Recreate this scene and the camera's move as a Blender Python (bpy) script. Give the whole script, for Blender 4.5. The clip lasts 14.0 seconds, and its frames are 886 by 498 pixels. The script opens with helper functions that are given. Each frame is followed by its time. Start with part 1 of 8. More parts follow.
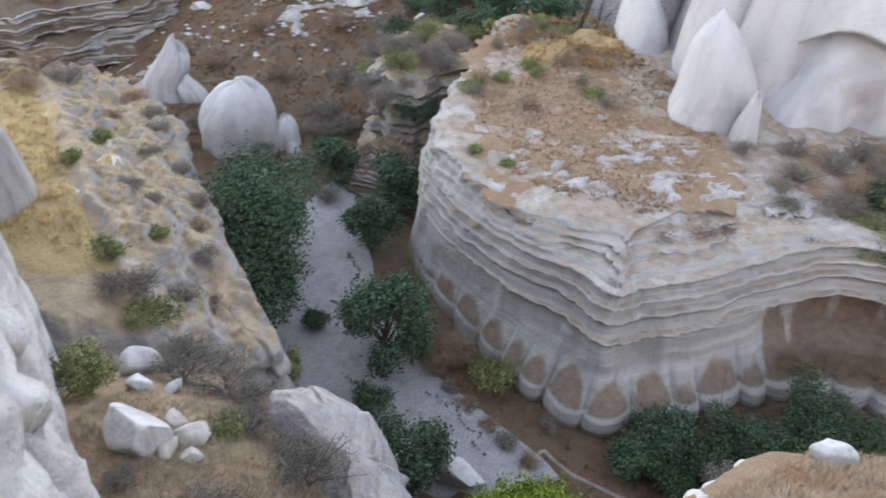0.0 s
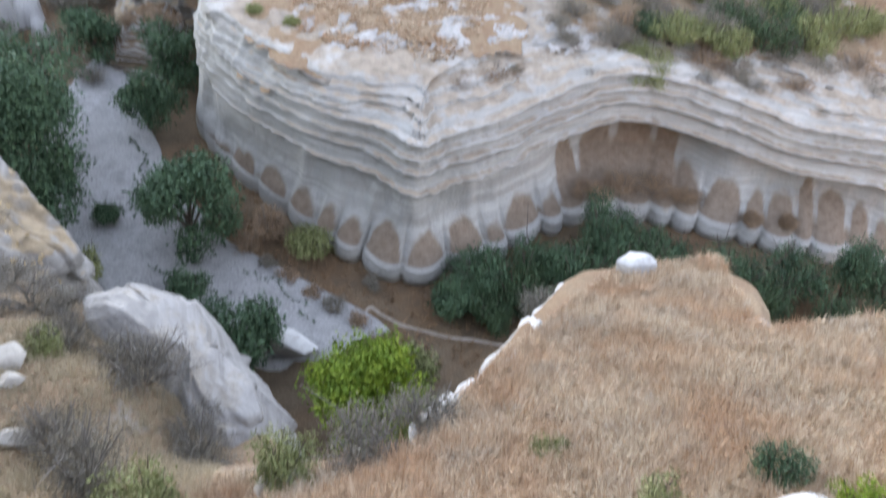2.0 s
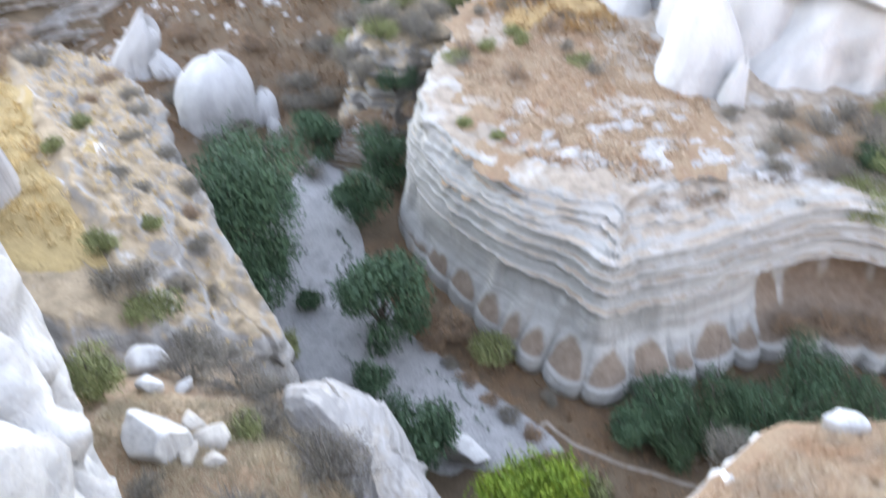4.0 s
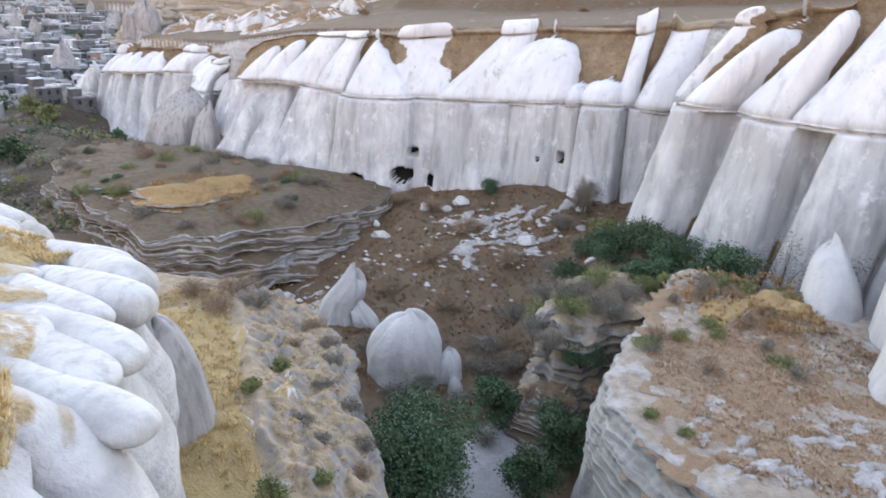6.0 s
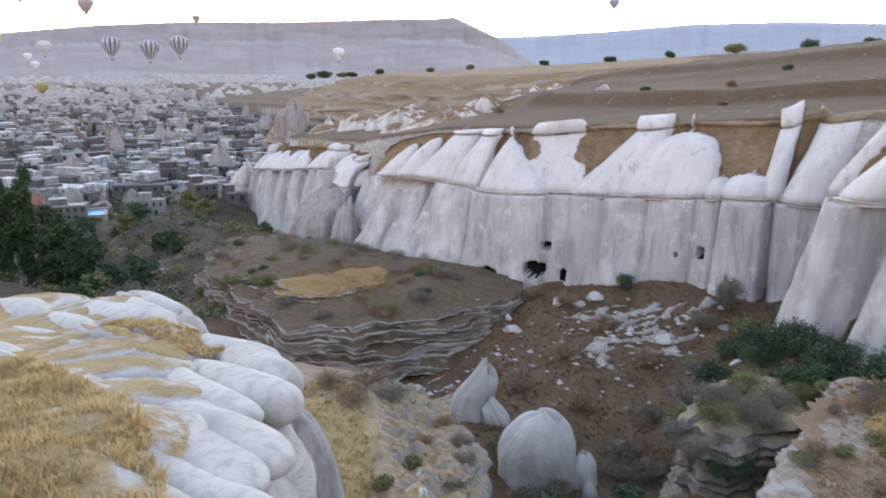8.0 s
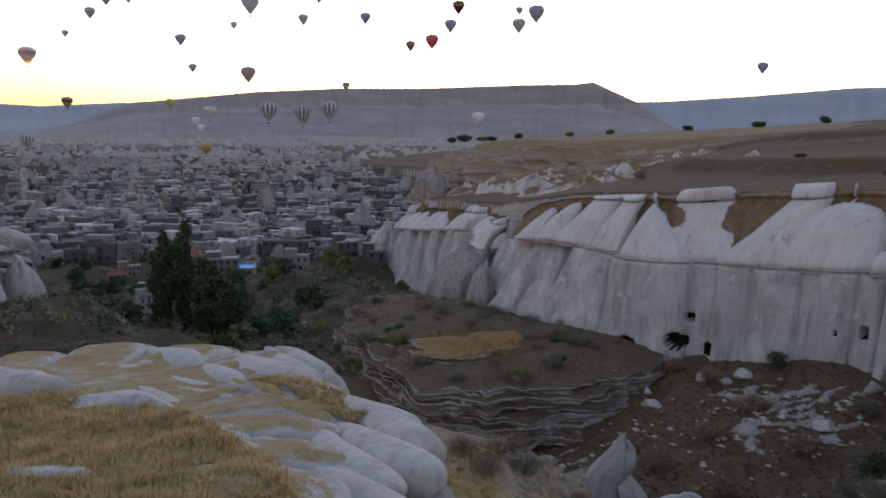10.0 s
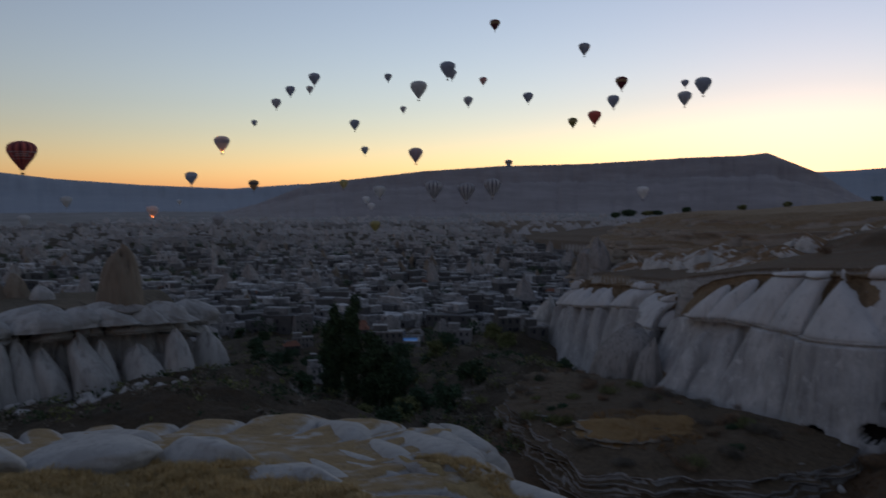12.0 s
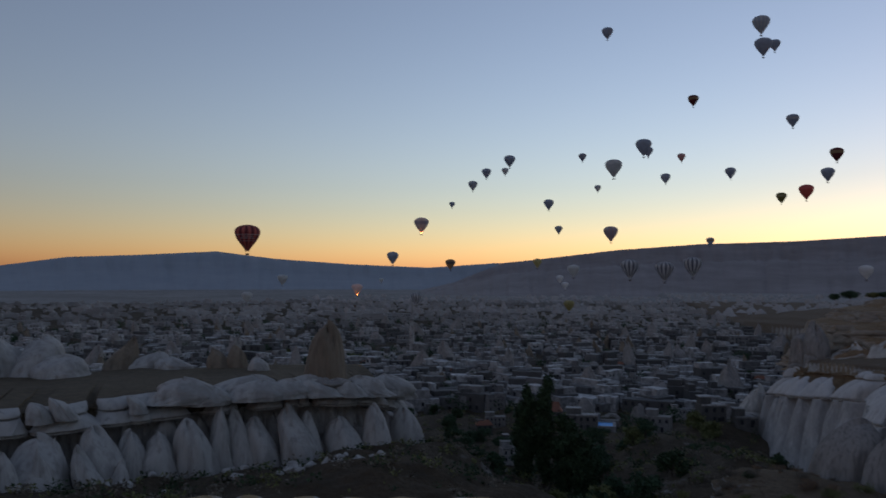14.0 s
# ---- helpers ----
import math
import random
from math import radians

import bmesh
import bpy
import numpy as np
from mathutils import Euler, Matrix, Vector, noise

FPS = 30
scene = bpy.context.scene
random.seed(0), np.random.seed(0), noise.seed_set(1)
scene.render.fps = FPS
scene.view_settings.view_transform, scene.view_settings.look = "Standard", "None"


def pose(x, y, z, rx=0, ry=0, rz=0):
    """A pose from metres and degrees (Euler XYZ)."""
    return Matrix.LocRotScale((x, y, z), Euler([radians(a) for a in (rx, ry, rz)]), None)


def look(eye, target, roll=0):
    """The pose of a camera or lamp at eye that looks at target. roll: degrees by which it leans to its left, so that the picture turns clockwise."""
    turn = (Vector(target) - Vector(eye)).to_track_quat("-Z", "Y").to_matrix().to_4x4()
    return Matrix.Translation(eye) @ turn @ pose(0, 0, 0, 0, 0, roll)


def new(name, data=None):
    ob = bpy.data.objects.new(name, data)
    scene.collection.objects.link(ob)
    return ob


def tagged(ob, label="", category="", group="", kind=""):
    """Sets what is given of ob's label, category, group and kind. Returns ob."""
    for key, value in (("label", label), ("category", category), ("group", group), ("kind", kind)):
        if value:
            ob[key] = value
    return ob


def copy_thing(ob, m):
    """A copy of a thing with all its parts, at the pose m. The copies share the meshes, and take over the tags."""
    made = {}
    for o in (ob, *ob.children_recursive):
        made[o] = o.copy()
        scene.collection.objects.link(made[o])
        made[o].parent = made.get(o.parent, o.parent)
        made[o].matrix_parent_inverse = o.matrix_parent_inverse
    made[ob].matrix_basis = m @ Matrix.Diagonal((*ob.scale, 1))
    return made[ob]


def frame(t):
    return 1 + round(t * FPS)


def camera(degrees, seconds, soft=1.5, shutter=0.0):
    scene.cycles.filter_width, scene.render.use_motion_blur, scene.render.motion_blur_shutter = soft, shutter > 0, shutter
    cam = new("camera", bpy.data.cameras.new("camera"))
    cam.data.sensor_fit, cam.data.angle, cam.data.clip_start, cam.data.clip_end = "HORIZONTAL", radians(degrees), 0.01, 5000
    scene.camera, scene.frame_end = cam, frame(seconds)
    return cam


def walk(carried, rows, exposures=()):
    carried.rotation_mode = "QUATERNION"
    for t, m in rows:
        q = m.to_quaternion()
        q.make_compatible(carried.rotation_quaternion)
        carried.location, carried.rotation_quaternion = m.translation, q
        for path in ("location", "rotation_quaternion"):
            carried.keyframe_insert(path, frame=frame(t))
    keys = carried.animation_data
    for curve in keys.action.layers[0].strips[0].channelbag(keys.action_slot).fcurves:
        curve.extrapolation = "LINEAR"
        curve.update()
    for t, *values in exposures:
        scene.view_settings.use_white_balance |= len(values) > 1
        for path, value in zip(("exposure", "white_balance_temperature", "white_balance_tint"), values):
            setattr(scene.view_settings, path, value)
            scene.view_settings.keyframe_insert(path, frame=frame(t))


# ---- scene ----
cam = camera(59.19, 14.0, 1.6, 0.5)
PATH = [
    (0.0, look((0.000, 0.000, -0.000), (-0.678, 8.139, -5.770), 3.56)),
    (0.5, look((-0.307, 0.136, -0.138), (-0.233, 8.397, -5.772), 4.27)),
    (1.0, look((-0.429, 0.232, -0.186), (0.314, 8.328, -6.009), 5.25)),
    (1.5, look((-0.588, 0.233, -0.245), (1.103, 8.080, -6.208), 6.76)),
    (2.0, look((-0.862, 0.298, -0.285), (1.159, 7.241, -7.192), 9.14)),
    (2.5, look((-0.985, 0.338, -0.208), (0.393, 6.404, -8.038), 9.48)),
    (3.0, look((-1.083, 0.513, -0.114), (-0.056, 6.412, -8.123), 8.54)),
    (3.5, look((-1.227, 0.651, 0.040), (-0.553, 7.130, -7.548), 6.38)),
    (4.0, look((-1.277, 0.631, 0.396), (-1.552, 8.508, -5.758), 3.04)),
    (6.5, look((-1.863, 1.573, 1.154), (-5.065, 10.471, -2.095), 2.38)),
    (7.0, look((-1.951, 1.581, 1.212), (-5.486, 10.455, -1.748), 1.68)),
    (7.5, look((-2.111, 1.644, 1.272), (-6.052, 10.479, -1.256), 1.54)),
    (8.0, look((-2.322, 1.731, 1.273), (-6.843, 10.335, -1.082), 0.87)),
    (8.5, look((-2.502, 1.810, 1.253), (-7.396, 10.253, -0.930), 1.02)),
    (9.0, look((-2.697, 1.907, 1.288), (-8.053, 10.120, -0.678), 1.07)),
    (11.5, look((-3.273, 1.966, 1.467), (-10.342, 8.969, 0.476), 0.29)),
    (12.0, look((-3.336, 2.022, 1.481), (-10.938, 8.483, 0.813), -0.04)),
    (12.5, look((-3.387, 2.071, 1.522), (-11.503, 7.903, 1.155), -0.50)),
    (13.0, look((-3.487, 2.094, 1.537), (-11.898, 7.502, 1.468), -0.73)),
    (13.5, look((-3.507, 2.110, 1.557), (-12.220, 7.014, 1.719), -0.22)),
    (14.0, look((-3.518, 2.147, 1.588), (-12.483, 6.564, 1.929), 0.12)),
]
walk(cam, PATH, [(0.0, 6.72, 8650, 10), (0.5, 7.02, 8650, 10), (1.0, 7.02, 8550, 10), (2.0, 7.12, 8350, 9), (3.0, 7.36, 8150, 9), (3.5, 7.42, 8100, 9), (4.0, 7.45, 8200, 9), (4.8, 7.1, 8200, 10), (6.5, 6.46, 8100, 9), (8.0, 6.06, 8100, 10), (9.0, 5.36, 8100, 11), (10.5, 4.0, 7550, 11), (11.5, 2.93, 7100, 10), (12.5, 2.83, 6850, 9), (14.0, 2.84, 6650, 8)])
# emission strength that stands in for haze over the distance
HAZE_GLOW = 0.0042
FLAME = 3.0

# ---- light ----
world = bpy.data.worlds.new("dawn_sky")
scene.world = world
world.use_nodes = True
wn = world.node_tree
sky = wn.nodes.new("ShaderNodeTexSky")
sky.sky_type = "NISHITA"
sky.sun_disc = False
sky.sun_elevation = radians(-1.2)
sky.sun_rotation = radians(-24)
sky.altitude = 1100
sky.air_density = 1.0
sky.dust_density = 0.6
sky.ozone_density = 2.0
wn.nodes["Background"].inputs[1].default_value = 0.15
soften = wn.nodes.new("ShaderNodeHueSaturation")
soften.inputs["Saturation"].default_value = 0.80
wn.links.new(sky.outputs[0], soften.inputs["Color"])
wn.links.new(soften.outputs[0], wn.nodes["Background"].inputs[0])
# ---- materials ----
def shader(name, rough=0.9):
    m = bpy.data.materials.new(name)
    m.use_nodes = True
    b = m.node_tree.nodes["Principled BSDF"]
    b.inputs["Roughness"].default_value = rough
    b.inputs["Specular IOR Level"].default_value = 0.25
    return m, m.node_tree, b


def tex_noise(nt, scale, detail=6.0, stretch=(1, 1, 1), rough=0.6, kind="Object"):
    tc = nt.nodes.new("ShaderNodeTexCoord")
    mp = nt.nodes.new("ShaderNodeMapping")
    mp.inputs["Scale"].default_value = stretch
    n = nt.nodes.new("ShaderNodeTexNoise")
    n.inputs["Scale"].default_value = scale
    n.inputs["Detail"].default_value = detail
    n.inputs["Roughness"].default_value = rough
    nt.links.new(tc.outputs[kind], mp.inputs[0])
    nt.links.new(mp.outputs[0], n.inputs["Vector"])
    return n.outputs["Fac"]


def ramp(nt, fac, lo, hi, a=(0, 0, 0), b=(1, 1, 1)):
    r = nt.nodes.new("ShaderNodeValToRGB")
    r.color_ramp.elements[0].position, r.color_ramp.elements[1].position = lo, hi
    r.color_ramp.elements[0].color, r.color_ramp.elements[1].color = (*a, 1), (*b, 1)
    nt.links.new(fac, r.inputs[0])
    return r.outputs[0]


def mix(nt, fac, a, b, mode="MIX"):
    x = nt.nodes.new("ShaderNodeMix")
    x.data_type, x.blend_type = "RGBA", mode
    for sock, v in ((x.inputs[0], fac), (x.inputs[6], a), (x.inputs[7], b)):
        if isinstance(v, bpy.types.NodeSocket):
            nt.links.new(v, sock)
        elif isinstance(v, tuple):
            sock.default_value = (*v, 1)
        else:
            sock.default_value = v
    return x.outputs[2]


def bump(nt, b, height, strength, dist=0.1):
    n = nt.nodes.new("ShaderNodeBump")
    n.inputs["Strength"].default_value, n.inputs["Distance"].default_value = strength, dist
    nt.links.new(height, n.inputs["Height"])
    nt.links.new(n.outputs[0], b.inputs["Normal"])


def steepness(nt, lo, hi, wobble=0.0, scale=0.6):
    """1 on flat ground, 0 on steep faces."""
    g = nt.nodes.new("ShaderNodeNewGeometry")
    s = nt.nodes.new("ShaderNodeSeparateXYZ")
    nt.links.new(g.outputs["Normal"], s.inputs[0])
    out = s.outputs[2]
    if wobble:
        k = nt.nodes.new("ShaderNodeMath")
        k.operation = "MULTIPLY_ADD"
        nt.links.new(tex_noise(nt, scale), k.inputs[0])
        k.inputs[1].default_value = wobble
        nt.links.new(out, k.inputs[2])
        out = k.outputs[0]
        lo, hi = lo + wobble / 2, hi + wobble / 2
    m = nt.nodes.new("ShaderNodeMapRange")
    m.inputs[1].default_value, m.inputs[2].default_value = lo, hi
    nt.links.new(out, m.inputs[0])
    return m.outputs[0]


def mat_tuff(name, light=(0.45, 0.43, 0.395), dark=(0.25, 0.235, 0.22), streak=3.0, unit=1.0, soil=None):
    """Smooth pale tuff with soft grey run-off streaks."""
    m, nt, b = shader(name, 0.92)
    c = mix(nt, ramp(nt, tex_noise(nt, 0.5 / unit, 5, (1, 1, 0.35)), 0.38, 0.72), light, tuple(v * 0.8 for v in light))
    c = mix(nt, ramp(nt, tex_noise(nt, streak / unit, 6, (1, 1, 0.10)), 0.48, 0.70), c, dark)
    c = mix(nt, ramp(nt, tex_noise(nt, 0.28 / unit, 7, (1, 1, 0.6), 0.65), 0.50, 0.62), c, tuple(v * 0.66 for v in light))
    c = mix(nt, ramp(nt, tex_noise(nt, 16 / unit, 4), 0.58, 0.9), c, tuple(v * 0.62 for v in light))
    if soil:
        earth = mix(nt, ramp(nt, tex_noise(nt, 0.9, 7), 0.4, 0.65), soil, tuple(v * 1.5 for v in soil))
        c = mix(nt, steepness(nt, 0.66, 0.82, 0.4, 0.3), c, earth)
    nt.links.new(c, b.inputs["Base Color"])
    bump(nt, b, tex_noise(nt, 7 / unit, 8), 0.5, 0.08 * unit)
    return m


def mat_strata(name, light=(0.38, 0.372, 0.35), dark=(0.259, 0.245, 0.23), grass=(0.216, 0.144, 0.0828), step=1.0, patch=(0.52, 0.60), level=(0.55, 0.8)):
    """Bedded pale tuff; dry grass and scree keep to the flatter places."""
    m, nt, b = shader(name, 0.95)
    band = tex_noise(nt, 1.0 / step, 5, (0.06, 0.06, 1.6), 0.65)
    c = mix(nt, ramp(nt, band, 0.42, 0.62), dark, light)
    c = mix(nt, ramp(nt, tex_noise(nt, 0.35, 6), 0.42, 0.66), c, tuple(v * 0.72 for v in light))
    c = mix(nt, ramp(nt, tex_noise(nt, 2.2, 6, (1, 1, 0.2)), 0.55, 0.8), c, (0.216, 0.202, 0.187))
    soil = mix(nt, ramp(nt, tex_noise(nt, 1.6, 8), 0.35, 0.7), grass, tuple(v * 1.7 for v in grass))
    soil = mix(nt, ramp(nt, tex_noise(nt, 0.5, 8, (1, 1, 1), 0.7), patch[0], patch[1]), soil, (0.355, 0.33, 0.295))
    flat = steepness(nt, level[0], level[1], 0.5, 0.9)
    apron = nt.nodes.new("ShaderNodeAttribute")
    apron.attribute_name = "soil"
    dirt = mix(nt, ramp(nt, tex_noise(nt, 2.5, 8), 0.35, 0.7), (0.155, 0.115, 0.082), (0.215, 0.165, 0.125))
    c = mix(nt, flat, c, soil)
    nt.links.new(mix(nt, apron.outputs["Fac"], c, dirt), b.inputs["Base Color"])
    bump(nt, b, tex_noise(nt, 6, 9), 0.7, 0.12)
    return m


def mat_ground(name, a, b_, c_, rock, lo=0.6, hi=0.8, unit=1.0, amount=(0.62, 0.7)):
    """Dry grass and soil in three tones with pale rock on the steep parts and in bare patches."""
    m, nt, b = shader(name, 0.97)
    c = mix(nt, ramp(nt, tex_noise(nt, 0.22 / unit, 8), 0.4, 0.62), a, b_)
    c = mix(nt, ramp(nt, tex_noise(nt, 1.3 / unit, 8), 0.45, 0.75), c, c_)
    c = mix(nt, ramp(nt, tex_noise(nt, 9 / unit, 5), 0.45, 0.8), c, tuple(v * 0.55 for v in a))
    c = mix(nt, ramp(nt, tex_noise(nt, 0.35 / unit, 10, (1, 1, 1), 0.7), amount[0], amount[1]), c, rock)
    rk = mix(nt, ramp(nt, tex_noise(nt, 1.1 / unit, 8, (0.3, 0.3, 1.5)), 0.4, 0.7), rock, tuple(v * 0.6 for v in rock))
    nt.links.new(mix(nt, steepness(nt, lo, hi, 0.3, 0.8 / unit), rk, c), b.inputs["Base Color"])
    bump(nt, b, tex_noise(nt, 8 / unit, 8), 0.8, 0.12 * unit)
    return m


def mat_leaf(name, a, b_, patch=0.8):
    m, nt, b = shader(name, 0.7)
    g = nt.nodes.new("ShaderNodeNewGeometry")
    c = mix(nt, g.outputs["Random Per Island"], a, b_)
    c = mix(nt, ramp(nt, tex_noise(nt, patch, 3), 0.4, 0.65), c, tuple(v * 0.6 for v in a))
    nt.links.new(c, b.inputs["Base Color"])
    return m


def mat_plain(name, col, rough=0.8, var=0.25, scale=4.0):
    m, nt, b = shader(name, rough)
    c = mix(nt, ramp(nt, tex_noise(nt, scale, 6), 0.35, 0.75), col, tuple(v * (1 - var) for v in col))
    nt.links.new(c, b.inputs["Base Color"])
    return m


def mat_town(name, dark, light, islands=False):
    """Plaster, stone or roof whose tone differs from house to house, with stains."""
    m, nt, b = shader(name, 0.92)
    pick = nt.nodes.new("ShaderNodeNewGeometry").outputs["Random Per Island"] if islands else nt.nodes.new("ShaderNodeObjectInfo").outputs["Random"]
    c = mix(nt, ramp(nt, pick, 0.15, 1.0), dark, light)
    c = mix(nt, ramp(nt, tex_noise(nt, 0.5, 6), 0.4, 0.75), c, tuple(v * 0.8 for v in dark))
    nt.links.new(c, b.inputs["Base Color"])
    return m


TUFF = mat_tuff("white_tuff", (0.47, 0.455, 0.425), (0.32, 0.305, 0.285))
TUFF_SMOOTH = mat_tuff("smooth_tuff", (0.44, 0.43, 0.41), (0.36, 0.35, 0.335), 1.2, 1.6)
TAN_STONE = mat_tuff("tan_stone", (0.38, 0.345, 0.295), (0.26, 0.23, 0.20), 2.0)
TUFF_FAR = mat_tuff("cliff_tuff", (0.56, 0.545, 0.51), (0.25, 0.24, 0.22), 1.2, 2.2, (0.17, 0.105, 0.055))
STRATA = mat_strata("bedded_tuff", (0.37, 0.358, 0.325), (0.27, 0.255, 0.23), (0.205, 0.165, 0.125), 0.5, (0.52, 0.62), (0.86, 0.97))
BLUFF = mat_strata("bluff_tuff", (0.40, 0.39, 0.37), (0.19, 0.178, 0.165), (0.085, 0.062, 0.039), 0.9, (0.66, 0.74), (0.58, 0.80))
RIDGE = mat_strata("ridge_tuff", (0.31, 0.29, 0.262), (0.18, 0.162, 0.14), (0.205, 0.155, 0.10), 0.8, (0.60, 0.70), (0.66, 0.88))
CRAG = mat_strata("crag_tuff", (0.34, 0.322, 0.30), (0.20, 0.185, 0.168), (0.19, 0.165, 0.135), 0.5, (0.46, 0.58), (0.86, 0.99))
GROUND = mat_ground("dry_ground", (0.132, 0.08, 0.044), (0.128, 0.095, 0.061), (0.078, 0.056, 0.037), (0.374, 0.353, 0.324), 0.55, 0.75, 1.0, (0.62, 0.70))
VALLEY = mat_ground("town_ground", (0.078, 0.056, 0.034), (0.098, 0.08, 0.056), (0.045, 0.037, 0.025), (0.36, 0.35, 0.33), 0.6, 0.8, 6.0)
HILL = mat_ground("grassy_white_tuff", (0.34, 0.235, 0.115), (0.37, 0.27, 0.15), (0.24, 0.175, 0.10), (0.46, 0.445, 0.42), 0.90, 0.985, 1.0, (0.59, 0.66))
MEADOW = mat_ground("yellow_grass", (0.38, 0.27, 0.12), (0.33, 0.235, 0.11), (0.26, 0.19, 0.09), (0.47, 0.45, 0.43), 0.78, 0.90, 1.0, (0.70, 0.76))
HUMP = mat_ground("tan_grass", (0.25, 0.165, 0.10), (0.285, 0.21, 0.135), (0.215, 0.125, 0.075), (0.324, 0.302, 0.274), 0.42, 0.6)
GREY = mat_tuff("grey_tuff", (0.331, 0.31, 0.288), (0.158, 0.144, 0.137), 2.0)
BROWN_TUFF = mat_tuff("brown_tuff", (0.25, 0.205, 0.155), (0.12, 0.10, 0.08), 1.5, 1.5)
LEAF = mat_leaf("dark_leaf", (0.042, 0.082, 0.042), (0.075, 0.125, 0.06))
LIME = mat_leaf("lime_leaf", (0.13, 0.22, 0.02), (0.24, 0.28, 0.03))
OLIVE = mat_leaf("olive_leaf", (0.15, 0.17, 0.06), (0.23, 0.23, 0.10))
HEATH = mat_leaf("grey_twig", (0.15, 0.135, 0.105), (0.25, 0.215, 0.165))
RUST = mat_leaf("rust_twig", (0.24, 0.155, 0.095), (0.33, 0.225, 0.14))
POPLAR = mat_leaf("poplar_leaf", (0.035, 0.065, 0.028), (0.065, 0.10, 0.045))
PALESTRAW = mat_leaf("pale_straw", (0.52, 0.43, 0.29), (0.36, 0.28, 0.18), 0.5)
STRAW = mat_leaf("straw", (0.68, 0.50, 0.24), (0.42, 0.29, 0.135), 0.9)
BROWNSTRAW = mat_leaf("brown_straw", (0.27, 0.165, 0.09), (0.18, 0.105, 0.055), 0.3)
def mat_straw(name, pale, rust, grey, patch):
    """Dry blades that turn from pale to rust from place to place."""
    m, nt, b = shader(name, 0.8)
    one = nt.nodes.new("ShaderNodeNewGeometry").outputs["Random Per Island"]
    c = mix(nt, ramp(nt, tex_noise(nt, patch, 5, (1, 1, 1), 0.65), 0.44, 0.64), pale, rust)
    c = mix(nt, ramp(nt, tex_noise(nt, patch * 2.3, 4), 0.52, 0.70), c, grey)
    c = mix(nt, ramp(nt, one, 0.0, 1.0), c, tuple(v * 0.55 for v in rust))
    nt.links.new(c, b.inputs["Base Color"])
    return m


REDSTRAW = mat_straw("tan_straw", (0.60, 0.50, 0.365), (0.50, 0.315, 0.19), (0.50, 0.44, 0.35), 0.35)
BARK = mat_plain("bark", (0.0936, 0.072, 0.0576), 0.95)
TWIG = mat_plain("grey_twig_bark", (0.17, 0.15, 0.13), 0.95)
# roofs set paler than walls: light from the sky put into their colour
STONE_WALL = mat_town("house_stone", (0.10, 0.097, 0.092), (0.24, 0.228, 0.21))
PALE_WALL = mat_town("pale_plaster", (0.20, 0.195, 0.188), (0.46, 0.45, 0.435))
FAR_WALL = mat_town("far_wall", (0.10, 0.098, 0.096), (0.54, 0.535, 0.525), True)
FAR_SKYLIT_ROOF = mat_town("far_skylit_roof", (0.14, 0.14, 0.138), (0.66, 0.655, 0.645), True)
GLASS_DARK = mat_plain("dark_window", (0.03, 0.03, 0.035), 0.3)
ROOF = mat_town("flat_skylit_roof", (0.19, 0.188, 0.182), (0.52, 0.51, 0.495))
TILE = mat_plain("red_tile_roof", (0.26, 0.12, 0.08), 0.85, 0.4, 1.0)
RUBBLE = mat_tuff("dirty_tuff", (0.37, 0.35, 0.322), (0.20, 0.175, 0.15), 3.0, 0.6)
LEFT_CAP = mat_tuff("plateau_cap_tuff", (0.44, 0.43, 0.41), (0.27, 0.26, 0.245), 2.0, 1.6)
PATH_EARTH = mat_plain("pale_path", (0.27, 0.225, 0.18), 0.95, 0.3, 3.0)
# near-black colour that stands for shade inside the caves
CAVE_SHADE = mat_plain("cave_shade", (0.02, 0.018, 0.016), 1.0)
SAND = mat_ground("stream_sand", (0.26, 0.252, 0.238), (0.30, 0.29, 0.275), (0.20, 0.192, 0.183), (0.23, 0.222, 0.21))
ORANGE = mat_leaf("orange_straw", (0.40, 0.25, 0.11), (0.30, 0.17, 0.07), 0.5)

def mat_haze_glow(name, col, band, glow):
    """Far land and houses: bluish emission and pale tones stand in for dawn haze."""
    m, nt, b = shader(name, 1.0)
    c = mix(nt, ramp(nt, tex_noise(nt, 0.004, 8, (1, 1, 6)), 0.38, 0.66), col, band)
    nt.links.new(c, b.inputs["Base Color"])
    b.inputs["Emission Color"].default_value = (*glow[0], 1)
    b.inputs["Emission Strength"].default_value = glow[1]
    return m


# farthest houses: haze put into pale grey walls that glow faintly
HAZY = mat_haze_glow("town_haze_glow", (0.22, 0.22, 0.22), (0.44, 0.44, 0.44), ((0.42, 0.46, 0.58), HAZE_GLOW * 0.22))
# the plain's haze is painted on as a faint bluish glow
FAR_PLAIN = mat_haze_glow("far_plain_haze_glow", (0.16, 0.155, 0.15), (0.24, 0.235, 0.23), ((0.42, 0.46, 0.58), HAZE_GLOW * 0.5))

# ---- shapes ----
def smooth(a, b, x):
    t = np.clip((x - a) / (b - a), 0, 1)
    return t * t * (3 - 2 * t)


def hash_grid(ix, iy, seed):
    n = np.sin(ix * 127.1 + iy * 311.7 + seed * 74.7) * 43758.5453
    return n - np.floor(n)


def vnoise(x, y, seed=0):
    """Value noise from -1 to 1 on arrays."""
    ix, iy = np.floor(x), np.floor(y)
    fx, fy = x - ix, y - iy
    fx, fy = fx * fx * (3 - 2 * fx), fy * fy * (3 - 2 * fy)
    a, b = hash_grid(ix, iy, seed), hash_grid(ix + 1, iy, seed)
    c, d = hash_grid(ix, iy + 1, seed), hash_grid(ix + 1, iy + 1, seed)
    return 2 * (a + (b - a) * fx + (c - a) * fy + (a - b - c + d) * fx * fy) - 1


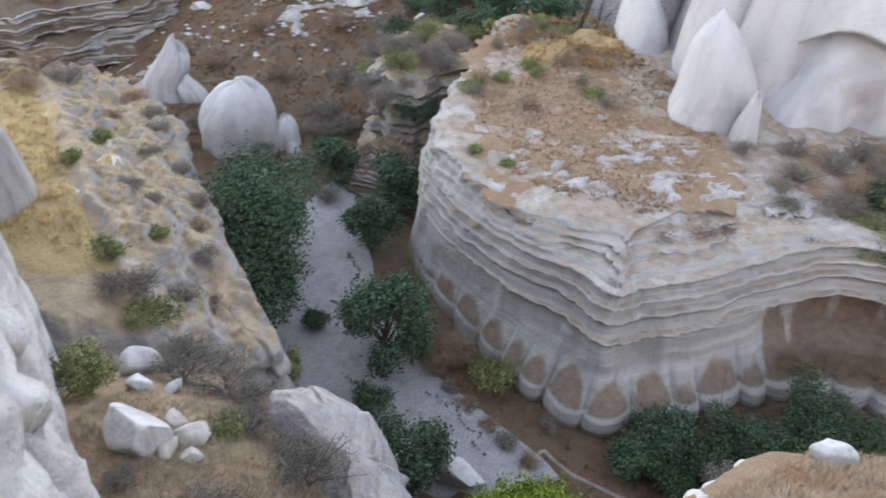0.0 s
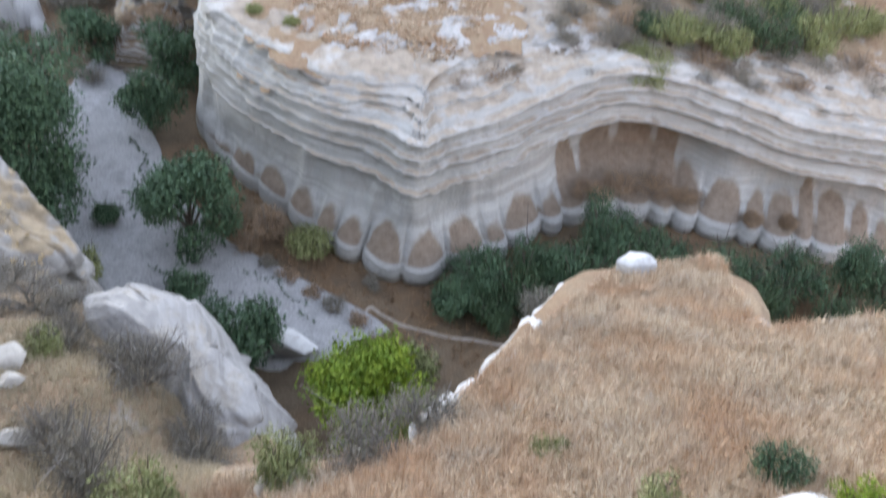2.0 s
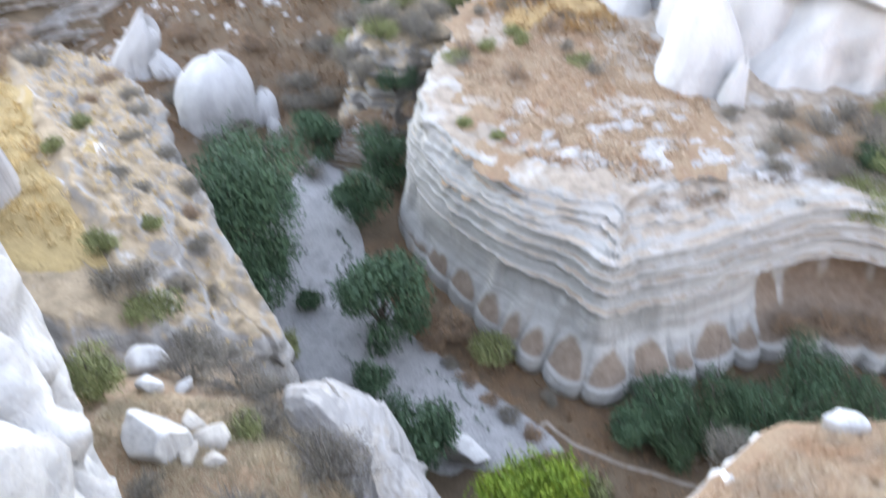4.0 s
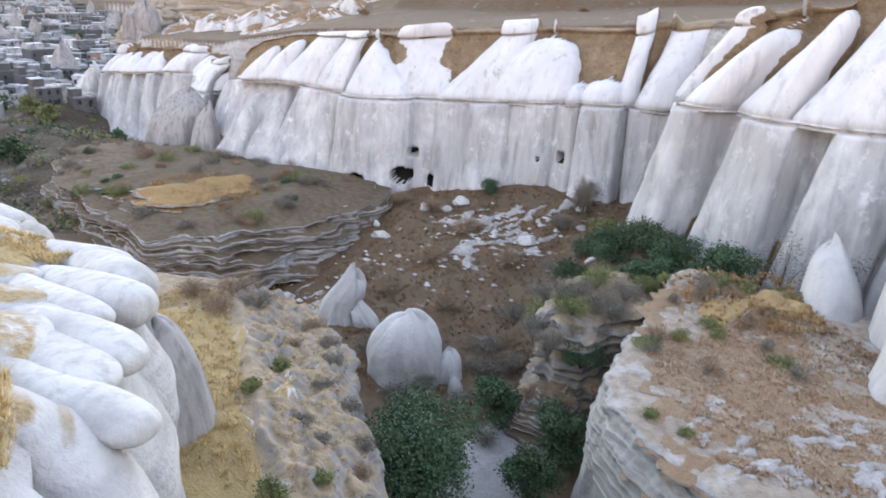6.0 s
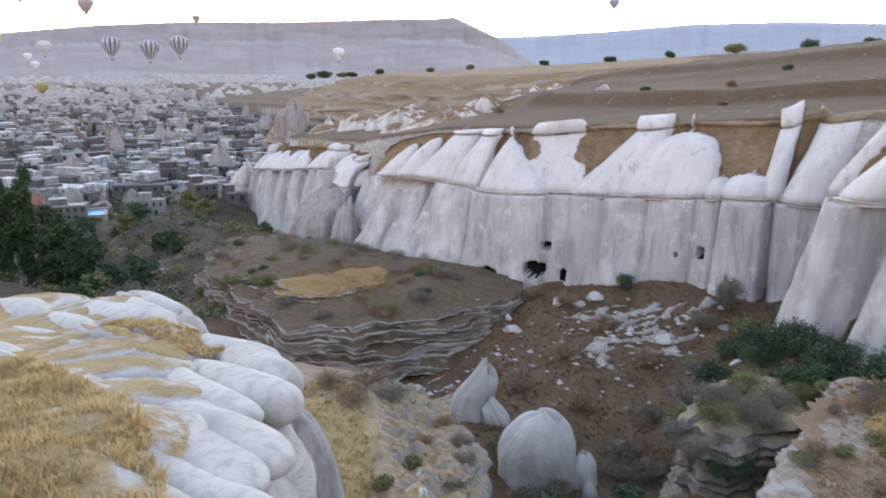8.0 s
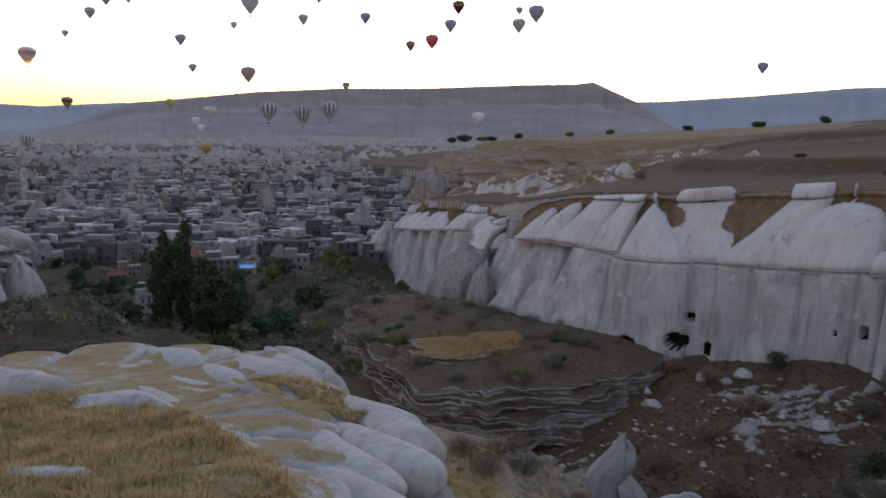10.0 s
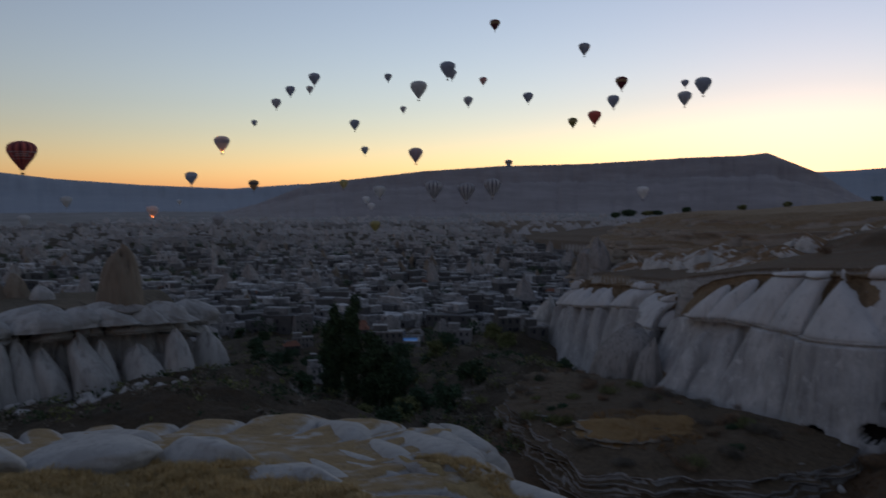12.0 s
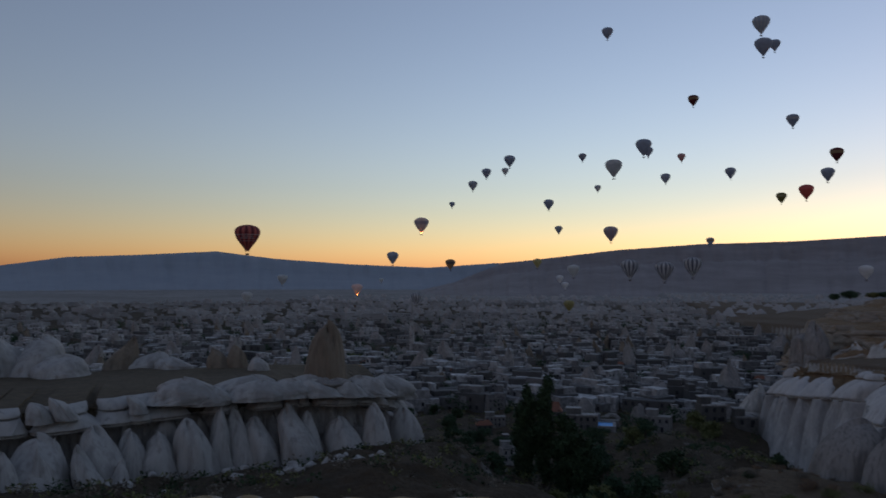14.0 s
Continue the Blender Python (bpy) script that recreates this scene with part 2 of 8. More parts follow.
def fbm(x, y, octaves=4, seed=0):
    out, amp = 0, 1.0
    for k in range(octaves):
        out = out + amp * vnoise(x * 2 ** k + 17.3 * k, y * 2 ** k - 9.1 * k, seed + k)
        amp *= 0.5
    return out / 1.9


def mesh_from(name, verts, faces, mat, smooth_shade=True):
    me = bpy.data.meshes.new(name)
    me.from_pydata(verts if isinstance(verts, list) else verts.tolist(), [], faces if isinstance(faces, list) else faces.tolist())
    me.materials.append(mat)
    if smooth_shade:
        me.polygons.foreach_set("use_smooth", [True] * len(me.polygons))
    me.update()
    return me


def grid_faces(rows, cols, wrap=False):
    r = np.arange(rows - 1)[:, None]
    c = np.arange(cols if wrap else cols - 1)[None, :]
    n = (c + 1) % cols
    return np.stack([r * cols + c, r * cols + n, (r + 1) * cols + n, (r + 1) * cols + c], -1).reshape(-1, 4)


def part(name, data, parent, label=""):
    ob = new(name, data)
    ob.parent = parent
    if label:
        ob["label"] = label
    return ob


def catmull(points, n):
    """A closed smooth curve through points, n samples evenly spaced by length."""
    p = np.array(points, float)
    k = len(p)
    t = np.linspace(0, k, k * 40, endpoint=False)
    i = t.astype(int)
    f = (t - i)[:, None]
    p0, p1, p2, p3 = p[(i - 1) % k], p[i % k], p[(i + 1) % k], p[(i + 2) % k]
    c = 0.5 * (2 * p1 + (p2 - p0) * f + (2 * p0 - 5 * p1 + 4 * p2 - p3) * f ** 2 + (3 * p1 - p0 - 3 * p2 + p3) * f ** 3)
    c = np.vstack([c, c[:1]])
    s = np.concatenate([[0], np.cumsum(np.hypot(*np.diff(c, axis=0).T))])
    q = np.linspace(0, s[-1], n, endpoint=False)
    return np.stack([np.interp(q, s, c[:, 0]), np.interp(q, s, c[:, 1])], 1)


def landform(name, outline, foot, top, profile, mat, around=360, rough=0.5, seed=0, inner=26, flute=0.0, flute_len=1.5, fine=0.12, rings_up=64, lobes=None, square_on=False, tilt=0.018):
    """A hill or promontory: rings rise from the outline at its foot by a profile of (share of height, metres inwards),
    then close over a top whose height is the function top(x, y)."""
    c = catmull(outline, around)
    mid = c.mean(0)
    s = np.linspace(0, 1, around, endpoint=False)
    per = np.hypot(*np.diff(np.vstack([c, c[:1]]), axis=0).T).sum()
    reach = np.hypot(*(c - mid).T)
    way = (mid - c) / reach[:, None]
    if square_on:
        # inwards at a right angle to the outline
        tan = np.roll(c, -3, 0) - np.roll(c, 3, 0)
        way = np.column_stack([-tan[:, 1], tan[:, 0]])
        way /= np.linalg.norm(way, axis=1)[:, None]
        area = (c[:, 0] * np.roll(c[:, 1], -1) - np.roll(c[:, 0], -1) * c[:, 1]).sum()
        way = way * np.sign(area)
    pr = np.array(profile, float)
    run = np.concatenate([[0], np.cumsum(np.hypot(np.diff(pr[:, 0]) * 10, np.diff(pr[:, 1])))])
    at = np.unique(np.concatenate([np.linspace(0, run[-1], rings_up), run]))
    lobe, along = np.zeros(around), s * per
    if lobes:
        # rounded folds of uneven width with sharp furrows between them: width, depth, sink, slant, depth at foot and at top
        rng = np.random.default_rng(seed)
        wide, deep, sink, slant, low, high = lobes
        cuts = np.cumsum(rng.uniform(0.35, 1.9, 4000)) * wide
        stand = rng.uniform(0, 0.7, 4001)
        tall = rng.uniform(0.6, 1.5, 4001)
    rings = []
    for share, inward in zip(np.interp(at, run, pr[:, 0]), np.interp(at, run, pr[:, 1])):
        wob = rough * fbm(s * per / 5.0 + share * 0.9, np.full(around, share * 3.0), 5, seed)
        wob = wob + flute * np.abs(vnoise(s * per / flute_len, np.full(around, share * 0.6), seed + 9))
        wob = wob + fine * fbm(s * per / 0.9, np.full(around, share * 9), 3, seed + 5) + fine * 2 * vnoise(s * per / 9, np.full(around, share * 26), seed + 6)
        if lobes:
            at_s = (along + slant * share * (1 + 0.9 * vnoise(along / 18, along * 0, seed + 14)) + 0.5 * vnoise(along / 3, np.full(around, share * 4), seed + 12)) % per
            i = np.searchsorted(cuts, at_s)
            lo, hi = np.where(i > 0, cuts[i - 1], 0), cuts[i]
            t = 2 * (at_s - lo) / (hi - lo) - 1
            lobe = deep * ((1 - np.sqrt(np.clip(1 - t * t, 0, 1))) * tall[i] - stand[i] * (1 - t ** 4)) * (low + (high - low) * share)
            wob = wob + lobe
        o = np.minimum(inward + wob, reach * 0.9)
        p = c + way * o[:, None]
        ztop = top(p[:, 0], p[:, 1])
        z = foot + (ztop - foot) * (share + tilt * vnoise(s * per / 7, np.full(around, share * 3), seed + 2) * (0 < share < 0.97))
        if lobes and share > 0.3:
            z = z - (np.maximum(lobe, 0) * sink + np.minimum(lobe, 0) * 0.4) * smooth(0.3, 0.9, share)
        rings.append(np.column_stack([p, z]))
    fold_drop = z - top(p[:, 0], p[:, 1])
    last = rings[-1][:, :2]
    fade = max(4.0, np.hypot(*(last - mid).T).mean() / 5.0)
    for k in range(1, inner + 1):
        f = (k / inner) ** 1.1 * 0.995
        p = last + (mid - last) * f
        rings.append(np.column_stack([p, top(p[:, 0], p[:, 1]) + fold_drop * max(0, 1 - fade * f)]))
    v = np.vstack(rings)
    return new(name, mesh_from(name, v, grid_faces(len(rings), around, True), mat))


def rock_body(name, at, size, mat, yaw=0.0, lean=(0, 0), taper=0.35, cap=0.3, square=2.6, ledges=(), lump=0.06, flute=0.03, seed=0, around=72, up=44, make=True, crease=0.0):
    """A rounded upright rock: superelliptic rings that narrow upwards to a dome, with grooves along weak beds,
    run-off flutes, creases and a lean with height."""
    w, d, h = size
    a = np.linspace(0, 2 * np.pi, around, endpoint=False)
    ca, sa = np.cos(a), np.sin(a)
    sx = np.sign(ca) * np.abs(ca) ** (2 / square)
    sy = np.sign(sa) * np.abs(sa) ** (2 / square)
    rows = []
    for j in range(up):
        v = j / (up - 1)
        r = 1 - taper * v
        if v > 1 - cap:
            q = (v - 1 + cap) / cap
            r *= max(0.02, math.sqrt(max(0, 1 - q ** 2.2)))
        for lv, depth in ledges:
            q = (v - lv - 0.012 * np.sin(a * 3 + seed)) / 0.022
            r = r * (1 - depth * np.exp(-q * q)) * np.where(q > 0, 1 - depth * 0.35, 1)
        one = np.full(around, 1.0)
        nz = 1 + lump * fbm(ca * 1.7 + seed, sa * 1.7 + v * 2.2, 4, seed) + flute * fbm(a * 5.0, one * v * 0.8, 3, seed + 4) * (1 - 0.4 * v)
        if crease:
            nz = nz - crease * np.clip(1 - 3.2 * np.abs(vnoise(ca * 2.1 + v * 0.5 + seed, sa * 2.1, seed + 7)), 0, 1) * (0.4 + v) + 0.012 * fbm(ca * 9 + v * 3, sa * 9 + v * 5, 3, seed + 8)
        drift = lump * w * (vnoise(one * v * 1.8 + 0.37, one * seed * 1.3, seed) - vnoise(one * 0.37, one * seed * 1.3, seed))
        x = sx * r * w / 2 * nz + lean[0] * v * v + drift
        y = sy * r * d / 2 * nz + lean[1] * v * v
        rows.append(np.column_stack([x, y, v * h + (0.03 + lump * 0.6) * h * vnoise(ca * 1.4 + 5, sa * 1.4 + seed, seed + 3) * v]))
    v = np.vstack(rows)
    me = mesh_from(name, v, grid_faces(up, around, True), mat)
    if not make:
        return me
    ob = new(name, me)
    ob.matrix_world = pose(*at, 0, 0, yaw)
    return ob


# ---- ground sheet ----
RIM = np.array([(-900, 900), (-420, 520), (-262, 330), (-192, 238), (-160, 186), (-120, 150), (-97, 133), (-87, 118), (-76, 107), (-57, 104), (-38, 98.5), (-21, 97), (-9, 95), (-1, 78), (6, 71), (15, 67.5), (26, 67), (45, 71), (80, 66), (130, 20), (170, -80)], float)


def behind_rim(x, y):
    """Signed distance to the cliff line: positive on the plateau's side."""
    best = np.full(np.shape(x), 1e9)
    sign = np.ones(np.shape(x))
    for (ax, ay), (bx, by) in zip(RIM[:-1], RIM[1:]):
        dx, dy = bx - ax, by - ay
        t = np.clip(((x - ax) * dx + (y - ay) * dy) / (dx * dx + dy * dy), 0, 1)
        ex, ey = x - ax - t * dx, y - ay - t * dy
        dd = np.hypot(ex, ey)
        near = dd < best
        sign = np.where(near, np.sign(dx * ey - dy * ex), sign)
        best = np.minimum(best, dd)
    return best * sign


def hill(x, y, cx, cy, r, h):
    return h * np.exp(-((x - cx) ** 2 + (y - cy) ** 2) / (r * r))


def ground_z(x, y):
    d = np.hypot(x, y)
    z = np.interp(d, [0, 70, 100, 133, 263, 500, 1500, 3000, 5000, 9000], [-30, -30, -30, -36, -48, -53, -57, -66, -72, -90])
    # the back of the ravine climbs towards the cliff's foot
    z = z + smooth(58, 95, y) * smooth(-60, -5, x) * smooth(140, 100, d) * 8
    z = z + hill(x, y, 2, 64, 10, 6) + hill(x, y, -5, 70, 7, 4) - hill(x, y, -48, 62, 13, 3.6) - hill(x, y, -40, 70, 9, 1.8)
    z = z + hill(x, y, -92, 100, 13, 6) + hill(x, y, -112, 112, 15, 8) + hill(x, y, -135, 128, 15, 7) + hill(x, y, -104, 54, 14, 5) + hill(x, y, -125, 62, 13, 6) + hill(x, y, -96, 40, 12, 5) + hill(x, y, -109, 18, 20, 3.5) + hill(x, y, -122, 50, 16, 3.5) + hill(x, y, -108, -12, 18, 3) + hill(x, y, -148, 149, 13, 9)
    z = z + 0.5 * fbm(x / 3.5, y / 3.5, 4, 6) * smooth(44, 56, d) * smooth(260, 150, d)
    z = z + fbm(x / 14, y / 14, 5, 3) * smooth(45, 70, d) * np.interp(d, [0, 95, 120, 300, 1000], [0.9, 1.8, 3.6, 3.6, 5.0])
    s = behind_rim(x, y)
    plateau = np.interp(x, [-900, -250, -165, -118, -90, -78, -60, -20, 10, 60], [-64, -29, -23.5, -18.0, -15.2, -12.6, -9.4, -6, -3, 0]) + np.clip(s, 0, 150) * 0.055 + 2.2 * smooth(34, 38, s + 6 * vnoise(x / 25, y / 25, 2)) + 1.7 * smooth(78, 84, s + 8 * vnoise(x / 30, y / 30, 3)) + fbm(x / 30, y / 30, 4, 8) * 1.5 * smooth(5, 40, s)
    z = z + (np.maximum(plateau, z) - z) * smooth(0, 7, s)
    # the bench before the plateau across the valley
    az, far = np.degrees(np.arctan2(-x - 3.5, y - 2.1)), np.hypot(x + 3.5, y - 2.1)
    z = z + 3.8 * smooth(92, 119, far) * smooth(160, 138, far) * smooth(62, 74, az) * smooth(125, 112, az)
    return z


def build_ground():
    az = np.radians(np.concatenate([np.arange(-100, 112, 0.25), np.arange(112, 260, 4.0)]))
    r = np.concatenate([np.linspace(0.5, 40, 160), np.linspace(40.5, 140, 200), 140 * 1.012 ** np.arange(1, 330)])
    R, A = np.meshgrid(r, az, indexing="ij")
    x, y = -np.sin(A) * R, np.cos(A) * R
    v = np.stack([x, y, ground_z(x, y)], -1).reshape(-1, 3)
    me = mesh_from("ground", v, grid_faces(len(r), len(az), True)[:, ::-1], GROUND)
    me.materials.append(VALLEY)
    cx, cy = x[:-1] + 0, y[:-1] + 0
    away = np.hypot(cx, cy) + 25 * fbm(cx / 25, cy / 25, 3, 19)
    me.polygons.foreach_set("material_index", (((away > 225) | (cx + 0.15 * away < -66)) & (behind_rim(cx, cy) < 0)).astype(np.int32).reshape(-1))
    # from about 1750 m out the ground takes the painted-haze glow
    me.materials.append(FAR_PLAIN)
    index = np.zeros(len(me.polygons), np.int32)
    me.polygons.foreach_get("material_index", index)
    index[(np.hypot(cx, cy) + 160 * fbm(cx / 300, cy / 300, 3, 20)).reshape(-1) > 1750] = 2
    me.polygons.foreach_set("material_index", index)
    ob = new("ground", me)
    tagged(ob, "dry brown valley ground with scattered grass and bare tuff", "ground", kind="structure")


build_ground()

# ---- landforms ----
def promontory_top(x, y):
    return -21.2 + 0.075 * (y - 35) - 0.02 * x + 0.35 * fbm(x / 4, y / 4, 5, 21)


def headland():
    """The promontory: a scalloped skirt, a grey wall with an alcove, thin jutting beds, a broken stepped brow and a dome top."""
    around = 1500
    c = catmull([(-3.6, 54), (-4.4, 48), (-5.4, 43.5), (-5.3, 40.5), (-3.2, 36.6), (-0.4, 32.8), (2.4, 29.7), (5.2, 27.4), (8.2, 28.3), (11.2, 29.4), (14, 30.8), (17, 31.8), (20.5, 31.6), (24, 30.2), (28, 28.6), (34, 26.5), (44, 22), (60, 30), (60, 62), (30, 64), (8, 63), (-2, 60)], around)
    per = np.hypot(*np.diff(np.vstack([c, c[:1]]), axis=0).T).sum()
    s = np.linspace(0, per, around, endpoint=False)
    tan = np.roll(c, -6, 0) - np.roll(c, 6, 0)
    way = np.column_stack([-tan[:, 1], tan[:, 0]])
    way /= np.linalg.norm(way, axis=1)[:, None]
    for _ in range(30):
        way = (np.roll(way, 4, 0) + way + np.roll(way, -4, 0)) / 3
    x0 = c[:, 0]
    lean = np.interp(x0, [-6, -4, 0, 2.5, 5, 14, 60], [0.12, 0.16, 0.4, 0.8, 1.0, 0.95, 1.0])
    front = (c[:, 1] < 47)
    alcove = np.exp(-((x0 - 19.2) / 4.2) ** 4) * front
    second = np.exp(-((x0 - 29) / 4.0) ** 4) * front
    rng = np.random.default_rng(77)
    cuts = np.cumsum(rng.uniform(0.55, 1.5, 400)) * 2.0
    i = np.searchsorted(cuts, s)
    lo, hi = np.where(i > 0, cuts[i - 1], 0), cuts[i]
    t = 2 * (s - lo) / (hi - lo) - 1
    scallop = (1 - np.sqrt(np.clip(1 - t * t, 0, 1))) * 0.8 - 0.35 * rng.uniform(0, 1, 401)[i]
    apron = -28.75 + (0.5 + 1.5 * rng.uniform(0, 1, 401)[i]) * np.sqrt(np.clip(1 - (t / 0.82) ** 2, 0, 1)) * smooth(-5.0, -2.0, x0) + 2.1 * np.exp(-((x0 - 19.6) / 3.0) ** 2) * front + 0.5 * second + 0.35 * fbm(s / 1.1, s * 0, 3, 41)
    earth = []
    rise = 0.30 * fbm(s / 7, s * 0, 3, 5) + 0.95 * np.exp(-((x0 - 18.5) / 3.4) ** 2) * front - 0.25 * np.exp(-((x0 - 6) / 3.0) ** 2) - 0.5 * smooth(23, 27, x0) * front
    # height, metres inwards, share of the scallops, share of the alcove, raggedness
    prof = np.array([(-30.3, 0.15, 1, 0, 0.1), (-29.6, -0.05, 1, 0, 0.2), (-29.1, 0.1, 1, 0, 0.2), (-28.8, 0.5, 0.9, 0.1, 0.2), (-28.1, 1.2, 0.5, 0.5, 0.3), (-27.3, 1.75, 0.15, 0.9, 0.3), (-26.3, 2.05, 0, 1, 0.3), (-25.5, 2.3, 0, 0.9, 0.3), (-25.2, 2.6, 0, 0.55, 0.4),
                     (-25.12, 1.9, 0, 0, 1), (-25.0, 1.85, 0, 0, 1), (-24.94, 2.35, 0, 0, 0.6), (-24.5, 2.5, 0, 0, 0.4), (-24.2, 2.75, 0, 0, 0.4), (-24.14, 2.25, 0, 0, 1), (-24.02, 2.25, 0, 0, 1), (-23.95, 2.75, 0, 0, 0.6), (-23.5, 2.9, 0, 0, 0.4), (-23.44, 2.55, 0, 0, 1), (-23.34, 2.6, 0, 0, 1), (-23.28, 3.0, 0, 0, 0.6),
                     (-22.8, 3.2, 0, 0, 0.5), (-22.74, 2.9, 0, 0, 1), (-22.62, 2.95, 0, 0, 1), (-22.56, 3.5, 0, 0, 1), (-22.3, 3.8, 0, 0, 1.2), (-22.22, 4.4, 0, 0, 1.2), (-21.95, 4.6, 0, 0, 1.4), (-21.9, 5.4, 0, 0, 1.5), (-21.65, 5.6, 0, 0, 1.5), (-21.58, 6.5, 0, 0, 1.5), (-21.4, 6.7, 0, 0, 1.5), (-21.3, 7.7, 0, 0, 1.2)])
    run = np.concatenate([[0], np.cumsum(np.hypot(np.diff(prof[:, 0]), np.diff(prof[:, 1])))])
    at = np.unique(np.concatenate([np.linspace(0, run[-1], 110), run]))
    rings = []
    for q in at:
        z, inward, sc, al, rag = (np.interp(q, run, prof[:, k]) for k in range(5))
        up = smooth(-28.5, -25.5, z)
        rug = rag * (0.16 * fbm(s / 1.1, np.full(around, z * 0.9), 3, 9) + 0.10 * vnoise(s / 0.33, np.full(around, z * 2), 12)) + 0.35 * fbm(s / 4.5, np.full(around, z * 0.25), 3, 15)
        rug = rug + 0.30 * np.abs(vnoise(s / 1.5, np.full(around, z * 0.3), 18)) * smooth(-29, -27, z) * smooth(-24.8, -25.6, z)
        o = inward * lean + scallop * sc * np.clip(lean * 1.4, 0.3, 1) + al * (2.4 * alcove + 1.6 * second) + rug
        if z > -22.6:
            o = o + 0.7 * fbm(s / 2.2, np.full(around, z * 1.3), 4, 25) * smooth(-22.6, -22.0, z)
        p = c + way * o[:, None]
        h = z + rise * up * smooth(-20.5, -22.5, z) + 0.05 * fbm(s / 0.8, np.full(around, z), 3, 31) * up
        if z > -22.3:
            f = smooth(-22.3, -21.3, z)
            h = h * (1 - f) + (promontory_top(p[:, 0], p[:, 1]) + (z + 21.3)) * f + 0.12 * fbm(p[:, 0] / 0.7, p[:, 1] / 0.7, 3, 33) * (1 - f)
        rings.append(np.column_stack([p, h]))
        earth.append(smooth(-0.15, 0.3, apron - z + 0.25 * fbm(s / 0.5, np.full(around, z * 2.0), 3, 42)) * (z > -28.85) * front)
    last, mid = rings[-1][:, :2], np.array([22.0, 46.0])
    for k in range(1, 60):
        p = last + (mid - last) * (k / 60) ** 1.1
        rings.append(np.column_stack([p, promontory_top(p[:, 0], p[:, 1])]))
        earth.append(np.zeros(around))
    me = mesh_from("promontory", np.vstack(rings), grid_faces(len(rings), around, True), STRATA)
    me.attributes.new("soil", "FLOAT", "POINT").data.foreach_set("value", np.concatenate(earth).astype(np.float32))
    tagged(new("promontory", me), "bedded pale tuff promontory with jutting ledges and an alcove", "cliff", kind="structure")


headland()


def pad_top(x, y):
    return promontory_top(x, y) + 0.05 + 0.22 * fbm(x / 1.4, y / 1.4, 4, 44)


for outline in ([(-3.0, 44), (-1.0, 36.8), (1.5, 35.4), (5, 35.4), (9, 36.6), (12.7, 38.4), (13.8, 41.5), (11, 46), (9.7, 48.5), (6.2, 54), (0, 57), (-3.2, 50)], [(14.6, 38.6), (19, 38.2), (26, 37.4), (34, 36.4), (46, 36), (46, 48), (30, 48), (18.5, 42.5), (15, 40.5)]):
    tagged(landform("turf", outline, -23.0, pad_top, [(0, 0), (0.6, 0.05), (0.9, 0.3), (1, 1.0)], HUMP, 520, 3.2, int(outline[0][0]) + 5, 60, 0.0, 1.0, 0.9, 10), "mat of tan dry grass on the promontory", "grass", kind="structure")


tagged(landform("turf", [(-3.0, 50), (-1.5, 55), (2, 59), (8, 60), (11, 56), (9, 52.5), (4, 51), (0, 48)], -22.5, lambda x, y: pad_top(x, y) + 0.35 + 0.5 * fbm(x / 2, y / 2, 3, 46), [(0, -1), (0.4, 0.6), (0.75, 2.2), (1, 4)], mat_ground("golden_grass", (0.33, 0.22, 0.10), (0.37, 0.26, 0.13), (0.26, 0.165, 0.08), (0.4, 0.36, 0.3), 0.4, 0.6, 1.0, (0.72, 0.8)), 240, 1.0, 47, 16, 0.4, 1.6, 0.3, 14), "bank of golden dry grass behind the promontory", "grass", kind="structure")


def fin_top(x, y):
    # a grass slab to the left of a crest, rough weathered rock falling off to the right
    right = (x + 16.8) * 0.80 + (y - 26.2) * 0.60 - 0.4 * vnoise(x / 2, y / 2, 30)
    rough = smooth(-0.5, 0.8, right)
    z = -19.2 - 0.10 * np.maximum(y - 28, 0) - 0.22 * np.maximum(right, 0) - 0.35 * np.maximum(x + 15, 0) + 0.3 * fbm(x / 3, y / 3, 5, 31)
    z = z + rough * (0.55 * fbm(x / 2.4, y / 2.4, 4, 32) + 0.45 * np.abs(vnoise(x / 1.1 + y / 3, y / 1.7, 33)) + 0.22 * vnoise(x / 0.45, y / 0.45, 34))
    return z + 0.35 * np.exp(-(right / 0.5) ** 2)


tagged(landform("rock_ridge", [(-7, 21.5), (-8.9, 25.4), (-12.9, 31.6), (-15.2, 35.6), (-18.0, 40.6), (-23.4, 46.6), (-28.5, 48.4), (-36, 47), (-42, 42), (-36, 32), (-25, 22), (-13, 18)], -31, fin_top, [(0, 0), (0.2, 0.5), (0.5, 1.0), (0.7, 1.3), (0.86, 1.6), (0.95, 1.8), (0.985, 1.95), (1, 2.2)], RIDGE, 900, 0.9, 7, 150, 0.7, 1.6, 0.35),
       "grey weathered tuff ridge above the ravine", "ridge", kind="structure")


def slab_top(x, y):
    return fin_top(x, y) + 0.06


for outline in ([(-15.0, 22.6), (-17.2, 25.9), (-20.2, 30.0), (-23.4, 35.6), (-26, 38.5), (-31, 40), (-35, 37), (-31, 31), (-25, 26), (-18, 22)], [(-18.4, 31.4), (-20.4, 34.6), (-21.6, 36.0), (-20.6, 33.0), (-19.4, 30.4)]):
    tagged(landform("turf", outline, -22.0, slab_top, [(0, 0), (0.6, 0.05), (0.9, 0.25), (1, 0.8)], MEADOW, 320, 1.2, int(-outline[0][0]), 30, 0.0, 1.0, 0.4, 10), "slab of yellow dry grass on the ridge", "grass", kind="structure")


